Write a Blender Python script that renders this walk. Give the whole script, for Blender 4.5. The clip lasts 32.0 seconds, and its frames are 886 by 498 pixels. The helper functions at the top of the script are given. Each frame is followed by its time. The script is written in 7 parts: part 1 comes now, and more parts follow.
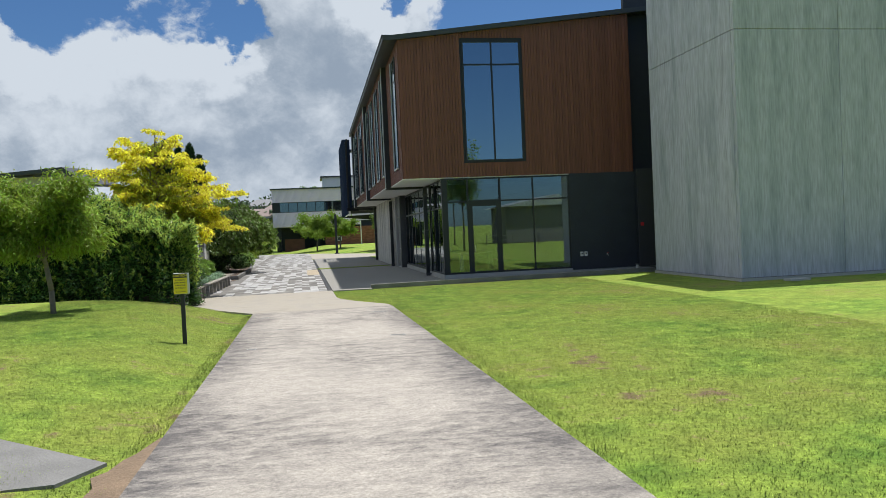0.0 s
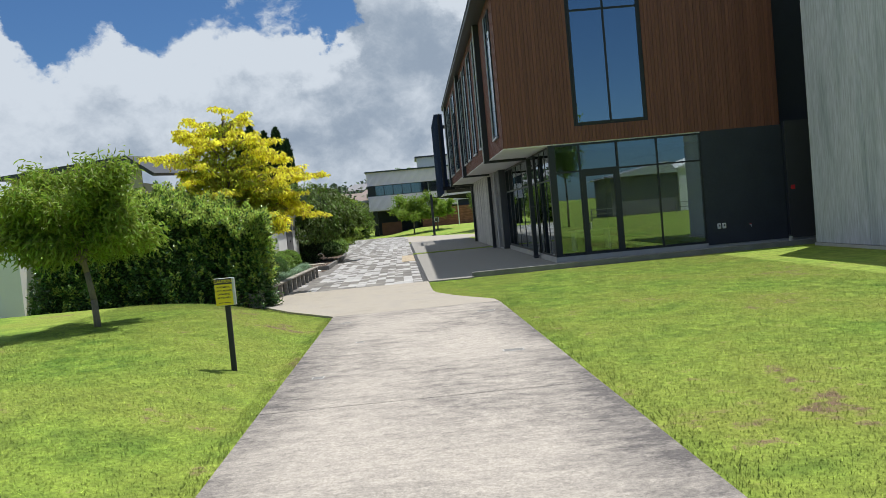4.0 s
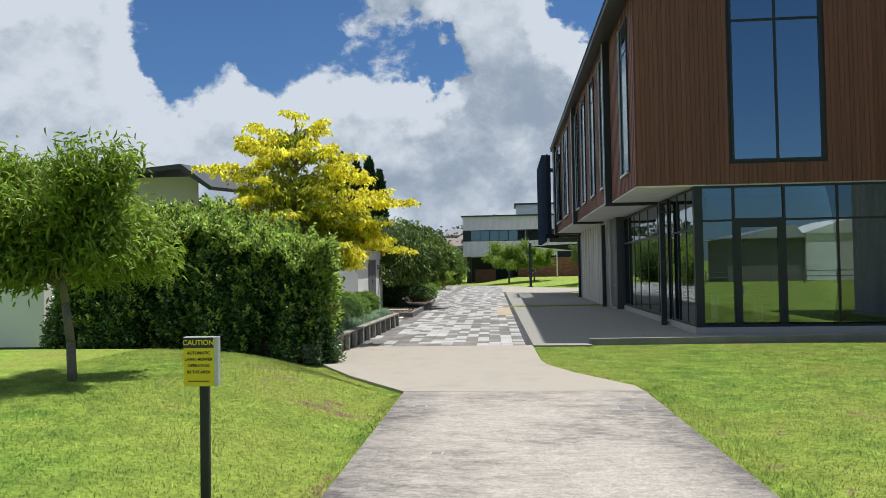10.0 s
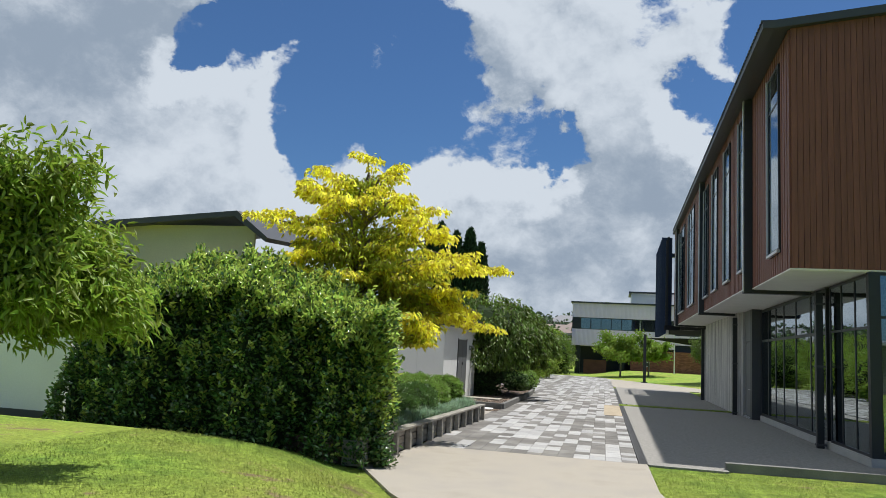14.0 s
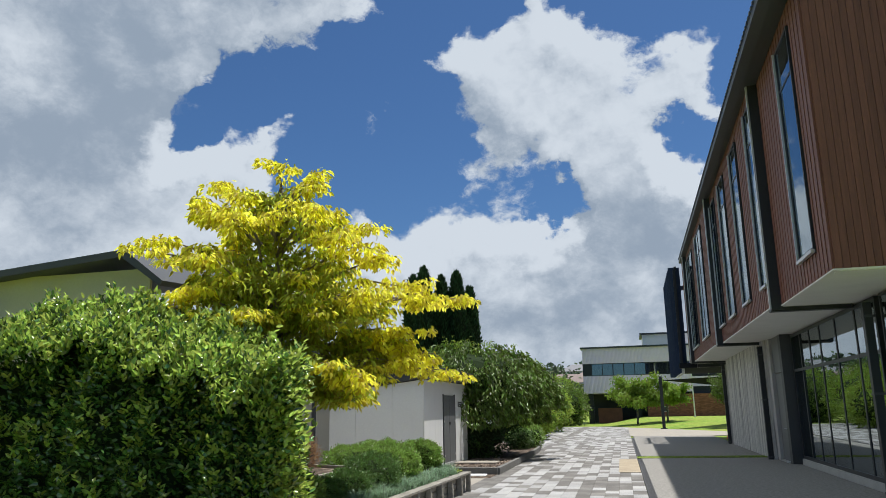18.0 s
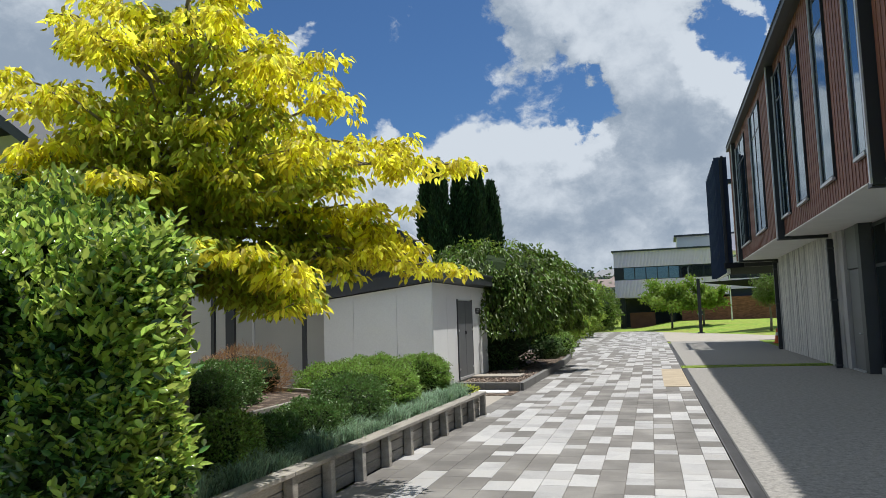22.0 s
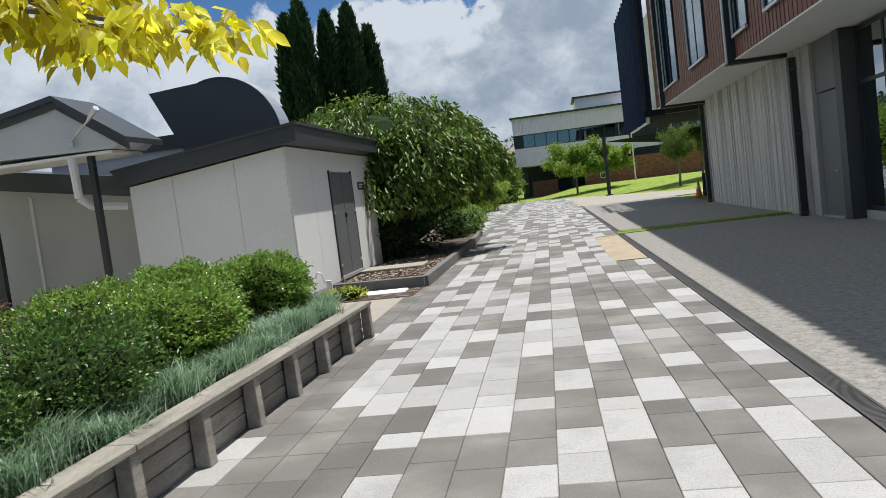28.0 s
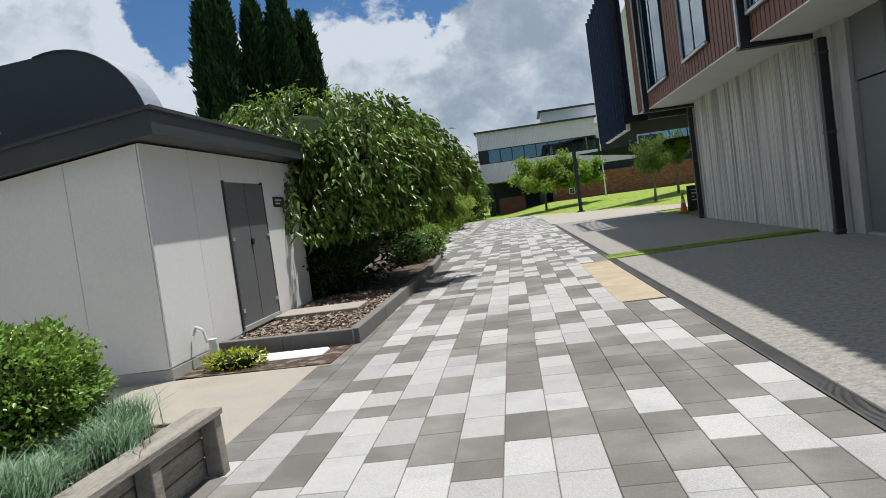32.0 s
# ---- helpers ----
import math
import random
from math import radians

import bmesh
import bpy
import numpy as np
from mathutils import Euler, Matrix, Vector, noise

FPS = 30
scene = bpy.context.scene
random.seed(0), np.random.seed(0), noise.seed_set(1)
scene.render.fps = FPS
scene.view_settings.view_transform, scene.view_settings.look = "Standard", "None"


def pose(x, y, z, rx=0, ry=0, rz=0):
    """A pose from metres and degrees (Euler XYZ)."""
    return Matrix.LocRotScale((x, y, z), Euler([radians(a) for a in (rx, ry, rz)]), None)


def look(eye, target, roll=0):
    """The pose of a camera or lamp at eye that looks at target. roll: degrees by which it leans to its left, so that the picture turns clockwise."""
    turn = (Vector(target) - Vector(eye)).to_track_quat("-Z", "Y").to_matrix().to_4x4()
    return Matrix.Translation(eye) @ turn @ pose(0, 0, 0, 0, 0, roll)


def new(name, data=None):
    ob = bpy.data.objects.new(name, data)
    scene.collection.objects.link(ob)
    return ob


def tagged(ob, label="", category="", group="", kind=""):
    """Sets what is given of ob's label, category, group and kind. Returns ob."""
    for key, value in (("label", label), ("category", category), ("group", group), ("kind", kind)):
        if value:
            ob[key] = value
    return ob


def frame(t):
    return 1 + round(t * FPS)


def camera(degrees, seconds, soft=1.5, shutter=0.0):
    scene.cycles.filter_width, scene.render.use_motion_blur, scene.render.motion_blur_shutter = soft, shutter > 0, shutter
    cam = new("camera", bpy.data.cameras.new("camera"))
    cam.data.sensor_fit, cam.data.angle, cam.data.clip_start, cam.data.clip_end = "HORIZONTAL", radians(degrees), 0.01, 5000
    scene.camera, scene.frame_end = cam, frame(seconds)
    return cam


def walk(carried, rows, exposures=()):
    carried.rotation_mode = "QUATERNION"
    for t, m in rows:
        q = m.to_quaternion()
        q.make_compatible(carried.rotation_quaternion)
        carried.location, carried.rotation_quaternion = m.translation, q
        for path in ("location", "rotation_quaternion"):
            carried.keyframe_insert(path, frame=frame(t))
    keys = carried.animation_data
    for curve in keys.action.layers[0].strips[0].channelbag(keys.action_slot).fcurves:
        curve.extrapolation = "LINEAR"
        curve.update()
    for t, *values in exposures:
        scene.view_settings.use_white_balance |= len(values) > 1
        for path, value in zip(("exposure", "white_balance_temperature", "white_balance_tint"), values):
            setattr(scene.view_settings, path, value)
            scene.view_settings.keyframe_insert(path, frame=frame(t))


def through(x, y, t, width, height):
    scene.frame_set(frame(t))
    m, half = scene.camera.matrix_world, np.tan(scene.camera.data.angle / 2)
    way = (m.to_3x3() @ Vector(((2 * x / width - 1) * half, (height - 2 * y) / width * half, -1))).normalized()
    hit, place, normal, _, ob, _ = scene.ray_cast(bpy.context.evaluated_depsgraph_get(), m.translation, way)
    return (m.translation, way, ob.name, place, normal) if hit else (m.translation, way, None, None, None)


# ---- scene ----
cam = camera(61.6, 32.0, soft=0.5)
PATH = [
    (0, (-4.81, -27.486, 1.859), (-4.472, -25.515, 1.811), -2.6),
    (0.5, (-4.78, -27.109, 1.839), (-4.426, -25.141, 1.796), -2.9),
    (1, (-4.74, -26.605, 1.849), (-4.401, -24.634, 1.808), -3.5),
    (1.5, (-4.651, -26.134, 1.863), (-4.37, -24.155, 1.823), -4.5),
    (2, (-4.644, -25.745, 1.865), (-4.443, -23.755, 1.816), -5.6),
    (2.5, (-4.615, -25.326, 1.876), (-4.492, -23.33, 1.816), -6.7),
    (4.5, (-4.576, -23.478, 1.886), (-4.51, -21.482, 1.784), -5.1),
    (5, (-4.631, -23.117, 1.882), (-4.52, -21.124, 1.761), -4.1),
    (5.5, (-4.646, -22.703, 1.895), (-4.455, -20.717, 1.756), -2.8),
    (6, (-4.591, -22.375, 1.887), (-4.288, -20.403, 1.739), -1.2),
    (6.5, (-4.517, -22.001, 1.875), (-4.122, -20.045, 1.747), 0.2),
    (7, (-4.399, -21.706, 1.84), (-4.05, -19.738, 1.769), 0.9),
    (7.5, (-4.304, -21.239, 1.85), (-4.139, -19.246, 1.801), 1.4),
    (8, (-4.331, -20.954, 1.841), (-4.341, -18.954, 1.834), 1.6),
    (8.5, (-4.43, -20.541, 1.852), (-4.526, -18.544, 1.91), 1.8),
    (9, (-4.541, -20.121, 1.855), (-4.707, -18.129, 1.91), 1.0),
    (9.5, (-4.799, -19.754, 1.823), (-4.993, -17.764, 1.878), -0.2),
    (10, (-4.89, -19.359, 1.8), (-5.058, -17.367, 1.855), -1.0),
    (10.5, (-4.826, -18.98, 1.816), (-4.883, -16.981, 1.846), -0.6),
    (11, (-4.792, -18.618, 1.822), (-4.756, -16.62, 1.89), 0.1),
    (11.5, (-4.829, -18.185, 1.804), (-4.857, -16.19, 1.945), 0.1),
    (12, (-4.767, -17.769, 1.838), (-4.944, -15.783, 2.0), 0.1),
    (12.5, (-4.841, -17.308, 1.805), (-5.154, -15.341, 1.987), 0.5),
    (13, (-4.862, -16.892, 1.801), (-5.236, -14.94, 2.021), 4.0),
    (13.5, (-4.834, -16.431, 1.828), (-5.276, -14.496, 2.071), 4.9),
    (14, (-4.865, -15.999, 1.807), (-5.329, -14.072, 2.077), 3.2),
    (14.5, (-4.849, -15.627, 1.776), (-5.315, -13.709, 2.098), 1.6),
    (15, (-4.813, -15.202, 1.753), (-5.268, -13.289, 2.123), 1.1),
    (15.5, (-4.807, -14.763, 1.727), (-5.241, -12.854, 2.133), 0.9),
    (17.5, (-4.67, -12.945, 1.783), (-5.098, -11.043, 2.23), -1.1),
    (18, (-4.682, -12.504, 1.765), (-5.155, -10.608, 2.19), -1.1),
    (18.5, (-4.72, -11.974, 1.761), (-5.229, -10.083, 2.168), -0.2),
    (19, (-4.697, -11.459, 1.77), (-5.235, -9.587, 2.221), 1.6),
    (19.5, (-4.779, -11.036, 1.728), (-5.339, -9.175, 2.2), 3.0),
    (20, (-4.86, -10.559, 1.739), (-5.441, -8.704, 2.213), 4.0),
    (20.5, (-4.908, -10.082, 1.747), (-5.511, -8.226, 2.188), 4.0),
    (21, (-5.019, -9.644, 1.724), (-5.622, -7.774, 2.097), 2.6),
    (21.5, (-5.115, -9.287, 1.728), (-5.702, -7.397, 2.017), 0.4),
    (22, (-5.139, -8.976, 1.772), (-5.702, -7.065, 1.958), -1.9),
    (22.5, (-5.234, -8.574, 1.729), (-5.768, -6.648, 1.81), -4.2),
    (23, (-5.288, -8.131, 1.715), (-5.795, -6.196, 1.701), -5.9),
    (23.5, (-5.318, -7.726, 1.735), (-5.799, -5.786, 1.658), -7.0),
    (24, (-5.454, -7.308, 1.695), (-5.906, -5.362, 1.595), -7.5),
    (24.5, (-5.548, -6.927, 1.679), (-5.963, -4.973, 1.58), -7.5),
    (25, (-5.629, -6.473, 1.645), (-5.997, -4.51, 1.548), -7.7),
    (25.5, (-5.8, -6.007, 1.613), (-6.116, -4.035, 1.509), -7.6),
    (27.5, (-5.942, -4.285, 1.6), (-6.241, -2.312, 1.464), -6.7),
    (28, (-6.045, -3.922, 1.542), (-6.372, -1.954, 1.397), -7.1),
    (28.5, (-6.076, -3.515, 1.54), (-6.43, -1.552, 1.387), -8.1),
    (29, (-6.088, -3.067, 1.549), (-6.464, -1.108, 1.396), -9.1),
    (29.5, (-6.164, -2.587, 1.547), (-6.555, -0.63, 1.413), -9.7),
    (30, (-6.17, -2.14, 1.496), (-6.565, -0.182, 1.389), -9.9),
    (30.5, (-6.208, -1.645, 1.49), (-6.59, 0.316, 1.403), -9.6),
    (31, (-6.252, -1.135, 1.488), (-6.597, 0.833, 1.405), -9.0),
    (31.5, (-6.242, -0.618, 1.496), (-6.531, 1.359, 1.403), -8.2),
    (32, (-6.276, -0.106, 1.482), (-6.509, 1.877, 1.374), -7.7),
]
walk(cam, [(t, look(eye, target, roll)) for t, eye, target, roll in PATH], exposures=[(0, 0.35), (32, 0.35)])

# ---------------- world and sun ----------------
SUN = Vector((0.22, 0.21, 1.0)).normalized()
world = bpy.data.worlds.new("sky_world")
scene.world = world
world.use_nodes = True
WN, WL = world.node_tree.nodes, world.node_tree.links
WN.clear()


def wnode(kind, **values):
    n = WN.new(kind)
    for k, v in values.items():
        n.inputs[k].default_value = v
    return n


def wmath(op, a, b=None, c=None):
    n = WN.new("ShaderNodeMath")
    n.operation = op
    for i, v in enumerate((a, b, c)):
        if v is None:
            continue
        if isinstance(v, (int, float)):
            n.inputs[i].default_value = v
        else:
            WL.new(v, n.inputs[i])
    return n.outputs[0]


sky = WN.new("ShaderNodeTexSky")
sky.sky_type = "NISHITA"
sky.sun_disc = False
sky.sun_elevation = math.asin(SUN.z)
sky.sun_rotation = math.atan2(SUN.x, SUN.y)
sky.air_density, sky.dust_density, sky.ozone_density = 1.0, 0.6, 1.6
tc = WN.new("ShaderNodeTexCoord")
direction = tc.outputs["Generated"]
def vec_op(op, a, b, c=None):
    """A sum or a scaled sum of vectors; b and c may be fixed."""
    n = WN.new("ShaderNodeVectorMath")
    n.operation = op
    for i, v in enumerate((a, b, c)):
        if isinstance(v, tuple):
            n.inputs[i].default_value = v
        elif v is not None:
            WL.new(v, n.inputs[i])
    return n


def lobe(vec, az, el, half, amount=1.0, core=0.25):
    """A rounded patch of sky round a compass bearing and a height, in degrees."""
    a, e = radians(az), radians(el)
    dot = vec_op("DOT_PRODUCT", vec, (math.sin(a) * math.cos(e), math.cos(a) * math.cos(e), math.sin(e)))
    r = WN.new("ShaderNodeMapRange")
    r.interpolation_type = "SMOOTHSTEP"
    r.inputs["From Min"].default_value = math.cos(radians(half))
    r.inputs["From Max"].default_value = math.cos(radians(half * core))
    r.inputs["To Max"].default_value = amount
    WL.new(dot.outputs["Value"], r.inputs["Value"])
    return r.outputs[0]


def puffs(vec, scale):
    """Rounded heaps, as on cumulus tops."""
    v = WN.new("ShaderNodeTexVoronoi")
    v.normalize = True
    v.feature = "SMOOTH_F1"
    for k, q in (("Scale", scale), ("Detail", 4.0), ("Roughness", 0.55), ("Lacunarity", 2.3), ("Smoothness", 0.4)):
        v.inputs[k].default_value = q
    WL.new(vec, v.inputs["Vector"])
    return wmath("SUBTRACT", 0.42, v.outputs["Distance"])


CLEAR = ((-22, 18.3, 5.6), (-17.5, 21.3, 6.0), (-20, 25, 5.2), (-16, 28.3, 3.6), (-12.5, 33, 5.5), (-14.5, 17.6, 5.2), (-9.5, 17.2, 3.9), (-7.2, 16.4, 3.0), (-5.0, 15.6, 2.6), (-23.5, 16.5, 3.4), (-18, 15.4, 3.2), (-30.5, 22.8, 3.4),
         (-25.5, 25.2, 3.0), (-33, 21.6, 2.2), (2.5, 33, 6.0), (9.5, 29.5, 6.0), (13, 25, 6.5), (9.6, 22.5, 3.4), (5.6, 18.9, 2.2), (19, 21, 9.0), (18, 33, 10.0), (21, 16, 5.0))


def cloud_field(vec):
    """How deep the cloud is along a direction: patches of clear sky in a broken cover, with heaped edges."""
    vec = vec_op("NORMALIZE", vec, None).outputs[0]
    mapn = WN.new("ShaderNodeMapping")
    mapn.inputs["Scale"].default_value = (1.0, 1.0, 1.25)
    WL.new(vec, mapn.inputs[0])
    warp = wnode("ShaderNodeTexNoise", Scale=7.0, Detail=7.0, Roughness=0.62)
    WL.new(mapn.outputs[0], warp.inputs["Vector"])
    drift = vec_op("SUBTRACT", warp.outputs["Color"], (0.5, 0.5, 0.5)).outputs[0]
    bent = vec_op("NORMALIZE", vec_op("MULTIPLY_ADD", drift, (0.16, 0.16, 0.16), vec).outputs[0], None).outputs[0]
    swirl = vec_op("MULTIPLY_ADD", drift, (0.07, 0.07, 0.07), mapn.outputs[0]).outputs[0]
    clear = None
    for az, el, half in CLEAR:
        q = lobe(bent, az, el, half * 1.3, 1.0, 0.05)
        clear = q if clear is None else wmath("MAXIMUM", clear, q)
    fbm = wnode("ShaderNodeTexNoise", Scale=6.0, Detail=9.0, Roughness=0.62)
    WL.new(swirl, fbm.inputs["Vector"])
    heap = puffs(swirl, 8.0)
    calm = wmath("ADD", lobe(vec, -15, 16, 62, 0.95), -0.05)
    # cloud banks behind, left and right are unseen, added to brighten shaded fronts
    for args in ((175, 18, 60, -0.9), (180, 64, 42, 1.3), (-100, 36, 48, 1.0), (95, 45, 30, 0.5), (-13, 8, 14, 0.45), (-38, 9, 16, 0.4), (-42, 27, 13, 0.4), (0, 14, 9, 0.3)):
        calm = wmath("ADD", calm, lobe(vec, *args))
    calm = wmath("SUBTRACT", calm, wmath("MULTIPLY", clear, 1.45))
    detail = wmath("ADD", wmath("MULTIPLY", wmath("SUBTRACT", fbm.outputs["Fac"], 0.5), 3.6), wmath("MULTIPLY", wmath("SUBTRACT", heap, 0.1), 1.5))
    return wmath("ADD", calm, detail)


mass = cloud_field(direction)
mass_up = cloud_field(vec_op("ADD", direction, (0.014, 0.014, 0.042)).outputs[0])
cover = WN.new("ShaderNodeMapRange")
cover.interpolation_type = "SMOOTHSTEP"
cover.inputs["From Min"].default_value, cover.inputs["From Max"].default_value = 0.08, 0.5
WL.new(mass, cover.inputs["Value"])
# tops are lit, bases and deep cloud are grey
shade = WN.new("ShaderNodeMapRange")
shade.interpolation_type = "SMOOTHSTEP"
shade.inputs["From Min"].default_value, shade.inputs["From Max"].default_value = -0.35, 1.55
gloom = wmath("MULTIPLY", wmath("MINIMUM", mass, 1.5), 0.3)
for args in ((-45, 25, 15, 0.45), (-36, 28, 10, 0.4), (-25, 32, 9, 0.35), (1, 11, 10, 0.5), (-40, 20.5, 7, 0.35), (-46, 13, 9, 0.2), (-8, 7, 9, 0.25)):
    gloom = wmath("ADD", gloom, lobe(direction, *args))
gloom = wmath("ADD", gloom, wmath("MULTIPLY", wmath("SUBTRACT", mass_up, mass), 1.25))
WL.new(gloom, shade.inputs["Value"])
tint = WN.new("ShaderNodeMix")
tint.data_type = "RGBA"
tint.inputs[6].default_value, tint.inputs[7].default_value = (5.0, 5.5, 6.1, 1), (2.3, 2.85, 3.6, 1)
WL.new(shade.outputs[0], tint.inputs[0])
blend = WN.new("ShaderNodeMix")
blend.data_type = "RGBA"
WL.new(cover.outputs[0], blend.inputs[0])
deep = WN.new("ShaderNodeMix")
deep.data_type, deep.blend_type = "RGBA", "MULTIPLY"
deep.inputs[0].default_value = 1.0
deep.inputs[7].default_value = (0.31, 0.475, 0.66, 1)
WL.new(sky.outputs[0], deep.inputs[6])
WL.new(deep.outputs[2], blend.inputs[6])
WL.new(tint.outputs[2], blend.inputs[7])
bg = wnode("ShaderNodeBackground", Strength=0.1)
WL.new(blend.outputs[2], bg.inputs[0])
WL.new(bg.outputs[0], WN.new("ShaderNodeOutputWorld").inputs[0])

sun_data = bpy.data.lights.new("sun", "SUN")
sun_data.energy, sun_data.angle, sun_data.color = 4.3, radians(0.53), (0.98, 0.96, 0.925)
sun_lamp = new("sun", sun_data)
sun_lamp.matrix_world = look(SUN * 60, (0, 0, 0))

# ---------------- helpers ----------------
rng = np.random.default_rng(7)


def box(bm, x0, x1, y0, y1, z0, z1, m=None):
    v = [bm.verts.new((x, y, z)) for z in (z0, z1) for y in (y0, y1) for x in (x0, x1)]
    for f in ((0, 2, 3, 1), (4, 5, 7, 6), (0, 1, 5, 4), (2, 6, 7, 3), (0, 4, 6, 2), (1, 3, 7, 5)):
        bm.faces.new([v[i] for i in f])
    if m is not None:
        for p in v:
            p.co = m @ p.co
    return v


def tube(bm, a, b, r0, r1=None, sides=8):
    a, b = Vector(a), Vector(b)
    r1 = r0 if r1 is None else r1
    q = (b - a).to_track_quat("Z", "Y").to_matrix()
    rings = []
    for c, r in ((a, r0), (b, r1)):
        rings.append([bm.verts.new(c + q @ Vector((r * math.cos(t), r * math.sin(t), 0))) for t in [math.tau * i / sides for i in range(sides)]])
    for i in range(sides):
        j = (i + 1) % sides
        bm.faces.new((rings[0][i], rings[0][j], rings[1][j], rings[1][i]))
    bm.faces.new(rings[0][::-1])
    bm.faces.new(rings[1])


def prism(bm, outline, z0, z1):
    """An upright prism over a plan outline, counter-clockwise."""
    lo = [bm.verts.new((x, y, z0)) for x, y in outline]
    hi = [bm.verts.new((x, y, z1)) for x, y in outline]
    n = len(outline)
    for i in range(n):
        j = (i + 1) % n
        bm.faces.new((lo[i], lo[j], hi[j], hi[i]))
    bm.faces.new(lo[::-1])
    bm.faces.new(hi)


def bevel(bm, r, segments=1):
    bmesh.ops.bevel(bm, geom=bm.edges[:], offset=r, segments=segments, affect="EDGES", clamp_overlap=True)


def origin_of(ob):
    o = Vector()
    while ob:
        o += ob.location
        ob = ob.parent
    return o


def thing(name, at, label, category, group="", kind=""):
    ob = new(name)
    ob.empty_display_size = 0.1
    ob.location = at
    return tagged(ob, label, category, group, kind)


def part(name, bm, material, parent, label="", smooth=False):
    """Links a bmesh, given in world places, as one mesh under a thing, a part or a piece of the setting."""
    me = bpy.data.meshes.new(name)
    bm.to_mesh(me)
    bm.free()
    o = origin_of(parent)
    if o.length > 1e-6:
        me.transform(Matrix.Translation(-o))
    me.materials.append(material)
    if smooth:
        me.polygons.foreach_set("use_smooth", [True] * len(me.polygons))
    ob = new(name, me)
    ob.parent = parent
    if label:
        ob["label"] = label
    return ob


def boxpart(name, dims, material, parent, label="", r=0.0):
    bm = bmesh.new()
    box(bm, *dims)
    if r:
        bevel(bm, r)
    return part(name, bm, material, parent, label)


def structure(name, bm, material, label="", category=""):
    me = bpy.data.meshes.new(name)
    bm.to_mesh(me)
    bm.free()
    me.materials.append(material)
    return tagged(new(name, me), label, category, "", "structure")


def arrays(name, verts, faces, material, parent=None, label="", kind=""):
    """One mesh from arrays of places (world) and of triangles or quads."""
    verts = np.asarray(verts, np.float32).reshape(-1, 3)
    if parent:
        verts = verts - np.array(origin_of(parent), np.float32)
    faces = np.asarray(faces, np.int32)
    me = bpy.data.meshes.new(name)
    me.vertices.add(len(verts))
    me.vertices.foreach_set("co", verts.ravel())
    n = faces.shape[1]
    me.loops.add(faces.size)
    me.loops.foreach_set("vertex_index", faces.ravel())
    me.polygons.add(len(faces))
    me.polygons.foreach_set("loop_start", np.arange(0, faces.size, n, dtype=np.int32))
    me.update(calc_edges=True)
    me.materials.append(material)
    if n == 4:
        me.polygons.foreach_set("use_smooth", [False] * len(faces))
    ob = new(name, me)
    if parent:
        ob.parent = parent
    return tagged(ob, label, "", "", kind)


def unit(v):
    return v / np.maximum(np.linalg.norm(v, axis=-1, keepdims=True), 1e-9)


def leaf_arrays(at, way, length, width, fold=0.25, curl=0.2, face=0.9, round_=False):
    """Pointed, folded leaves: a place, a way and a size each. face: how firmly the blades turn to the sky. round_: ovate, with more points."""
    n = len(at)
    way = unit(np.asarray(way, float))
    sky_ = unit(rng.normal(0, 0.6, (n, 3)) + (0, 0, face))
    side = unit(np.cross(way, sky_) + rng.normal(0, 0.05, (n, 3)))
    up_ = np.cross(side, way)
    length, width = np.broadcast_to(length, n)[:, None], np.broadcast_to(width, n)[:, None]
    if not round_:
        mid = at + way * length * 0.45 - up_ * width * fold * 0.5
        tip = at + way * length - up_ * length * curl
        left = at + way * length * 0.42 + side * width * 0.5 + up_ * width * fold
        right = at + way * length * 0.42 - side * width * 0.5 + up_ * width * fold
        verts = np.stack([at, left, mid, right, tip], 1).reshape(-1, 3)
        k = np.arange(n)[:, None] * 5
        faces = np.concatenate([k + (0, 2, 1), k + (1, 2, 4), k + (0, 3, 2), k + (2, 3, 4)], 1).reshape(-1, 3)
        return verts, faces

    def rib(t, s_, lift):
        return at + way * length * t + side * width * s_ * 0.5 + up_ * (width * lift - length * curl * t * t)

    verts = np.stack([at, rib(0.3, 0, -0.5 * fold), rib(0.68, 0, -0.5 * fold), rib(1, 0, 0), rib(0.26, 0.86, fold), rib(0.62, 0.8, fold * 0.9), rib(0.26, -0.86, fold), rib(0.62, -0.8, fold * 0.9)], 1).reshape(-1, 3)
    k = np.arange(n)[:, None] * 8
    faces = np.concatenate([k + q for q in ((0, 1, 4), (1, 5, 4), (1, 2, 5), (2, 3, 5), (0, 6, 1), (1, 6, 7), (1, 7, 2), (2, 7, 3))], 1).reshape(-1, 3)
    return verts, faces


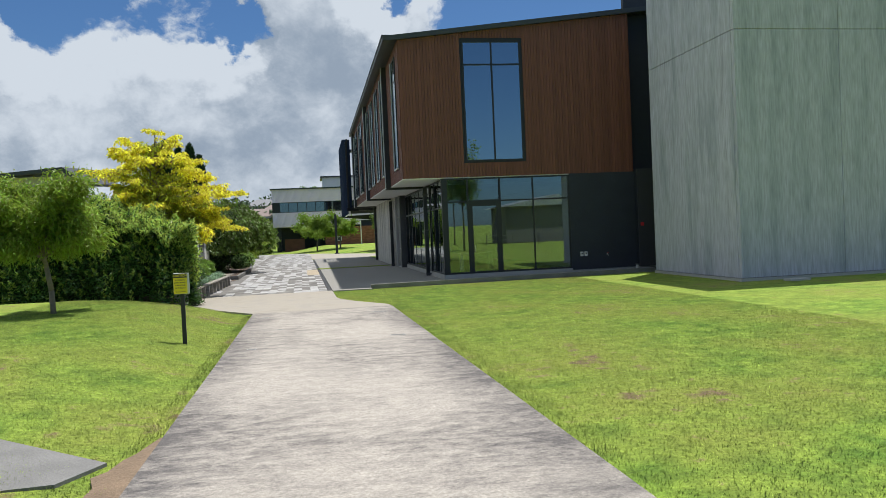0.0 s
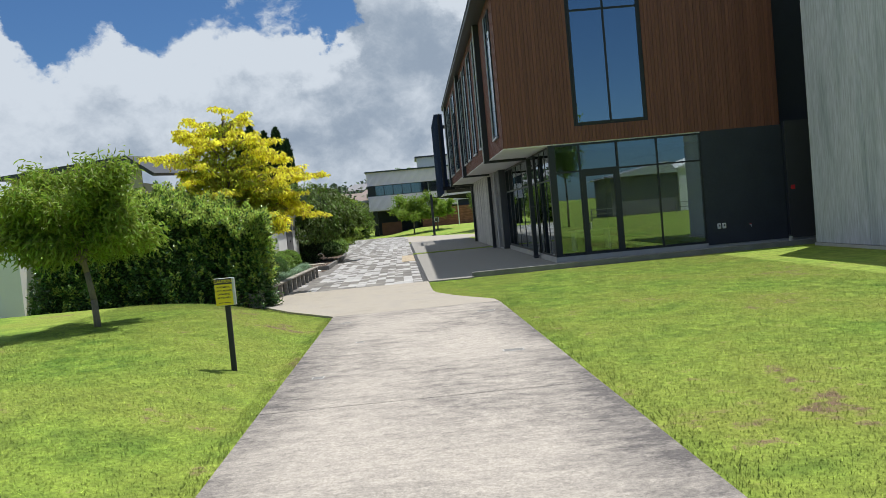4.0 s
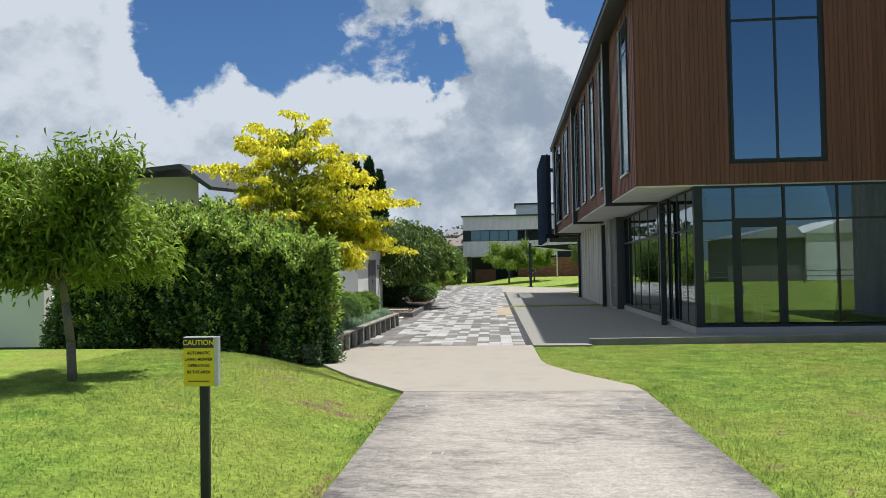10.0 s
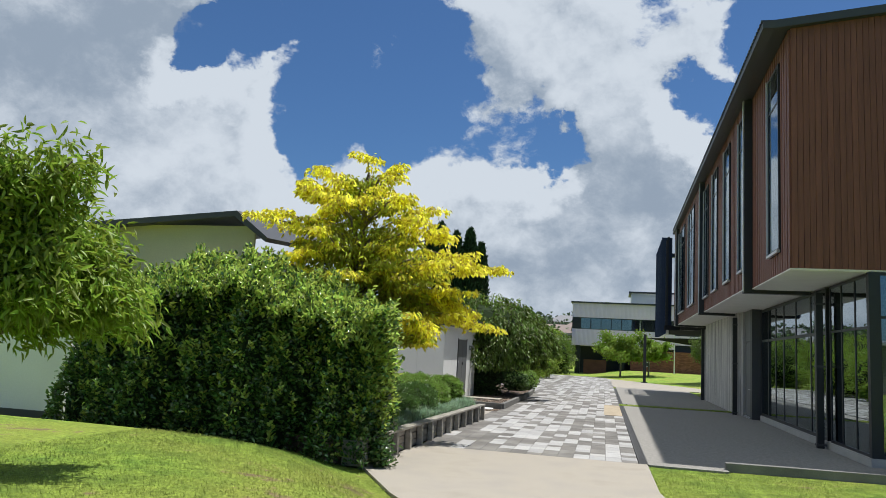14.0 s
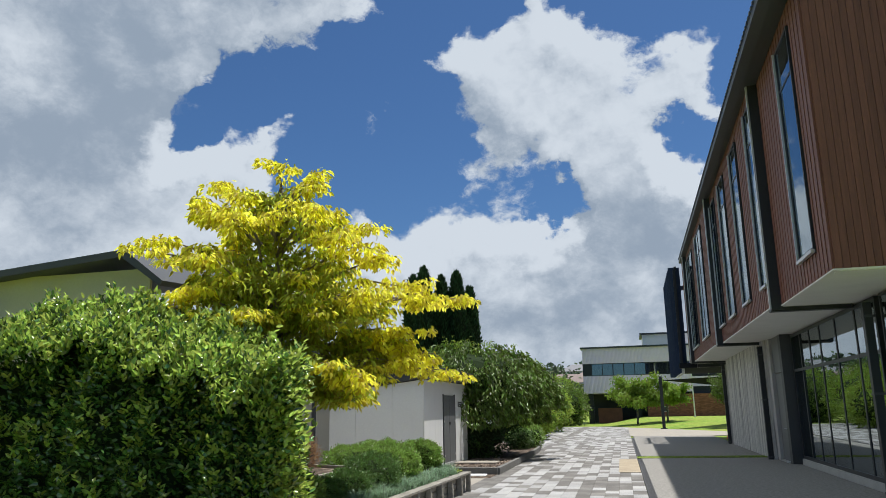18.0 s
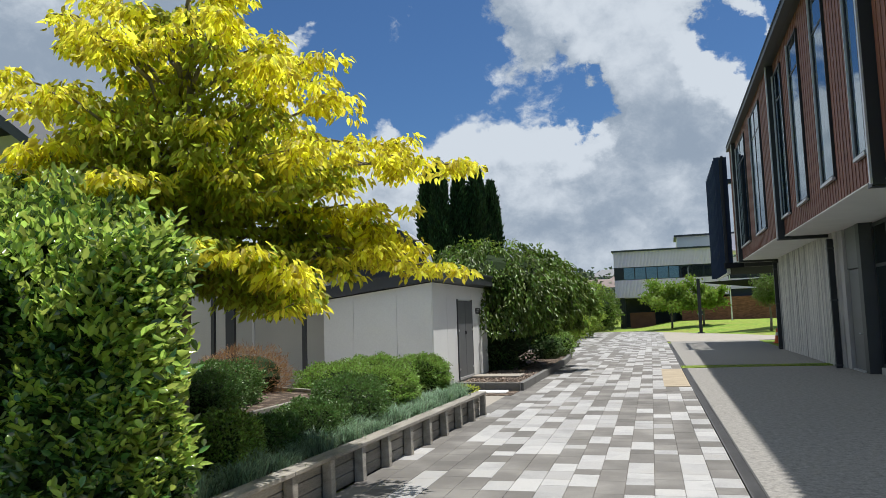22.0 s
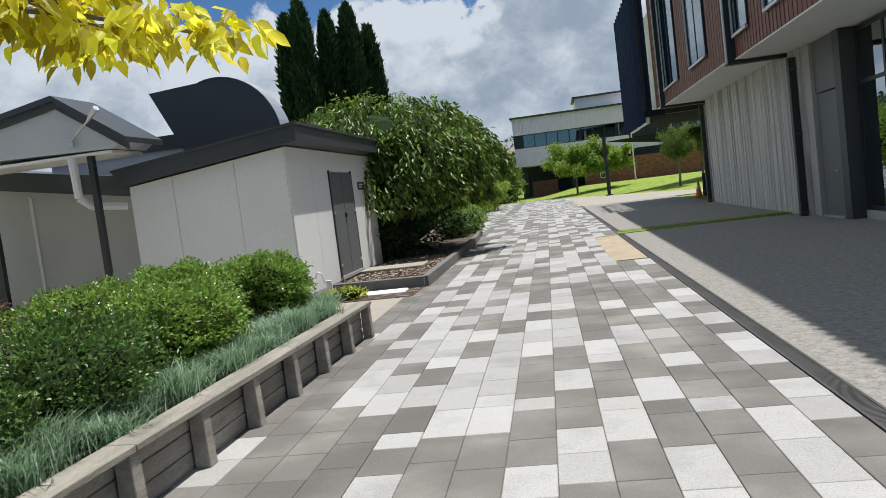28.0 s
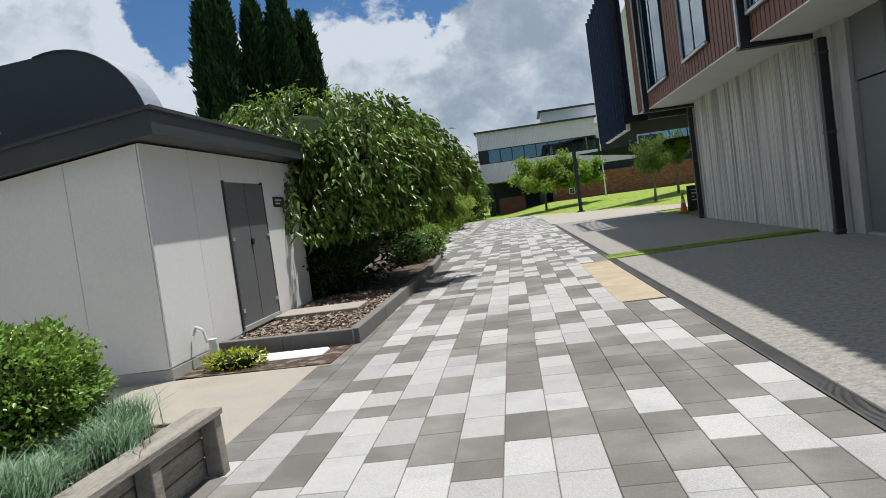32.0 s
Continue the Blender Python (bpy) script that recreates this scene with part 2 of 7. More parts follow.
# ---------------- materials ----------------
def material(name, colour, rough=0.7, var=0.18, scale=3.0, fine_scale=60.0, bump=0.15, metal=0.0, spec=0.5, spread=0.0, island=0.0,
             stretch=(1, 1, 1), other=None, mix=(0.45, 0.6), through=0.0, dist=0.01, hue=0.0, upright=False, world_space=False):
    """A surface with a coarse and a fine variation. other: a second colour in patches. spread / island: variation from piece to piece.
    through: how much light passes through, for leaves."""
    m = bpy.data.materials.new(name)
    m.use_nodes = True
    n, l = m.node_tree.nodes, m.node_tree.links
    bsdf = n["Principled BSDF"]
    tcn, mp = n.new("ShaderNodeTexCoord"), n.new("ShaderNodeMapping")
    mp.inputs["Scale"].default_value = stretch
    if world_space:
        l.new(n.new("ShaderNodeNewGeometry").outputs["Position"], mp.inputs[0])
    else:
        l.new(tcn.outputs["Object"], mp.inputs[0])
    coarse, grain = n.new("ShaderNodeTexNoise"), n.new("ShaderNodeTexNoise")
    coarse.inputs["Scale"].default_value, coarse.inputs["Detail"].default_value = scale, 6
    grain.inputs["Scale"].default_value, grain.inputs["Detail"].default_value = fine_scale, 4
    for t in (coarse, grain):
        l.new(mp.outputs[0], t.inputs["Vector"])
    base = n.new("ShaderNodeMix")
    base.data_type = "RGBA"
    base.inputs[6].default_value = (*colour, 1)
    base.inputs[7].default_value = (*(other or colour), 1)
    r = n.new("ShaderNodeMapRange")
    r.inputs["From Min"].default_value, r.inputs["From Max"].default_value = mix
    l.new(coarse.outputs["Fac"], r.inputs["Value"])
    l.new(r.outputs[0], base.inputs[0])
    hsv = n.new("ShaderNodeHueSaturation")
    l.new(base.outputs[2], hsv.inputs["Color"])
    add = n.new("ShaderNodeMath")
    add.operation = "ADD"
    l.new(coarse.outputs["Fac"], add.inputs[0])
    l.new(grain.outputs["Fac"], add.inputs[1])
    v = n.new("ShaderNodeMapRange")
    v.inputs["From Min"].default_value, v.inputs["From Max"].default_value = 0.6, 1.4
    v.inputs["To Min"].default_value, v.inputs["To Max"].default_value = 1 - var, 1 + var
    l.new(add.outputs[0], v.inputs["Value"])
    value = v.outputs[0]
    for amount, node, out in ((spread, "ShaderNodeObjectInfo", "Random"), (island, "ShaderNodeNewGeometry", "Random Per Island")):
        if not amount:
            continue
        src, mr, mul = n.new(node), n.new("ShaderNodeMapRange"), n.new("ShaderNodeMath")
        mr.inputs["To Min"].default_value, mr.inputs["To Max"].default_value = 1 - amount, 1 + amount
        l.new(src.outputs[out], mr.inputs["Value"])
        mul.operation = "MULTIPLY"
        l.new(value, mul.inputs[0])
        l.new(mr.outputs[0], mul.inputs[1])
        value = mul.outputs[0]
        if hue:
            hr = n.new("ShaderNodeMapRange")
            hr.inputs["To Min"].default_value, hr.inputs["To Max"].default_value = 0.5 - hue, 0.5 + hue
            l.new(src.outputs[out], hr.inputs["Value"])
            l.new(hr.outputs[0], hsv.inputs["Hue"])
    l.new(value, hsv.inputs["Value"])
    l.new(hsv.outputs[0], bsdf.inputs["Base Color"])
    bsdf.inputs["Roughness"].default_value, bsdf.inputs["Metallic"].default_value = rough, metal
    bsdf.inputs["Specular IOR Level"].default_value = spec
    if bump:
        b = n.new("ShaderNodeBump")
        b.inputs["Strength"].default_value, b.inputs["Distance"].default_value = bump, dist
        l.new(grain.outputs["Fac"], b.inputs["Height"])
        l.new(b.outputs[0], bsdf.inputs["Normal"])
    if upright:
        flat = n.new("ShaderNodeCombineXYZ")
        flat.inputs[2].default_value = 1.0
        l.new(flat.outputs[0], bsdf.inputs["Normal"])
    if through:
        tr, ms = n.new("ShaderNodeBsdfTranslucent"), n.new("ShaderNodeMixShader")
        l.new(hsv.outputs[0], tr.inputs["Color"])
        ms.inputs[0].default_value = through
        l.new(bsdf.outputs[0], ms.inputs[1])
        l.new(tr.outputs[0], ms.inputs[2])
        l.new(ms.outputs[0], n["Material Output"].inputs[0])
    return m


def glass(name, tintc, ior):
    """A thin window pane: clear, with a mirror gloss that follows Fresnel."""
    m = bpy.data.materials.new(name)
    m.use_nodes = True
    n, l = m.node_tree.nodes, m.node_tree.links
    n.remove(n["Principled BSDF"])
    tr, gl, fr, ms = (n.new("ShaderNodeBsdf" + k) if k in ("Transparent", "Glossy") else n.new("ShaderNode" + k) for k in ("Transparent", "Glossy", "Fresnel", "MixShader"))
    tr.inputs[0].default_value = (*tintc, 1)
    gl.inputs["Roughness"].default_value = 0.0
    gl.inputs["Color"].default_value = (0.86, 0.96, 1.0, 1)
    fr.inputs["IOR"].default_value = ior
    l.new(fr.outputs[0], ms.inputs[0])
    l.new(tr.outputs[0], ms.inputs[1])
    l.new(gl.outputs[0], ms.inputs[2])
    l.new(ms.outputs[0], n["Material Output"].inputs[0])
    return m



def kit(name):
    """A fresh material with small functions for noise, ranges, sums and colour mixes."""
    m = bpy.data.materials.new(name)
    m.use_nodes = True
    n, l = m.node_tree.nodes, m.node_tree.links
    place = n.new("ShaderNodeNewGeometry").outputs["Position"]

    def tex(scale, detail=5, rough=0.6, stretch=(1, 1, 1)):
        mp, t = n.new("ShaderNodeMapping"), n.new("ShaderNodeTexNoise")
        mp.inputs["Scale"].default_value = stretch
        l.new(place, mp.inputs[0])
        l.new(mp.outputs[0], t.inputs["Vector"])
        for k, q in (("Scale", scale), ("Detail", detail), ("Roughness", rough)):
            t.inputs[k].default_value = q
        return t.outputs["Fac"]

    def span(v, a, b, lo=0.0, hi=1.0):
        r = n.new("ShaderNodeMapRange")
        for k, q in (("From Min", a), ("From Max", b), ("To Min", lo), ("To Max", hi)):
            r.inputs[k].default_value = q
        l.new(v, r.inputs["Value"])
        return r.outputs[0]

    def calc(op, a, b):
        q = n.new("ShaderNodeMath")
        q.operation = op
        for i_, v in enumerate((a, b)):
            if isinstance(v, (int, float)):
                q.inputs[i_].default_value = v
            else:
                l.new(v, q.inputs[i_])
        return q.outputs[0]

    def mix_(f, a, b):
        q = n.new("ShaderNodeMix")
        q.data_type = "RGBA"
        l.new(f, q.inputs[0])
        for i_, v in ((6, a), (7, b)):
            if isinstance(v, tuple):
                q.inputs[i_].default_value = (*v, 1)
            else:
                l.new(v, q.inputs[i_])
        return q.outputs[2]

    def gain(c, v):
        q = n.new("ShaderNodeHueSaturation")
        l.new(c, q.inputs["Color"])
        l.new(v, q.inputs["Value"])
        return q.outputs[0]

    def bump(h, strength, dist):
        q = n.new("ShaderNodeBump")
        q.inputs["Strength"].default_value, q.inputs["Distance"].default_value = strength, dist
        l.new(h, q.inputs["Height"])
        l.new(q.outputs[0], n["Principled BSDF"].inputs["Normal"])

    return m, n, l, place, tex, span, calc, mix_, gain, bump


def lawn_material(name, blade):
    """Mown grass: green tones at three scales, worn straw and bare earth in patches."""
    m, n, l, place, tex, span, calc, mix_, gain, bump = kit(name)
    bsdf = n["Principled BSDF"]
    wide, clump, tuft_ = tex(0.33, 4), tex(2.4, 6, 0.65), tex(17, 5, 0.7)
    green = mix_(span(clump, 0.38, 0.62), (0.125, 0.235, 0.028), (0.235, 0.345, 0.045))
    green = mix_(span(wide, 0.36, 0.64), green, (0.26, 0.31, 0.05))
    worn = calc("ADD", wide, calc("MULTIPLY", clump, 1.1))
    c = mix_(span(worn, 1.2, 1.38), green, (0.27, 0.225, 0.09))
    if not blade:
        c = mix_(span(calc("ADD", worn, calc("MULTIPLY", tuft_, 0.5)), 1.47, 1.6), c, (0.17, 0.115, 0.07))
    v = calc("MULTIPLY", span(tuft_, 0.3, 0.7, 0.6, 1.4), span(clump, 0.3, 0.7, 0.85, 1.15))
    if blade:
        rand = n.new("ShaderNodeNewGeometry").outputs["Random Per Island"]
        v = calc("MULTIPLY", v, span(rand, 0, 1, 0.75, 1.75))
    c = gain(c, v)
    l.new(c, bsdf.inputs["Base Color"])
    bsdf.inputs["Roughness"].default_value, bsdf.inputs["Specular IOR Level"].default_value = 0.8, 0.2
    if blade:
        flat = n.new("ShaderNodeCombineXYZ")
        flat.inputs[2].default_value = 1.0
        l.new(flat.outputs[0], bsdf.inputs["Normal"])
    else:
        bump(tuft_, 0.9, 0.06)
    return m


def path_material():
    """Old concrete: pale where it is worn, dark lichen in crosswise streaks and along the edges, coarse grit."""
    m, n, l, place, tex, span, calc, mix_, gain, bump = kit("worn_concrete")
    bsdf = n["Principled BSDF"]
    streak = tex(2.6, 10, 0.78, (0.9, 1.9, 1))
    scuff = tex(9.0, 8, 0.8, (0.7, 1.6, 1))
    patch_ = tex(0.32, 4, 0.55)
    grit, pit = tex(42, 7, 0.85), tex(200, 2, 0.6)
    sp = n.new("ShaderNodeSeparateXYZ")
    l.new(place, sp.inputs[0])
    side = calc("ABSOLUTE", calc("ADD", sp.outputs[0], 4.62), 0)
    edge = calc("MULTIPLY", span(side, 1.05, 1.75), span(tex(1.1, 6, 0.7), 0.3, 0.65, 0.25, 0.95))
    dark = calc("MULTIPLY", span(streak, 0.42, 0.68), span(patch_, 0.36, 0.6, 0.25, 1.0))
    dark = calc("ADD", calc("MULTIPLY", dark, 0.85), calc("MULTIPLY", span(scuff, 0.46, 0.7), 0.42))
    dark = calc("MINIMUM", calc("ADD", calc("ADD", dark, calc("MULTIPLY", edge, 0.62)), span(patch_, 0.42, 0.7, 0.0, 0.25)), 1.0)
    c = mix_(dark, (0.42, 0.38, 0.33), (0.12, 0.11, 0.105))
    v = calc("MULTIPLY", span(grit, 0.3, 0.7, 0.5, 1.5), span(pit, 0.3, 0.7, 0.85, 1.15))
    l.new(gain(c, v), bsdf.inputs["Base Color"])
    bsdf.inputs["Roughness"].default_value, bsdf.inputs["Specular IOR Level"].default_value = 0.92, 0.2
    bump(calc("ADD", grit, scuff), 0.8, 0.006)
    return m


M_GRASS = lawn_material("lawn_grass", False)
M_BLADE = lawn_material("grass_blades", True)
M_PATH = path_material()
M_SLAB = material("grey_slab", (0.2, 0.195, 0.185), 0.9, 0.3, 2, 60, 0.4, spec=0.2, dist=0.005)
M_EARTH = material("bare_earth", (0.2, 0.14, 0.09), 0.95, 0.4, 4, 50, 0.8, dist=0.02)
M_APRON = material("brushed_concrete", (0.355, 0.32, 0.268), 0.9, 0.26, 1.3, 80, 0.45, spec=0.2, dist=0.003, other=(0.285, 0.26, 0.225), mix=(0.46, 0.66))
M_TERRACE = material("exposed_aggregate", (0.245, 0.232, 0.21), 0.85, 0.45, 14, 48, 0.8, spec=0.3, dist=0.004)
M_PAVE_L = material("pale_granite_paver", (0.375, 0.368, 0.358), 0.8, 0.34, 2.2, 130, 0.5, spec=0.3, spread=0.15, dist=0.003, other=(0.315, 0.305, 0.29), mix=(0.48, 0.66), world_space=True)
M_PAVE_D = material("grey_paver", (0.155, 0.145, 0.132), 0.8, 0.22, 1.6, 120, 0.35, spec=0.3, spread=0.16, dist=0.003, other=(0.195, 0.185, 0.168), mix=(0.46, 0.66), world_space=True)
M_PAVE_LI = material("pale_granite_pavers_far", (0.375, 0.368, 0.358), 0.8, 0.28, 2.0, 130, 0.3, spec=0.3, island=0.15, other=(0.315, 0.305, 0.29), mix=(0.48, 0.66))
M_PAVE_DI = material("grey_pavers_far", (0.155, 0.145, 0.132), 0.8, 0.2, 1.6, 120, 0.2, spec=0.3, island=0.16, other=(0.195, 0.185, 0.168), mix=(0.46, 0.66))
M_BED = material("paving_joint_sand", (0.17, 0.15, 0.13), 0.95, 0.2, 5, 120, 0.3)
M_TAN = material("tan_aggregate_slab", (0.36, 0.295, 0.205), 0.85, 0.3, 2, 150, 0.5, dist=0.004)
M_CEDAR = material("dark_stained_cedar", (0.168, 0.066, 0.045), 0.55, 0.3, 1.2, 9, 0.2, spec=0.35, spread=0.12, stretch=(14, 14, 0.7), dist=0.003)
M_DARK = material("black_metal", (0.018, 0.02, 0.024), 0.45, 0.15, 3, 40, 0.04, spec=0.5)
M_CHAR = material("charcoal_metal", (0.05, 0.053, 0.058), 0.5, 0.12, 2, 40, 0.04)
M_SOFFIT = material("pale_soffit_board", (0.76, 0.75, 0.72), 0.8, 0.08, 1.5, 40, 0.05)
M_BLACKWALL = material("black_clad_wall", (0.026, 0.031, 0.044), 0.6, 0.2, 1.5, 20, 0.1)
M_CONC = material("board_marked_concrete", (0.48, 0.49, 0.58), 0.85, 0.34, 0.8, 6, 0.45, spec=0.25, other=(0.29, 0.31, 0.365), mix=(0.42, 0.66), stretch=(3.2, 3.2, 0.35), dist=0.012)
M_CONC_W = material("weathered_board_concrete", (0.66, 0.635, 0.59), 0.88, 0.5, 0.9, 7, 0.6, spec=0.2, other=(0.25, 0.245, 0.235), mix=(0.42, 0.64), stretch=(4.5, 4.5, 0.16), dist=0.012)
M_PLINTH = material("plinth_concrete", (0.4, 0.395, 0.38), 0.85, 0.15, 2, 50, 0.2)
M_GLASS = glass("window_glass", (0.55, 0.6, 0.62), 4.8)
M_GLASS_LOW = glass("shopfront_glass", (0.66, 0.72, 0.72), 2.55)
M_GLASS_SIDE = glass("mirrored_side_glass", (0.85, 0.89, 0.88), 6.5)
M_MATT = material("matt_black_sheet", (0.022, 0.024, 0.028), 0.95, 0.1, 2, 30, 0.05, spec=0.05)
M_DOORGREY = material("grey_door_paint", (0.13, 0.135, 0.138), 0.5, 0.1, 2, 40, 0.05)
M_ROOM = material("room_plaster", (0.42, 0.43, 0.43), 0.9, 0.06, 2, 30, 0)
M_FLOOR = material("room_carpet", (0.12, 0.12, 0.12), 0.95, 0.15, 4, 90, 0.1)
M_ALU = material("pale_aluminium", (0.55, 0.56, 0.57), 0.4, 0.05, 3, 40, 0.02, metal=0.6)
M_WHITE = material("white_painted_board", (0.76, 0.76, 0.74), 0.75, 0.06, 0.9, 30, 0.06)
M_SHEDDOOR = material("grey_painted_door", (0.135, 0.14, 0.145), 0.55, 0.08, 2, 40, 0.05)
M_ROOFDK = material("dark_roof_steel", (0.045, 0.05, 0.055), 0.45, 0.12, 2, 40, 0.05)
M_CREAM = material("cream_wall", (0.66, 0.59, 0.4), 0.8, 0.07, 1, 30, 0.1)
M_BARK = material("grey_bark", (0.2, 0.165, 0.125), 0.9, 0.35, 9, 60, 0.6, stretch=(1, 1, 0.35), dist=0.01)
M_TIMBER = material("weathered_grey_timber", (0.31, 0.285, 0.245), 0.85, 0.5, 2, 26, 0.6, spec=0.25, spread=0.15, stretch=(6, 0.8, 6), dist=0.005)
M_SOIL = material("dark_bark_mulch", (0.075, 0.05, 0.034), 0.95, 0.5, 7, 70, 0.9, other=(0.2, 0.15, 0.11), mix=(0.5, 0.6), dist=0.03)
M_PLINTH_D = material("dark_edging_block", (0.15, 0.145, 0.135), 0.9, 0.2, 3, 50, 0.3, spread=0.1)
M_BRICK = material("red_brick", (0.25, 0.105, 0.065), 0.9, 0.25, 2, 30, 0.3, spread=0.2)

# ---------------- ground ----------------
def smooth01(t):
    t = np.clip(t, 0, 1)
    return t * t * (3 - 2 * t)


def ground_h(x, y):
    """The ground's height: a low mound left of the path, a lawn bank before the far building, a hill beyond."""
    x, y = np.asarray(x, float), np.asarray(y, float)
    edge_ = np.interp(y, [-40, -8.45, -6.75, -4.95], [-6.35, -6.5, -7.66, -8.66])
    d = np.maximum(edge_ - 0.08 - x, 0)
    h = 0.5 * (1 - np.exp(-d * d / (d + 0.6) / 0.9)) * smooth01((-3.2 - y) / 3.4) * (0.3 + 0.7 * smooth01((y + 21) / 6))
    bank = smooth01((y - 44 - (x - 2) * -1.2) / 22) * smooth01((x + 9) / 6)
    h += 0.7 * bank
    far = smooth01((y - 125) / 125)
    h += far * (8.6 + 2.0 * np.sin(x * 0.013 + 1.6) + 1.2 * np.sin(x * 0.041)) + 6 * smooth01((y - 260) / 200)
    back = smooth01((np.hypot(x, y) - 250) / 500)
    return h + 6 * back - 0.03


def ground():
    xs = np.unique(np.round(np.concatenate([np.linspace(-1500, -120, 12), np.linspace(-120, -20, 26), np.arange(-20, -15, 0.5), np.arange(-15, -5.9, 0.14), np.arange(-5.9, 12, 0.5), np.linspace(12, 120, 26), np.linspace(120, 1500, 12)]), 3))
    ys = np.unique(np.round(np.concatenate([np.linspace(-1200, -60, 12), np.arange(-60, -30, 0.75), np.arange(-30, -2, 0.25), np.arange(-2, 80, 1.5), np.linspace(80, 420, 40), np.linspace(420, 2200, 14)]), 3))
    X, Y = np.meshgrid(xs, ys)
    v = np.stack([X, Y, ground_h(X, Y)], -1).reshape(-1, 3)
    nx = len(xs)
    i = (np.arange(len(ys) - 1)[:, None] * nx + np.arange(nx - 1)).ravel()
    ob = arrays("ground", v, np.stack([i, i + 1, i + nx + 1, i + nx], 1), M_GRASS, None, "mown green lawn with dry brown patches", "structure")
    ob["category"] = "lawn"
    ob.data.polygons.foreach_set("use_smooth", [True] * len(ob.data.polygons))
    return ob


ground()
TURN = math.tan(radians(1.0))


def slant(x, y):
    """The paving runs one degree off the building's line."""
    return x - TURN * (y + 2.0)


def sheet(name, outline, z, mat_, label, category, thick=0.25):
    bm = bmesh.new()
    prism(bm, outline, z - thick, z)
    return structure(name, bm, mat_, label, category)


# the long path in three poured bays, then the flared apron
path = thing("pavement", (0, 0, 0), "worn pale concrete footpath with dark stains", "footpath", kind="structure")
lines = [-46, -33.5, -24.6, -16.2, -8.45]


def path_x(y, left):
    t = (y + 22) / 13.5
    return (-6.32 - 0.1 * t) if left else (-2.66 - 0.28 * t)


for a, b in zip(lines, lines[1:]):
    bm = bmesh.new()
    prism(bm, [(path_x(a, 1), a + 0.006), (path_x(a, 0), a + 0.006), (path_x(b, 0), b - 0.006), (path_x(b, 1), b - 0.006)], -0.2, 0.012)
    part("slab", bm, M_PATH, path)
bm = bmesh.new()
prism(bm, [(path_x(-8.45, 1), -8.44), (path_x(-8.1, 0), -8.44), (-3.0, -7.95), (-3.75, -6.55), (-4.15, -5.5), (-4.25, -4.9), (-4.31, -1.982), (-8.5, -1.982), (-8.6, -4.95), (-7.6, -6.75)], -0.2, 0.012)
part("slab", bm, M_APRON, path, "pale brushed concrete apron")
bm = bmesh.new()
prism(bm, [(-9.6, -21.9), (-6.9, -21.3), (-6.66, -20.75), (-9.6, -18.7)], -0.2, 0.01)
for p in bm.verts:
    if p.co.z > 0:
        p.co.z += float(ground_h(p.co.x, p.co.y)) + 0.022
tagged(structure("pavement_side", bm, M_SLAB, "grey concrete slab at the lawn's edge", "slab"))

# terrace beside the building
bm = bmesh.new()
prism(bm, [(-4.29, -1.98), (-2.95, -2.0), (-2.95, -1.72), (8.8, -1.0), (8.8, 0.5), (-0.02, 0.5), (-0.02, 15.55), (slant(-4.29, 15.55), 15.55)], -0.2, 0.006)
structure("terrace", bm, M_TERRACE, "exposed aggregate terrace along the building", "terrace")
bm = bmesh.new()
prism(bm, [(slant(-4.29, 16.0), 16.05), (-0.3, 16.3), (-0.3, 36), (slant(-4.29, 36), 36)], -0.2, 0.006)
structure("terrace_2", bm, M_TERRACE, "exposed aggregate terrace along the building", "terrace")
bm = bmesh.new()
prism(bm, [(slant(-4.2, 36), 36.02), (14, 36.02), (14, 33), (16, 33), (16, 38), (2.5, 41), (-5.2, 57), (-7.2, 60), (-7.6, 52), (-6.2, 40)], -0.2, 0.008)
structure("pavement_far", bm, M_APRON, "pale concrete path before the far lawn", "footpath")

# paving: pale and grey pavers in random runs
for k, (x_, y_, w_, d_) in enumerate(((-5.95, -14.6, 0.12, 0.1), (-5.6, -12.1, 0.1, 0.08), (-3.35, -9.75, 0.3, 0.13), (-6.05, -9.6, 0.14, 0.1), (-3.4, -14.0, 0.25, 0.12))):
    pl = thing("service_plate", (x_, y_, 0.012), "small dark metal plate set in the concrete path", "plate", "path plates")
    boxpart("lid", (x_ - w_ / 2, x_ + w_ / 2, y_ - d_ / 2, y_ + d_ / 2, -0.02, 0.016), M_SLAB, pl)
    boxpart("rim", (x_ - w_ / 2 - 0.015, x_ + w_ / 2 + 0.015, y_ - d_ / 2 - 0.015, y_ + d_ / 2 + 0.015, -0.02, 0.0135), M_PLINTH, pl)
paving = thing("paving", (-6.4, -2, 0), "paved walk of pale and grey oblong pavers", "paving", kind="structure")
bm = bmesh.new()
prism(bm, [(-8.5, -2.0), (-4.46, -2.0), (slant(-4.46, 62), 62), (-14, 62), (-14, 30), (-9.5, 26), (-8.7, 18), (-8.6, 4.4)], -0.2, 0.002)
part("sub_base", bm, M_BED, paving)


def paver_mesh(name, w, length, mat_):
    bm_ = bmesh.new()
    box(bm_, -w / 2 + 0.0022, w / 2 - 0.0022, 0.0022, length - 0.0022, -0.03, 0.0)
    top = [e for e in bm_.edges if all(v.co.z > -0.001 for v in e.verts)]
    bmesh.ops.bevel(bm_, geom=top, offset=0.004, segments=1, affect="EDGES")
    me = bpy.data.meshes.new(name)
    bm_.to_mesh(me)
    bm_.free()
    me.materials.append(mat_)
    return me


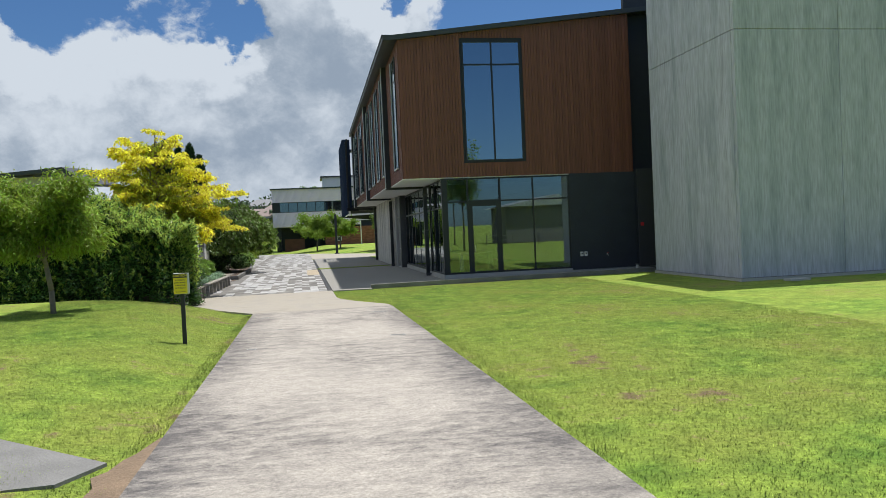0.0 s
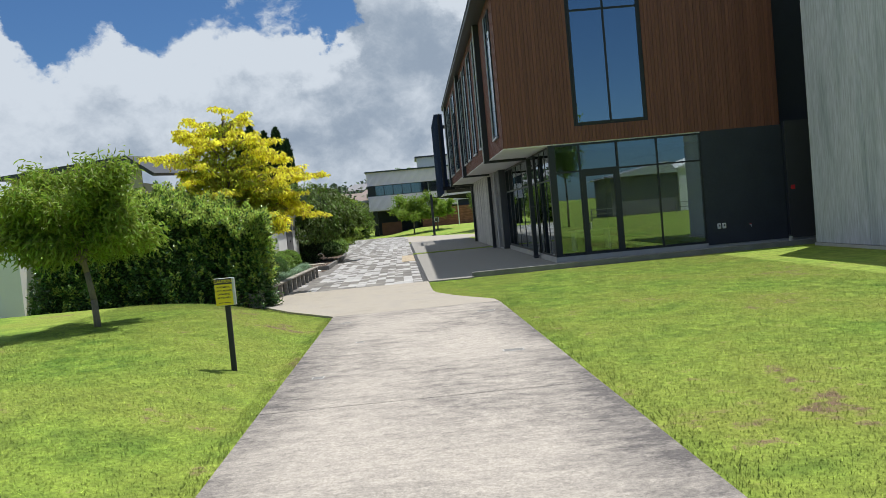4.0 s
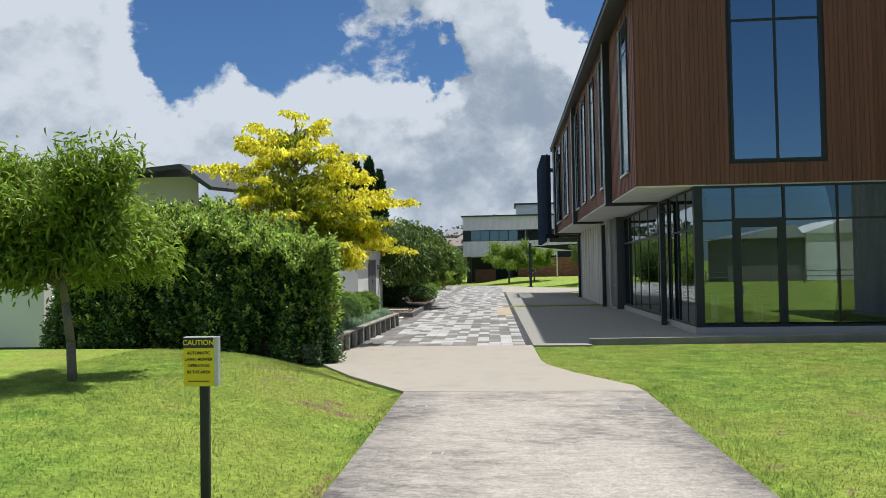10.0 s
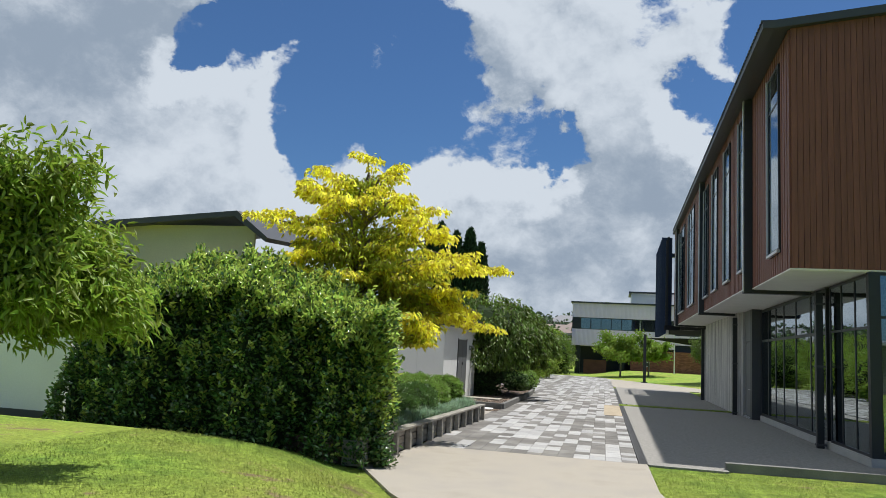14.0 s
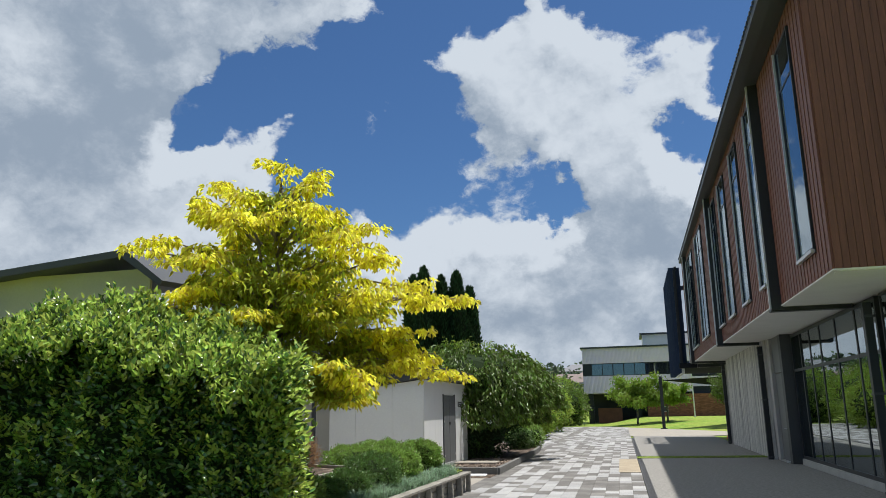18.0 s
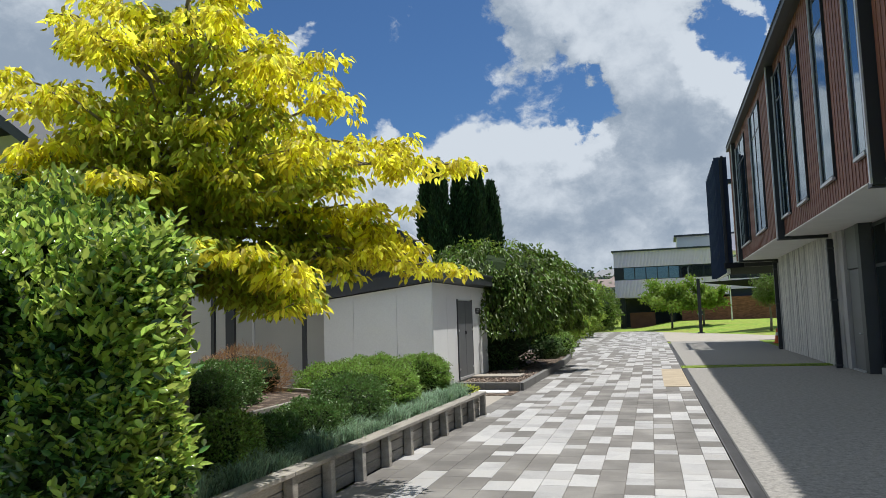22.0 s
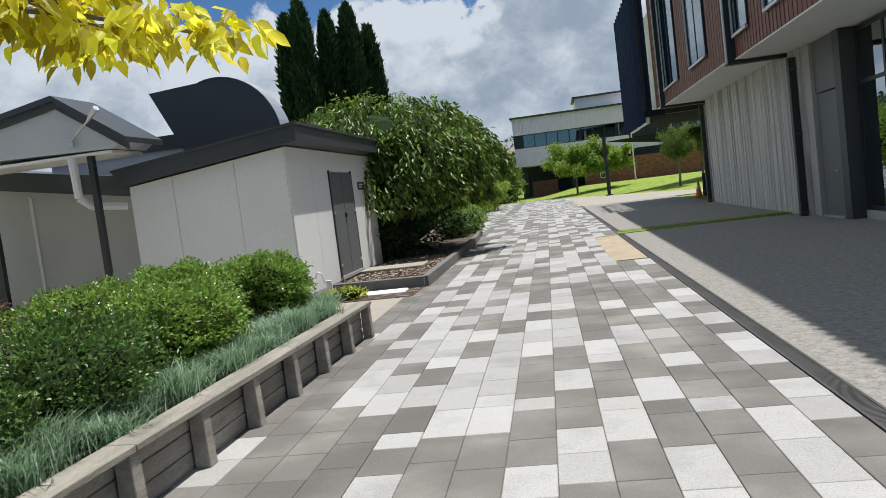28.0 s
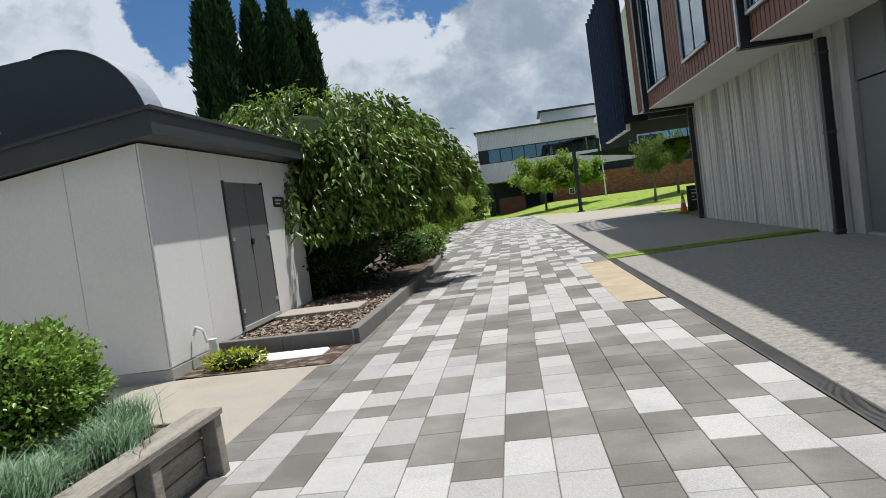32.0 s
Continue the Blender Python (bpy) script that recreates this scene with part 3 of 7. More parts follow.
PW = 0.288
LENGTHS = (0.29, 0.43, 0.58)
PAVER = {(k, n): paver_mesh("paver", PW, n, m_) for k, m_ in ((0, M_PAVE_D), (1, M_PAVE_L)) for n in LENGTHS}
pr = random.Random(5)
far_tiles = {0: [], 1: []}
near_count = 0
for col in range(14):
    x = -4.46 - PW * (col + 0.5)
    y, tone = -1.97, pr.random() < 0.5
    while y < 60:
        tone = (not tone) if pr.random() < 0.62 else tone
        if col >= 12:
            tone = pr.random() < 0.1
        for _ in range(pr.choice((1, 1, 2, 2))):
            n = pr.choice((0.58, 0.43, 0.43, 0.29, 0.58))
            xx = slant(x, y)
            k = int(tone)
            # the tan slab takes the place of pavers beside the drain
            if not (col < 1.5 and 9.35 < y + n / 2 < 14.95):
                if y < 7.4 and near_count < 300:
                    ob = new("paver", PAVER[k, n])
                    ob.parent = paving
                    ob.location = Vector((xx, y, 0.012 + pr.uniform(-0.001, 0.001))) - paving.location
                    ob.rotation_euler = (0, 0, radians(1.0))
                    near_count += 1
                else:
                    far_tiles[k].append((xx, y, n))
            y += n
# the walk widens to the left past the beds
for col in range(14, 30):
    x = -4.46 - PW * (col + 0.5)
    y = 19 + (col - 14) * 1.15
    tone = False
    while y < 60:
        tone = pr.random() < 0.5
        n = pr.choice((0.6, 0.6, 0.45, 0.9))
        far_tiles[int(tone)].append((slant(x, y), y, n))
        y += n
for k, m_ in ((0, M_PAVE_DI), (1, M_PAVE_LI)):
    T_ = np.array(far_tiles[k])
    w, g = PW / 2 - 0.003, 0.004
    c = np.array([[-w, 0, 0], [w, 0, 0], [w, 1, 0], [-w, 1, 0]])
    x, y, n = T_.T
    quad = np.stack([np.stack([x + cx, y + g + cy * (n - 2 * g), np.full_like(x, 0.012)], -1) for cx, cy, _ in c], 1)
    skirt = quad - (0, 0, 0.03)
    v = np.concatenate([quad, skirt], 1).reshape(-1, 3)
    b = np.arange(len(T_))[:, None] * 8
    f = np.concatenate([b + (0, 1, 2, 3), b + (0, 4, 5, 1), b + (1, 5, 6, 2), b + (2, 6, 7, 3), b + (3, 7, 4, 0)], 1).reshape(-1, 4)
    arrays("pavers", v, f, m_, paving, "", "stuff")
bm = bmesh.new()
prism(bm, [(slant(-5.06, 9.4), 9.4), (slant(-4.47, 9.4), 9.4), (slant(-4.47, 14.9), 14.9), (slant(-5.06, 14.9), 14.9)], -0.1, 0.014)
part("tan_slab", bm, M_TAN, paving, "tan aggregate slab")
# slot drain with a cast grate
M_GRATE = material("worn_cast_iron", (0.06, 0.058, 0.056), 0.6, 0.3, 3, 60, 0.2, spec=0.4)
drain = thing("drain_grate", (-4.37, -2, 0), "black slotted steel drain grate between paving and terrace", "drain")
bm = bmesh.new()
for s in (0, 1):
    x0 = -4.45 + s * 0.135
    prism(bm, [(x0, -1.98), (x0 + 0.02, -1.98), (slant(x0 + 0.02, 34), 34), (slant(x0, 34), 34)], -0.08, 0.012)
part("frame", bm, M_GRATE, drain)
bm = bmesh.new()
prism(bm, [(-4.43, -1.98), (-4.315, -1.98), (slant(-4.315, 34), 34), (slant(-4.43, 34), 34)], -0.09, -0.012)
part("channel", bm, M_DARK, drain)
v, f = [], []
for i in range(1750):
    y = -1.97 + i * 0.0205
    for x0, x1, dy in ((-4.43, -4.315, 0),):
        k = len(v)
        v += [(slant(x0, y), y, 0.009), (slant(x1, y), y + 0.004, 0.009), (slant(x1, y), y + 0.0165, 0.009), (slant(x0, y), y + 0.0125, 0.009)]
        f.append((k, k + 1, k + 2, k + 3))
arrays("grate", v, f, M_GRATE, drain, "", "stuff")
# the grass strip in the terrace
bm = bmesh.new()
prism(bm, [(slant(-4.45, 15.2), 15.2), (-0.42, 15.85), (-0.42, 16.5), (slant(-4.45, 16), 16.1)], -0.1, 0.022)
structure("grass_strip", bm, M_GRASS, "narrow strip of green grass in the terrace", "grass")
# low kerb before the front glass
bm = bmesh.new()
prism(bm, [(-2.98, -1.78), (5.3, -1.28), (8.3, -1.1), (8.3, -1.0), (5.3, -1.16), (-2.98, -1.64)], -0.2, 0.13)
bevel(bm, 0.008)
structure("kerb", bm, M_SLAB, "low grey concrete kerb before the front glass", "kerb")

# bare earth along the path's edge
er = random.Random(17)
for x0, x1, ya, yb in ((-6.85, -6.3, -26.5, -20.0),):
    inner, outer, y = [], [], ya
    while y < yb:
        t = math.sin(math.pi * (y - ya) / (yb - ya)) ** 0.5
        outer.append((x1 - (x1 - x0) * t * er.uniform(0.45, 1.0), y))
        inner.append((x1 + 0.0, y))
        y += er.uniform(0.12, 0.3)
    bm = bmesh.new()
    ring = [(x_, y_) for x_, y_ in inner] + outer[::-1]
    prism(bm, ring, -0.2, 0.0)
    for p in bm.verts:
        if p.co.z > -0.01:
            p.co.z = float(ground_h(p.co.x, p.co.y)) + 0.035
    structure("bare_ground", bm, M_EARTH, "strip of bare brown earth along the path's edge", "earth")

M_RED = material("red_notice", (0.6, 0.04, 0.05), 0.5, 0.05)
M_PAPER = material("white_plastic", (0.72, 0.72, 0.7), 0.5, 0.04)
M_PAPERW = material("white_board", (0.8, 0.8, 0.78), 0.6, 0.04)
M_LEAFPAPER = material("green_paper", (0.16, 0.25, 0.06), 0.6, 0.05)

# ---------------- the main building ----------------
F, X1, GX = 0.56, -1.40, 0.06          # front face, upper side face, side glass


def top_z(x):
    return 9.22 + (x + 1.7) * 0.112


hall = thing("building", (3, 10, 0), "two-storey hall clad in dark stained cedar over black framed glass", "building", kind="structure")
Y_END = 27.6


def wall_with(name, along, lo, hi, z0, z1, holes, plane, thick, mat_, parent):
    """A wall along x or y with oblong holes (a, b, z0, z1)."""
    bm_ = bmesh.new()
    cuts = sorted({lo, hi, *[h[0] for h in holes], *[h[1] for h in holes]})
    for a, b in zip(cuts, cuts[1:]):
        stack, z = [], z0
        for h in sorted(h for h in holes if h[0] < (a + b) / 2 < h[1]):
            stack.append((z, h[2]))
            z = h[3]
        stack.append((z, z1))
        for za, zb in stack:
            if zb - za > 0.01:
                if along == "x":
                    box(bm_, a, b, plane, plane + thick, za, zb)
                else:
                    box(bm_, plane, plane + thick, a, b, za, zb)
    return part(name, bm_, mat_, parent)


FRONT_WIN = (1.05, 3.39, 4.48, 9.12)
SIDE_WIN = ((1.5, 2.7), (5.3, 6.05), (7.9, 9.05), (10.9, 12.15), (13.6, 14.9), (17.5, 19.95), (22.3, 25.4))
STEPS = ((5.15, 0.17), (15.1, 0.32), (26.0, 0.44))     # where the upper storey steps out, and how far in all


def side_out(y):
    """How far the upper storey's side stands out beyond its first bay."""
    return max([0.0] + [out for at, out in STEPS if y > at])


wall_with("front_wall", "x", X1 + 0.05, 7.85, 3.92, 9.3, [FRONT_WIN], F + 0.03, 0.2, M_DARK, hall)
bays = [F + 0.24] + [at for at, _ in STEPS] + [Y_END]
for lo_, hi_ in zip(bays, bays[1:]):
    out = side_out((lo_ + hi_) / 2)
    wall_with("side_wall", "y", lo_, hi_, 3.92, 9.2, [(a, b, 4.42, 8.72) for a, b in SIDE_WIN if lo_ < a < hi_], X1 + 0.05 - out, 0.2 + out, M_DARK, hall)

cladding = thing("cedar_cladding", (X1, F, 3.9), "dark red-brown vertical cedar boards on the upper storey", "cladding", kind="structure")


def board(x0, x1, y0, y1, z0, z1a, z1b, along):
    bm_ = bmesh.new()
    v = box(bm_, x0, x1, y0, y1, z0, z1a)
    for p in v[4:]:
        far_end = (p.co.x > (x0 + x1) / 2) if along == "x" else False
        p.co.z = z1b if far_end else z1a
    part("board", bm_, M_CEDAR, cladding)


BW = 0.118
x = X1 + 0.02
i = 0
while x < 7.84:
    a, b = x, min(x + BW - 0.007, 7.85)
    proud = 0.0 if i % 2 else 0.004
    mid = (a + b) / 2
    ta, tb = top_z(a) - 0.12, top_z(b) - 0.12
    if FRONT_WIN[0] - 0.06 < mid < FRONT_WIN[1] + 0.06:
        board(a, b, F - 0.004 - proud, F + 0.028, 3.9, FRONT_WIN[2] - 0.05, FRONT_WIN[2] - 0.05, "x")
        board(a, b, F - 0.004 - proud, F + 0.028, FRONT_WIN[3] + 0.1, max(ta, 9.25), max(tb, 9.25), "x")
    else:
        board(a, b, F - 0.004 - proud, F + 0.028, 3.9, ta, tb, "x")
    x += BW
    i += 1
y = F + 0.035
i = 0
while y < Y_END:
    step = 0.125 if y < 16 else 0.16
    a, b = y, y + step - 0.008
    mid = (a + b) / 2
    if not any(at - 0.02 < b and a < at + 0.09 for at, _ in STEPS):
        out = side_out(mid)
        proud = 0.0 if i % 2 else 0.01
        spans = [(3.9, 9.12)]
        for w0, w1 in SIDE_WIN:
            if w0 - 0.05 < mid < w1 + 0.05:
                spans = [(3.9, 4.36), (8.78, 9.12)]
        for za, zb in spans:
            board(X1 - 0.01 - out - proud, X1 + 0.048 - out, a, b, za, zb, zb, "y")
    y += step
    i += 1

# dark returns at the steps with a pale metal edge, and the black frames under the soffit that lead to the downpipes
for at, out in STEPS:
    boxpart("step_return", (X1 - out - 0.05, X1 + 0.02, at - 0.03, at + 0.05, 3.8, 9.15), M_DARK, hall, "black metal return")
    boxpart("edge_trim", (X1 - out - 0.085, X1 - out - 0.05, at - 0.03, at + 0.06, 3.82, 9.15), M_ALU, hall, "pale metal edge trim")
    boxpart("soffit_beam", (X1 - out - 0.05, GX - 0.02, at + 0.052, at + 0.3, 3.78, 3.872), M_DARK, hall)
boxpart("soffit_beam", (X1 - 0.12, 0.5, Y_END - 0.2, Y_END, 3.66, 3.9), M_DARK, hall)
# soffit, a pale board on edge
bm = bmesh.new()
box(bm, X1 - 0.02, GX + 0.3, F, 5.14, 3.875, 3.9)
box(bm, X1 - 0.19, GX + 0.3, 5.205, 15.09, 3.873, 3.9)
box(bm, X1 - 0.34, GX + 0.3, 15.155, 25.99, 3.873, 3.9)
box(bm, X1 - 0.46, GX + 0.3, 26.055, Y_END - 0.22, 3.873, 3.9)
box(bm, X1 + 0.05, 7.8, F + 0.03, F + 0.25, 3.86, 3.9)
part("soffit", bm, M_SOFFIT, hall, "pale painted soffit")

# roof with a black folded edge
bm = bmesh.new()
v = box(bm, -1.72, 13.5, F - 0.16, Y_END + 0.25, 9.1, 9.28)
for p in v:
    p.co.z += (p.co.x + 1.72) * 0.112
part("roof", bm, M_ROOFDK, hall, "black steel roof with folded eaves")
bm = bmesh.new()
box(bm, -1.96, -1.72, F - 0.16, Y_END + 0.25, 9.1, 9.25)
part("gutter", bm, M_CHAR, hall)
bm = bmesh.new()
for k in range(136):
    y_ = F - 0.1 + k * 0.2
    box(bm, -1.99, -1.6, y_, y_ + 0.1, 9.26, 9.31)
tagged(part("roof_ribs", bm, M_ROOFDK, hall), kind="stuff")
# room behind: floors, back walls, ceilings keep the inside dim
bm = bmesh.new()
box(bm, 0.2, 13, F + 0.2, Y_END, 3.62, 3.84)
box(bm, X1 + 0.3, 13, F + 0.3, Y_END, 3.905, 4.0)
part("upper_floor", bm, M_ROOM, hall)
boxpart("back_wall", (13, 13.2, F, Y_END, 0, 10.2), M_ROOM, hall)
boxpart("end_wall", (X1 + 0.3, 13, Y_END - 0.2, Y_END - 0.002, 3.9, 9.2), M_DARK, hall)
boxpart("inner_floor", (0.3, 13, F + 0.1, 13.9, 0.0, 0.16), M_FLOOR, hall)
boxpart("inner_wall", (5.3, 5.45, F + 0.25, 13.9, 0.16, 3.6), M_ROOM, hall)
boxpart("inner_wall", (0.2, 5.3, 13.75, 13.9, 0.16, 3.6), M_ROOM, hall)
boxpart("inner_wall", (4.5, 4.65, F + 0.4, Y_END - 0.3, 4.0, 9.3), M_ROOM, hall)


def window(name, along, a, b, z0, z1, plane, label, rails=(), mulls=(), z1b=None, fr=0.06, mat_=None, depth=0.1, sill=False, pane_mat=None):
    """A framed window in a wall: frame bars, mullions, rails and panes."""
    mat_ = mat_ or M_DARK
    at = ((a + b) / 2, plane, z0) if along == "x" else (plane, (a + b) / 2, z0)
    win = thing(name, at, label, "window", kind="structure")

    def bar(nm, u0, u1, za, zb, d0=0.0, d1=depth):
        if along == "x":
            return boxpart(nm, (u0, u1, plane + d0, plane + d1, za, zb), mat_, win)
        return boxpart(nm, (plane + d0, plane + d1, u0, u1, za, zb), mat_, win)

    bar("frame_bar", a, a + fr, z0, z1)
    bar("frame_bar", b - fr, b, z0, z1)
    bar("frame_bar", a + fr, b - fr, z0, z0 + fr)
    bar("frame_bar", a + fr, b - fr, z1 - fr, z1)
    xs = [a + fr, *mulls, b - fr]
    zs = [z0 + fr, *rails, z1 - fr]
    for m_ in mulls:
        bar("mullion", m_ - fr * 0.45, m_ + fr * 0.45, z0 + fr, z1 - fr, 0.004, depth - 0.004)
    for r_ in rails:
        bar("transom", a + fr, b - fr, r_ - fr * 0.45, r_ + fr * 0.45, 0.008, depth - 0.008)
    for u0, u1 in zip(xs, xs[1:]):
        for za, zb in zip(zs, zs[1:]):
            if along == "x":
                pane = boxpart("pane", (u0, u1, plane + 0.03, plane + 0.036, za, zb), pane_mat or M_GLASS, win)
            else:
                pane = boxpart("pane", (plane + 0.018, plane + 0.024, u0, u1, za, zb), pane_mat or M_GLASS, win)
            pane.visible_shadow = False
    if sill:
        if along == "x":
            boxpart("sill", (a - 0.02, b + 0.02, plane - 0.05, plane + 0.02, z0 - 0.05, z0), mat_, win)
        else:
            boxpart("sill", (plane - 0.05, plane + 0.02, a - 0.02, b + 0.02, z0 - 0.06, z0), M_ALU, win, "pale metal sill")
            boxpart("jamb", (plane - 0.04, plane + 0.0, b + 0.001, b + 0.03, z0, z1), M_ALU, win, "pale metal jamb")
    return win


window("window_1", "x", *FRONT_WIN, F + 0.0, "tall four-pane window with black frame in the cedar front", rails=(8.2,), mulls=(2.22,), fr=0.07)
for k, (a, b) in enumerate(SIDE_WIN):
    window(f"window_{k + 2}", "y", a, b, 4.42, 8.72, X1 - 0.06 - side_out(a), "tall narrow window with black frame between cedar boards", rails=(7.85,),
           mulls=((a + b) / 2,) if b - a > 1.5 else (), fr=0.05, sill=True, pane_mat=M_GLASS_SIDE)

# ground floor glass on a concrete plinth
boxpart("plinth", (GX - 0.04, 5.15, F - 0.02, F + 0.16, -0.1, 0.17), M_PLINTH, hall, "pale concrete plinth")
boxpart("plinth", (GX - 0.04, GX + 0.16, F + 0.16, 12.35, -0.1, 0.17), M_PLINTH, hall, "pale concrete plinth")
window("window_8", "x", GX + 0.14, 1.08, 0.17, 3.86, F, "full-height black framed glass at the corner", rails=(2.95,), pane_mat=M_GLASS_LOW)
window("window_9", "x", 2.3, 5.15, 0.17, 3.86, F, "full-height black framed glazing beside the door", rails=(2.95,), mulls=(3.66,), pane_mat=M_GLASS_LOW)
boxpart("corner_post", (GX - 0.02, GX + 0.14, F - 0.01, F + 0.15, 0.17, 3.86), M_DARK, hall)
glass_door = thing("door_1", (1.7, F, 0.05), "closed black framed glass door in the front glazing", "door", kind="structure")
for nm, d in (("stile", (1.08, 1.22, F - 0.01, F + 0.09, 0.06, 2.9)), ("stile", (2.16, 2.3, F - 0.01, F + 0.09, 0.06, 2.9)), ("rail", (1.22, 2.16, F, F + 0.08, 2.76, 2.9)),
              ("rail", (1.22, 2.16, F, F + 0.08, 0.06, 0.24)), ("transom", (1.08, 2.3, F, F + 0.1, 2.9, 3.0)), ("frame_head", (1.08, 2.3, F, F + 0.1, 3.8, 3.86))):
    boxpart(nm, d, M_DARK, glass_door)
for d in ((1.22, 2.16, F + 0.04, F + 0.046, 0.24, 2.76), (1.1, 2.28, F + 0.04, F + 0.046, 3.0, 3.8)):
    boxpart("pane", d, M_GLASS_LOW, glass_door).visible_shadow = False
bm = bmesh.new()
tube(bm, (1.27, F - 0.05, 1.0), (1.27, F - 0.05, 1.25), 0.012)
tube(bm, (1.27, F - 0.05, 1.02), (1.27, F + 0.01, 1.02), 0.008)
part("handle", bm, M_ALU, glass_door, "steel pull handle")

window("window_10", "y", F + 0.16, 3.55, 0.17, 3.84, GX, "full-height black framed side glazing", rails=(2.75,), mulls=(1.6, 2.6), pane_mat=M_GLASS_SIDE)
window("window_11", "y", 3.85, 12.35, 0.17, 3.84, GX, "full-height black framed side glazing with sliding doors", rails=(2.75,), mulls=(5.4, 7.1, 8.7, 9.9, 11.1), fr=0.09, pane_mat=M_GLASS_SIDE)


def downpipe(x_, y_, z_top, w=0.16):
    d = thing("downpipe", (x_, y_, 0), "black square steel downpipe post", "downpipe", "black downpipes")
    boxpart("pipe", (x_ - w / 2, x_ + w / 2, y_ - w / 2, y_ + w / 2, 0.0, z_top), M_DARK, d, r=0.008)
    for z_ in (0.06, 1.9, z_top - 0.3):
        boxpart("bracket", (x_ - w / 2 - 0.012, x_ + w / 2 + 0.05, y_ - w / 2 - 0.012, y_ + w / 2 + 0.012, z_, z_ + 0.05), M_CHAR, d)


for x_, y_, zt in ((-0.14, 3.7, 3.7), (-0.5, 14.6, 3.68), (-0.52, 25.5, 3.68)):
    downpipe(x_, y_, zt)

# grey service door and board-marked wall
boxpart("door_surround", (-0.3, 0.2, 14.0, 14.45, 0, 3.875), M_PLINTH, hall, "pale concrete pier")
side_door = thing("door_2", (-0.2, 13.2, 0), "closed dark grey flush service door", "door", kind="structure")
boxpart("leaf", (-0.2, -0.14, 12.75, 13.95, 0.05, 2.72), M_DOORGREY, side_door)
boxpart("head_panel", (-0.22, -0.14, 12.4, 14.0, 2.75, 3.875), M_DOORGREY, side_door)
boxpart("jamb", (-0.24, 0.1, 12.38, 12.74, 0.0, 3.875), M_CHAR, side_door)
boxpart("threshold", (-0.28, -0.1, 12.75, 13.95, 0.0, 0.045), M_ALU, side_door)
bm = bmesh.new()
tube(bm, (-0.21, 12.9, 1.02), (-0.27, 12.9, 1.02), 0.014)
tube(bm, (-0.26, 12.89, 1.02), (-0.26, 13.03, 1.02), 0.011)
part("handle", bm, M_ALU, side_door, "steel lever handle")

side_wall = thing("wall_side", (-0.4, 20, 0), "pale board-marked concrete wall with grey streaks", "wall", kind="structure")
y, k = 14.46, 0
wr = random.Random(3)
while y < 25.3:
    w = wr.choice((0.1, 0.14, 0.14, 0.2))
    d = wr.uniform(0, 0.012)
    boxpart("board_mark", (-0.4 - d, -0.2, y, min(y + w - 0.002, 25.35), -0.1, 3.87), M_CONC_W, side_wall)
    y += w
boxpart("wall_body", (-0.2, 6, 14.46, 25.35, -0.1, 3.61), M_CONC_W, side_wall)
boxpart("wall_end", (-0.45, -0.1, 25.36, 25.8, -0.1, 3.66), M_PLINTH, side_wall)

# pale display boards just inside the side glazing
for k, (a, b) in enumerate(((5.6, 8.2), (8.5, 10.3), (10.6, 12.2))):
    db = thing("display_board", (0.36, (a + b) / 2, 0.16), "pale display board with small pinned shapes inside the glazing", "display board", "display boards")
    boxpart("panel", (0.36, 0.4, a, b, 0.3, 2.55), M_PAPERW, db)
    boxpart("foot", (0.3, 0.55, a + 0.1, a + 0.16, 0.16, 0.3), M_CHAR, db)
    boxpart("foot", (0.3, 0.55, b - 0.16, b - 0.1, 0.16, 0.3), M_CHAR, db)
    dr = random.Random(20 + k)
    for j in range(9):
        yy, zz, ss = dr.uniform(a + 0.15, b - 0.3), dr.uniform(0.7, 2.2), dr.uniform(0.08, 0.2)
        boxpart("pinned_shape", (0.352, 0.36, yy, yy + ss * 0.6, zz, zz + ss), (M_CHAR, M_LEAFPAPER, M_RED, M_LEAFPAPER)[j % 4], db, r=0.003)

# black wall, plant door and recess beside the tower
boxpart("black_wall", (5.15, 7.88, F - 0.02, F + 0.2, 0.1, 3.9), M_BLACKWALL, hall, "matt black clad wall")
boxpart("black_wall", (5.15, 8.9, F + 0.0, F + 0.2, -0.1, 0.1), M_PLINTH, hall)
boxpart("black_wall", (7.88, 9.4, F + 0.4, F + 0.6, 3.9, 11.2), M_BLACKWALL, hall)
boxpart("black_wall", (7.9, 9.6, F + 0.0, F + 0.2, 0.1, 3.98), M_BLACKWALL, hall)
boxpart("black_wall", (9.4, 22, -1.6, 2, 0, 10.4), M_BLACKWALL, hall)
plant_door = thing("door_3", (8.3, F, 0.05), "closed dark grey plant room door with a small red notice", "door", kind="structure")
boxpart("leaf", (7.98, 8.85, F - 0.06, F - 0.01, 0.1, 4.0), M_CHAR, plant_door)
boxpart("notice", (8.06, 8.2, F - 0.066, F - 0.06, 1.72, 1.86), M_RED, plant_door, "small red notice")
for x_ in (5.55, 5.72):
    so = thing("wall_socket", (x_, F - 0.02, 0.62), "white outdoor socket on the black wall", "socket", "sockets")
    boxpart("plate", (x_ - 0.06, x_ + 0.06, F - 0.06, F - 0.022, 0.62, 0.8), M_PAPER, so, r=0.008)
    boxpart("switch", (x_ - 0.025, x_ + 0.025, F - 0.07, F - 0.06, 0.7, 0.76), M_CHAR, so)
tap = thing("garden_tap", (6.6, F - 0.1, 0.6), "small brass tap on the black wall", "tap")
bm = bmesh.new()
tube(bm, (6.6, F - 0.02, 0.66), (6.6, F - 0.12, 0.66), 0.014)
tube(bm, (6.6, F - 0.11, 0.67), (6.6, F - 0.14, 0.6), 0.012)
part("spout", bm, M_ALU, tap)
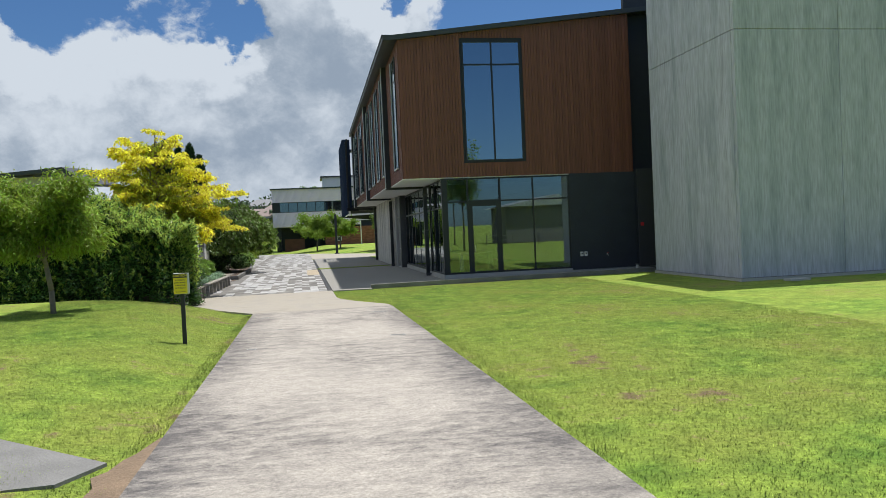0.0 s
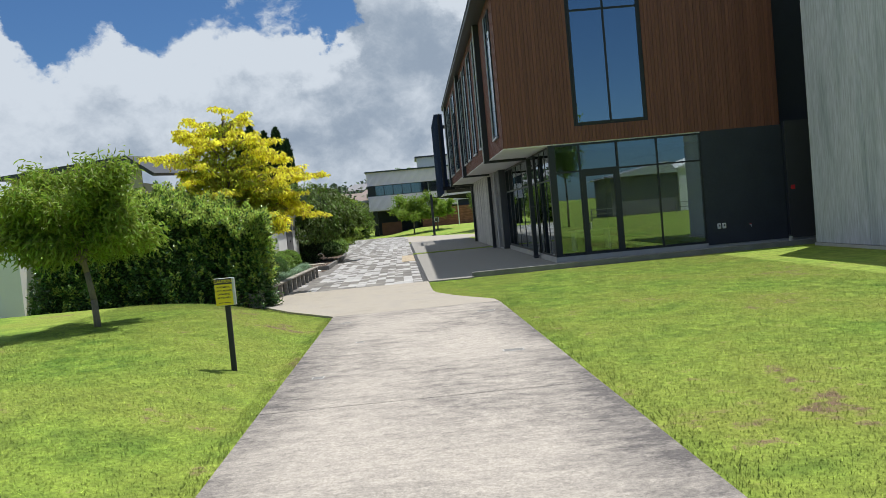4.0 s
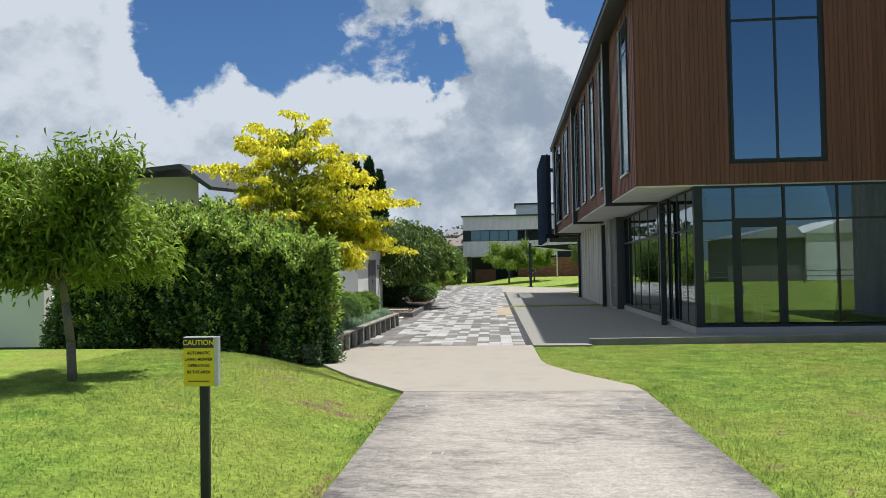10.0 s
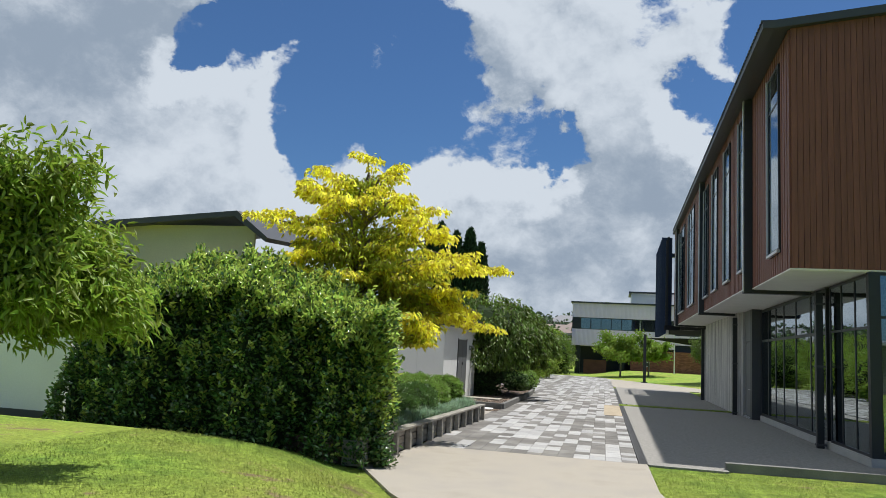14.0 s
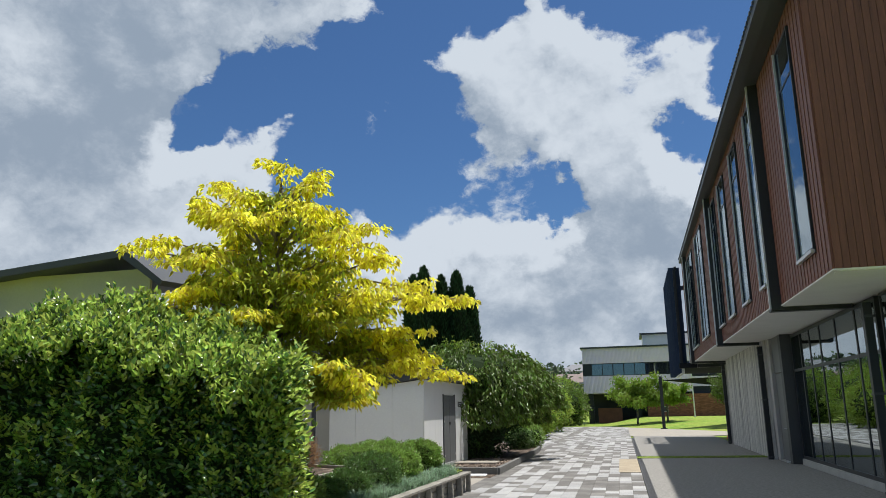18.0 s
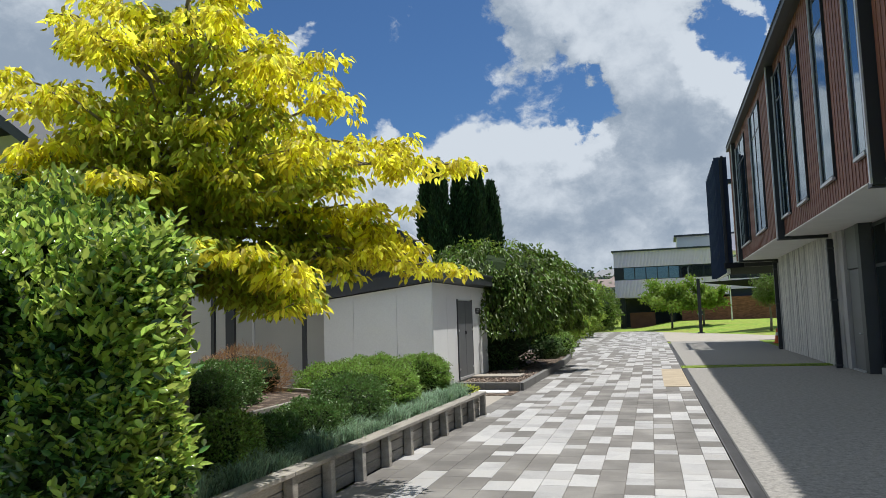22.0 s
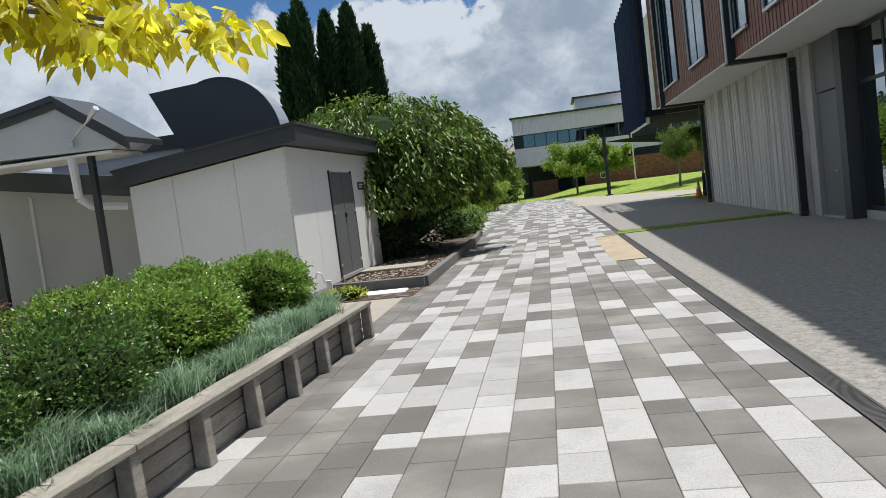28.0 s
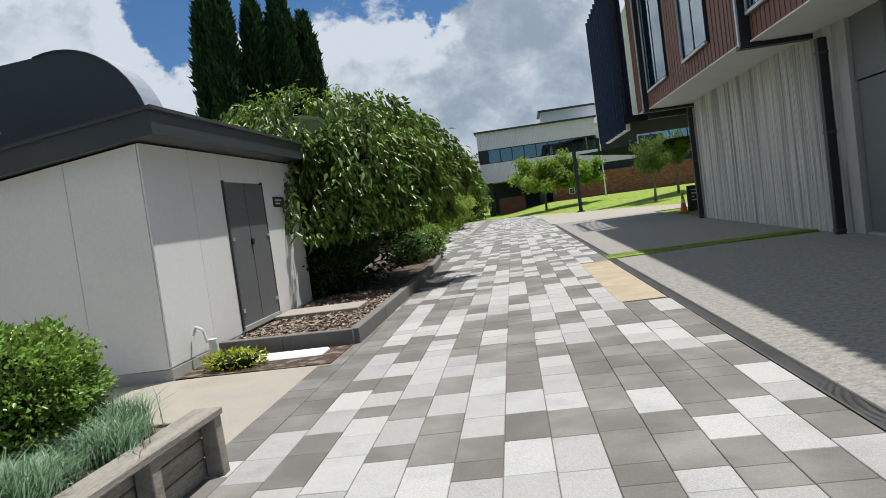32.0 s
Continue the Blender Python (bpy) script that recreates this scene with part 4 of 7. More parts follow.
bm = bmesh.new()
tube(bm, (6.57, F - 0.08, 0.7), (6.63, F - 0.08, 0.7), 0.008)
part("handle", bm, M_RED, tap)
pipe = thing("vent_pipe", (7.2, -0.95, 0), "short pale pipe with a cap at the kerb", "pipe")
bm = bmesh.new()
tube(bm, (7.2, -0.95, 0), (7.2, -0.95, 0.26), 0.06, sides=12)
part("body", bm, M_PLINTH, pipe)
bm = bmesh.new()
tube(bm, (7.2, -0.95, 0.26), (7.2, -0.95, 0.3), 0.075, sides=12)
part("cap", bm, M_CHAR, pipe)

# concrete tower in large panels with recessed joints
tower = thing("concrete_tower", (12, -4.5, 0), "tall grey board-marked concrete tower with panel joints", "tower", kind="structure")
TX, TY0, TY1, TH = 7.56, -7.36, -1.75, 10.5
boxpart("core", (TX + 0.12, 19.9, TY0 + 0.12, TY1 - 0.12, -0.1, TH - 0.02), M_CHAR, tower)
zs = (0.06, 7.4, TH)
for za, zb in zip(zs, zs[1:]):
    for ya, yb in ((TY0 + 0.0, TY0 + 2.9), (TY0 + 2.9, TY1)):
        boxpart("panel", (TX, TX + 0.16, ya + 0.006 + (0.0 if ya > TY0 else 0.165), yb - 0.006, za + 0.008, zb - 0.008), M_CONC, tower, r=0.006)
    for xa, xb in ((TX, 11.0), (11.0, 14.5), (14.5, 20)):
        boxpart("panel", (xa + 0.006, xb - 0.006, TY0, TY0 + 0.16, za + 0.008, zb - 0.008), M_CONC, tower, r=0.006)
boxpart("footing", (TX - 0.05, 20, TY0 - 0.06, TY1, -0.2, 0.055), M_PLINTH, tower)
boxpart("roof_slab", (TX + 0.1, 19.9, TY0 + 0.1, TY1, TH - 0.02, TH + 0.02), M_CHAR, tower)
cap = thing("concrete_block", (8.9, -7.9, 0), "small pale concrete cover in the grass by the tower", "cover")
boxpart("lid", (8.6, 9.25, -8.15, -7.8, -0.1, 0.03), M_PLINTH, cap, r=0.01)

# slatted balcony screen at the far end
M_NAVY = material("navy_slat_metal", (0.035, 0.052, 0.095), 0.8, 0.1, 2, 40, 0.03, spec=0.15)
screen = thing("slatted_screen", (-2.3, 31.5, 3.7), "black upright metal slats screening a balcony", "screen", kind="structure")
boxpart("balcony_slab", (-2.35, 4, Y_END + 0.05, 35.2, 3.66, 3.9), M_MATT, screen)
boxpart("balcony_roof", (-2.35, 0.2, 34.9, 35.2, 8.75, 9.0), M_DARK, screen)
boxpart("top_rail", (-2.22, -2.1, 28.1, 35.2, 8.8, 9.0), M_DARK, screen)
boxpart("bottom_rail", (-2.23, -2.1, 28.1, 35.2, 3.42, 3.655), M_SOFFIT, screen, "pale bottom rail")
for k in range(9):
    yy = 28.25 + k * 0.84
    boxpart("slat", (-2.52, -2.24, yy, yy + 0.06, 3.45, 8.98), M_NAVY, screen)
boxpart("post", (-2.3, -2.16, 28.02, 28.16, 3.9, 8.8), M_DARK, screen)
boxpart("post", (-1.72, -1.6, 28.02, 28.14, 3.9, 8.8), M_DARK, screen)
boxpart("end_fin", (-2.42, -1.95, 28.17, 28.21, 3.66, 8.95), M_NAVY, screen)
boxpart("inner_wall", (-1.2, -1.1, 27.7, 35.0, 3.9, 8.75), M_SOFFIT, screen, "pale balcony wall")

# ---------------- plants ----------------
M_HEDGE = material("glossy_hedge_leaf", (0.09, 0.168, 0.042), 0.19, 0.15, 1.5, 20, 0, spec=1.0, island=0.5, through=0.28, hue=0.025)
# paler leaf for fresh shoots, and for sunlight coloured into the hedge
M_HEDGE_T = material("young_sunlit_hedge_leaf", (0.42, 0.54, 0.11), 0.2, 0.15, 1.5, 20, 0, spec=0.9, island=0.35, through=0.58, hue=0.02)
# near-black colour of the crown cores: the shade inside is put into it
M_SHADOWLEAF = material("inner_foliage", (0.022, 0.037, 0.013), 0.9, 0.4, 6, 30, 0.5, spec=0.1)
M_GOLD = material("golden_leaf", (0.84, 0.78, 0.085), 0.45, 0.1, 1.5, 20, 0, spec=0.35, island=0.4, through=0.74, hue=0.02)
# olive leaf; on the golden tree its colour stands for leaves in shade
M_GOLDGREEN = material("olive_and_shaded_leaf", (0.44, 0.48, 0.06), 0.45, 0.1, 1.5, 20, 0, spec=0.35, island=0.4, through=0.76, hue=0.03)
M_PEACH = material("fresh_green_leaf", (0.25, 0.35, 0.045), 0.45, 0.1, 1.5, 20, 0, spec=0.45, island=0.35, through=0.48, hue=0.02)
M_WEEP = material("weeping_green_leaf", (0.13, 0.2, 0.03), 0.38, 0.1, 1.5, 20, 0, spec=0.5, island=0.55, through=0.35, hue=0.025)
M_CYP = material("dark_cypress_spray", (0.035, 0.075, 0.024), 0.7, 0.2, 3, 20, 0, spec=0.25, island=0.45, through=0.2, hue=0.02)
M_BOX = material("clipped_box_leaf", (0.23, 0.35, 0.07), 0.3, 0.1, 2, 20, 0, spec=0.55, island=0.6, through=0.4, hue=0.02)
M_DUSK = material("dark_shrub_leaf", (0.11, 0.195, 0.05), 0.35, 0.1, 2, 20, 0, spec=0.4, island=0.4, through=0.3, hue=0.02)
M_FESCUE = material("blue_fescue_blade", (0.245, 0.36, 0.225), 0.45, 0.1, 2, 20, 0, spec=0.4, island=0.55, through=0.35, hue=0.02)
M_RUST = material("rusty_twig", (0.33, 0.19, 0.1), 0.8, 0.1, 2, 20, 0, spec=0.2, island=0.35, through=0.35, hue=0.02)
M_LIME = material("lime_leaf", (0.23, 0.335, 0.045), 0.5, 0.1, 2, 20, 0, spec=0.35, island=0.35, through=0.48, hue=0.02)


def lumpy(bm, centre, radii, seed, lump=0.15, sub=3):
    """A rounded lumpy core that keeps a crown from being seen through."""
    ret = bmesh.ops.create_icosphere(bm, subdivisions=sub, radius=1.0)
    for v in ret["verts"]:
        n = 1 + lump * noise.noise(Vector(v.co) * 2.3 + Vector((seed, seed * 0.7, 0)))
        v.co = Vector((v.co.x * radii[0] * n, v.co.y * radii[1] * n, v.co.z * radii[2] * n)) + Vector(centre)


def limb(bm, points, r0, r1, sides=7):
    """A tapering limb along a bent line."""
    n = len(points) - 1
    for i in range(n):
        tube(bm, points[i], points[i + 1], r0 + (r1 - r0) * i / n, r0 + (r1 - r0) * (i + 1) / n, sides)


def bend(a, b, sag=0.1, steps=5, wob=0.06, rnd=None):
    a, b = np.array(a, float), np.array(b, float)
    pts = []
    for i in range(steps + 1):
        t = i / steps
        p = a + (b - a) * t
        p[2] += sag * math.sin(math.pi * t)
        if 0 < i < steps and rnd is not None:
            p += rnd.normal(0, wob, 3)
        pts.append(tuple(p))
    return pts


def golden_tree():
    base = np.array([-9.85, -2.4, 0.7])
    tree = thing("tree", base, "golden yellow leaved tree with tiered spreading branches behind the hedge", "tree")
    r = np.random.default_rng(11)
    bm_ = bmesh.new()
    trunk = [(-9.85, -2.4, 0.3), (-9.88, -2.42, 1.1), (-9.8, -2.46, 2.1), (-9.78, -2.5, 3.2), (-9.68, -2.55, 4.3), (-9.62, -2.65, 5.1)]
    limb(bm_, trunk, 0.082, 0.018, 9)
    tips = []
    for z, rad, n in ((2.75, 1.5, 5), (3.2, 1.8, 7), (3.65, 1.75, 8), (4.1, 1.6, 8), (4.5, 1.25, 7), (4.85, 0.85, 6)):
        a0 = r.uniform(0, 6.28)
        for k in range(n):
            ang = a0 + k * math.tau / n + r.uniform(-0.35, 0.35)
            ln = rad * r.uniform(0.6, 1.12)
            if z < 3.7:
                ln *= 1 + 0.2 * math.cos(ang - 0.5)
            tips.append(((-9.75, -2.48, z - 0.45), (-9.75 + ln * math.cos(ang), -2.48 + ln * math.sin(ang), z + r.uniform(-0.2, 0.25) + 0.08 * ln)))
    # the long arms that give the tree its outline
    tips += [((-9.8, -2.4, 2.3), (-7.4, -1.1, 2.3)), ((-9.8, -2.4, 2.4), (-7.9, -1.5, 2.55)), ((-9.7, -2.4, 3.1), (-7.25, -0.8, 3.55)), ((-9.7, -2.4, 3.2), (-7.9, -1.2, 3.75)),
             ((-9.7, -2.5, 3.5), (-8.45, -2.0, 4.6)), ((-9.7, -2.5, 3.6), (-11.75, -3.2, 4.2)), ((-9.7, -2.5, 4.0), (-10.9, -2.9, 4.85)), ((-9.7, -2.5, 4.3), (-10.5, -2.8, 5.2)),
             ((-9.7, -2.6, 4.6), (-9.6, -2.75, 5.45)), ((-9.7, -2.6, 4.5), (-9.1, -2.6, 5.25)), ((-9.7, -2.5, 2.3), (-8.35, -3.2, 2.15)), ((-9.7, -2.5, 2.7), (-10.7, -3.9, 3.2)), ((-9.7, -2.5, 2.9), (-9.7, -4.0, 3.0)),
             ((-9.8, -2.4, 2.6), (-8.1, -1.5, 2.95)), ((-9.8, -2.4, 2.4), (-8.5, -1.3, 2.7)), ((-9.7, -2.4, 2.8), (-8.4, -2.1, 3.15)), ((-9.8, -2.4, 2.3), (-8.9, -1.6, 2.5)),
             ((-9.7, -2.4, 2.3), (-7.85, -1.0, 2.5)), ((-9.7, -2.4, 2.4), (-8.25, -1.3, 2.6)), ((-9.7, -2.4, 2.2), (-8.35, -1.6, 2.25)), ((-9.7, -2.4, 2.1), (-8.75, -2.0, 1.8)),
             ((-9.7, -2.4, 2.3), (-8.8, -2.6, 2.45)), ((-9.7, -2.4, 2.1), (-9.0, -3.0, 2.1)), ((-9.7, -2.4, 2.2), (-8.8, -1.9, 2.15)), ((-9.7, -2.4, 2.9), (-8.4, -1.9, 3.25)),
             ((-9.8, -2.5, 2.4), (-11.0, -2.9, 2.8)), ((-9.8, -2.4, 2.4), (-7.7, -1.05, 2.65)), ((-9.7, -2.4, 2.7), (-8.0, -1.2, 2.95)), ((-9.7, -2.4, 2.5), (-8.2, -1.15, 2.75)), ((-9.7, -2.4, 2.3), (-7.65, -0.95, 2.4)),
             ((-9.8, -2.5, 2.4), (-10.8, -1.6, 2.6)), ((-9.8, -2.4, 2.3), (-9.1, -3.5, 2.55)),
             ((-9.8, -2.5, 2.3), (-8.4, -3.5, 2.35)), ((-9.8, -2.5, 2.4), (-8.9, -3.7, 2.45)), ((-9.8, -2.5, 2.2), (-8.1, -3.3, 2.2)), ((-9.8, -2.5, 2.2), (-8.3, -2.9, 1.95)),
             ((-9.8, -2.5, 2.1), (-8.6, -2.6, 1.9)), ((-9.7, -2.5, 2.8), (-8.4, -3.1, 2.95)), ((-9.7, -2.5, 2.9), (-8.8, -3.3, 3.15)), ((-9.7, -2.5, 3.0), (-8.2, -2.8, 3.3)), ((-9.7, -2.5, 2.8), (-9.3, -3.8, 3.0))]
    at, way, lit = [], [], []
    for a, b in tips:
        pts = bend(a, b, 0.14, 6, 0.04, r)
        limb(bm_, pts, 0.032, 0.007, 5)
        P = np.array(pts)
        L = np.linalg.norm(P[-1] - P[0])
        for k in range(int(4 + 5.2 * L)):
            # a spray: a short twig that ends in a drooping rosette of leaves
            t = min(1.0, 0.32 + 0.72 * r.random() ** 0.75)
            i_ = min(int(t * 6), 5)
            p0 = P[i_] + (P[i_ + 1] - P[i_]) * (t * 6 - i_)
            c = p0 + r.normal(0, 1, 3) * (0.2, 0.2, 0.07) * (0.55 + 0.3 * L * (1 - t))
            if k % 3 == 0:
                limb(bm_, [tuple(p0), tuple(c)], 0.008, 0.004, 4)
            m = int(r.uniform(27, 48))
            rad = r.uniform(0.1, 0.2)
            ang = r.uniform(0, math.tau, m)
            q = rad * np.sqrt(r.random(m))
            d = np.stack([np.cos(ang), np.sin(ang), np.zeros(m)], 1)
            at.append(c + d * q[:, None] + np.stack([0 * q, 0 * q, -1.6 * q * q + r.normal(0, 0.03, m)], 1))
            way.append(d * 0.9 + r.normal(0, 0.28, (m, 3)) - (0, 0, 0.6))
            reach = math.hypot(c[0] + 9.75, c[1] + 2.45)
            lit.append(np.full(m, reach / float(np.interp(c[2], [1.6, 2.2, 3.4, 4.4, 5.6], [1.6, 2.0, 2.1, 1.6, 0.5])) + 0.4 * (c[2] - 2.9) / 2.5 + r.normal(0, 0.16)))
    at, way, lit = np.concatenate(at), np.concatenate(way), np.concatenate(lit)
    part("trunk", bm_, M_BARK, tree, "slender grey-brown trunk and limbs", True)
    # outer and upper leaves gold, the rest olive: light and shade as leaf colour
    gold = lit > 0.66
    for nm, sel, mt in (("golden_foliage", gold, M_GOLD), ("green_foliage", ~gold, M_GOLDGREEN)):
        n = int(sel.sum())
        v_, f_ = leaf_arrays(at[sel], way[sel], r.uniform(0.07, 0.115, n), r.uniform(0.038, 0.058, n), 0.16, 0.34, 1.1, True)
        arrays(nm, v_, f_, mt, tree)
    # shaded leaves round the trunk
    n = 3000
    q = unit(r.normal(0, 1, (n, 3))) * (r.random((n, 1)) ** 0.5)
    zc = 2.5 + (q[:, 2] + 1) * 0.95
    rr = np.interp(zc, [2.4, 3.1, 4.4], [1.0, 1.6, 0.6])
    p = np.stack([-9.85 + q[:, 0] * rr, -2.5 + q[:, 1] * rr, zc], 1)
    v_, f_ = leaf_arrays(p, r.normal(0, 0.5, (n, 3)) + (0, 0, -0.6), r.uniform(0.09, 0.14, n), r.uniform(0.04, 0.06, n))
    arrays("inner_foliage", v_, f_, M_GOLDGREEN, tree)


def hedge():
    ob = thing("hedge", (-11.6, -3.8, 0), "tall glossy dark green clipped hedge with fresh shoots", "hedge")
    r = np.random.default_rng(12)
    xs = np.array([-14.6, -14.1, -13.3, -12.2, -11.2, -10.2, -9.3, -8.65, -8.35])
    hs = np.array([1.9, 2.35, 2.6, 2.95, 3.1, 2.85, 2.5, 2.42, 2.0])

    def height(x_):
        return np.interp(x_, xs, hs) + 0.1 * np.sin(x_ * 5.1) + 0.07 * np.sin(x_ * 11.3 + 1)

    def y_front(x_):
        return -5.1 + 0.12 * np.sin(x_ * 3.1) + 0.1 * np.sin(x_ * 7.7) + np.interp(x_, [-14.6, -13.8], [0.6, 0.0])

    def y_back(x_):
        return np.interp(x_, [-9.4, -8.4], [-3.75, -4.6])

    bm_ = bmesh.new()
    n = 40
    g = [[None] * 9 for _ in range(n)]
    for i in range(n):
        x_ = -14.45 + 5.8 * i / (n - 1)
        h_, yf, yb = float(height(x_)) - 0.24, float(y_front(x_)) + 0.26, float(y_back(x_)) - 0.1
        prof = [(yf, 0.0), (yf + 0.04, h_ * 0.35), (yf + 0.42, h_ * 0.7), (yf + 0.68, h_ * 0.93), (yf + 0.82, h_), (yb - 0.3, h_), (yb - 0.1, h_ * 0.9), (yb, h_ * 0.5), (yb, 0)]
        for j, (yy, zz) in enumerate(prof):
            g[i][j] = bm_.verts.new((x_, yy, zz))
    for i in range(n - 1):
        for j in range(8):
            bm_.faces.new((g[i][j], g[i + 1][j], g[i + 1][j + 1], g[i][j + 1]))
    bm_.faces.new(g[0][::-1])
    bm_.faces.new(g[-1])
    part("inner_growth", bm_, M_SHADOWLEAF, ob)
    at, way = [], []
    # front
    m = 18000
    x_ = r.uniform(-14.6, -8.45, m)
    z_ = 0.03 + r.random(m) * (height(x_) - 0.03)
    lump = 0.12 * np.sin(x_ * 6 + 3 * z_) * np.sin(z_ * 5.3 + x_)
    at.append(np.stack([x_, y_front(x_) + lump + 0.85 * (z_ / height(x_)) ** 1.8 + r.normal(0, 0.09, m), z_], 1))
    way.append(np.stack([r.normal(0, 0.6, m), -0.7 + r.normal(0, 0.4, m), 0.35 + r.normal(0, 0.5, m)], 1))
    # right end
    m = 10000
    y_ = r.uniform(-5.1, -3.75, m)
    z_ = 0.03 + r.random(m) * 2.35
    at.append(np.stack([-8.42 - 1.0 * np.clip((y_ + 4.6) / 0.85, 0, 1) - 0.1 * np.sin(y_ * 4) * np.cos(z_ * 4) + r.normal(0, 0.09, m), y_, z_], 1))
    way.append(np.stack([0.7 + r.normal(0, 0.4, m), r.normal(0, 0.6, m), 0.4 + r.normal(0, 0.5, m)], 1))
    k_side = 28000
    # top with upright shoots
    m = 14000
    x_ = r.uniform(-14.0, -8.45, m)
    y_ = -5.1 + r.random(m) * (y_back(x_) + 5.1)
    shoot = 0.3 * np.clip(np.sin(x_ * 9.7 + y_ * 3) * np.sin(y_ * 8.3 - x_ * 2) + 0.25, 0, 1)
    edge = np.clip((y_ + 5.1) / 0.75, 0, 1) ** 0.6
    at.append(np.stack([x_, y_, height(x_) - 0.6 * (1 - edge) + shoot * r.random(m) + r.normal(0, 0.04, m)], 1))
    way.append(np.stack([r.normal(0, 0.5, m), r.normal(0, 0.5, m), 0.8 + r.normal(0, 0.3, m)], 1))
    # leafy shoots that stand out of the face and the top
    for k in range(620):
        if k % 3:
            x0 = r.uniform(-14, -8.5)
            u = r.random() ** 0.55
            z0 = u * float(height(x0)) * 0.97
            b0 = np.array([x0, float(y_front(x0)) + 0.85 * (z0 / float(height(x0))) ** 1.8 - 0.02, z0])
            d0 = np.array([r.normal(0, 0.3), -0.45, 0.9])
        else:
            y0 = r.uniform(-5.0, -4.0)
            b0 = np.array([-8.42 - 1.0 * max(0.0, min(1.0, (y0 + 4.6) / 0.85)), y0, r.uniform(0.3, 2.35)])
            d0 = np.array([0.5, r.normal(0, 0.3), 0.8])
        m = 13
        t = np.linspace(0.1, 1, m)[:, None] * r.uniform(0.14, 0.3)
        at.append(b0 + unit(d0) * t + r.normal(0, 0.012, (m, 3)))
        a_ = np.arange(m) * 2.4 + k
        way.append(np.stack([np.cos(a_), np.sin(a_), np.full(m, 0.55)], 1) + d0 * 0.4)
    at, way = np.concatenate(at), np.concatenate(way)
    # pale share raised on top and right end: sunlight put into leaf colour
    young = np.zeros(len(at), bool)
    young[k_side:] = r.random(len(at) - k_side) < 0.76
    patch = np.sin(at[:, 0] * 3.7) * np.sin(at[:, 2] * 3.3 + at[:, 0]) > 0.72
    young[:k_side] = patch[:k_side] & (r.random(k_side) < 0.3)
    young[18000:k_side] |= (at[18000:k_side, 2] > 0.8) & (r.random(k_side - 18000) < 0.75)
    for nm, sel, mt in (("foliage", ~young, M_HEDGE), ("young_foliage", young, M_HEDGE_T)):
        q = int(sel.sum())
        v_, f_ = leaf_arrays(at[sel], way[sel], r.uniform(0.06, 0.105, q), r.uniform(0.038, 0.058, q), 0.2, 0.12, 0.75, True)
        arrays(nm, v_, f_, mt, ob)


def peach_tree():
    bx, by, bz = -10.45, -10.24, float(ground_h(-10.45, -10.24))
    tree = thing("tree", (bx, by, bz), "young green tree with long narrow drooping leaves on the lawn", "tree")
    r = np.random.default_rng(13)
    bm_ = bmesh.new()
    trunk = [(bx, by, bz - 0.1), (bx - 0.02, by, bz + 0.5), (bx - 0.1, by + 0.02, bz + 1.0), (bx - 0.17, by, bz + 1.45)]
    limb(bm_, trunk, 0.062, 0.045, 9)
    fork = np.array(trunk[-1])
    at, way = [], []
    for k in range(34):
        ang, el = r.uniform(0, math.tau), r.uniform(-0.12, 1.25)
        ln = r.uniform(0.85, 1.5) * (1.0 if el > 0.5 else 0.92)
        end = fork + np.array([math.cos(ang) * math.cos(el) * ln * 1.05 + 0.12, math.sin(ang) * math.cos(el) * ln, math.sin(el) * ln * 1.12 + 0.05])
        pts = bend(fork - (0, 0, r.uniform(0, 0.3)), end, 0.15, 5, 0.04, r)
        limb(bm_, pts, 0.028, 0.006, 5)
        P = np.array(pts)
        m = 1000
        t = 1 - 0.72 * r.random(m) ** 1.1
        idx = np.minimum((t * 5).astype(int), 4)
        p = P[idx] + (P[idx + 1] - P[idx]) * (t * 5 - idx)[:, None] + r.normal(0, 0.13, (m, 3))
        w = unit(P[-1] - P[0]) * 0.5 + r.normal(0, 0.5, (m, 3)) + (0, 0, -0.55)
        at.append(p)
        way.append(w)
    at, way = np.concatenate(at), np.concatenate(way)
    part("trunk", bm_, M_BARK, tree, "thin grey trunk and limbs", True)
    n = len(at)
    v_, f_ = leaf_arrays(at, way, r.uniform(0.085, 0.15, n), r.uniform(0.027, 0.042, n), 0.25, 0.3, 0.9, True)
    arrays("crown", v_, f_, M_PEACH, tree)


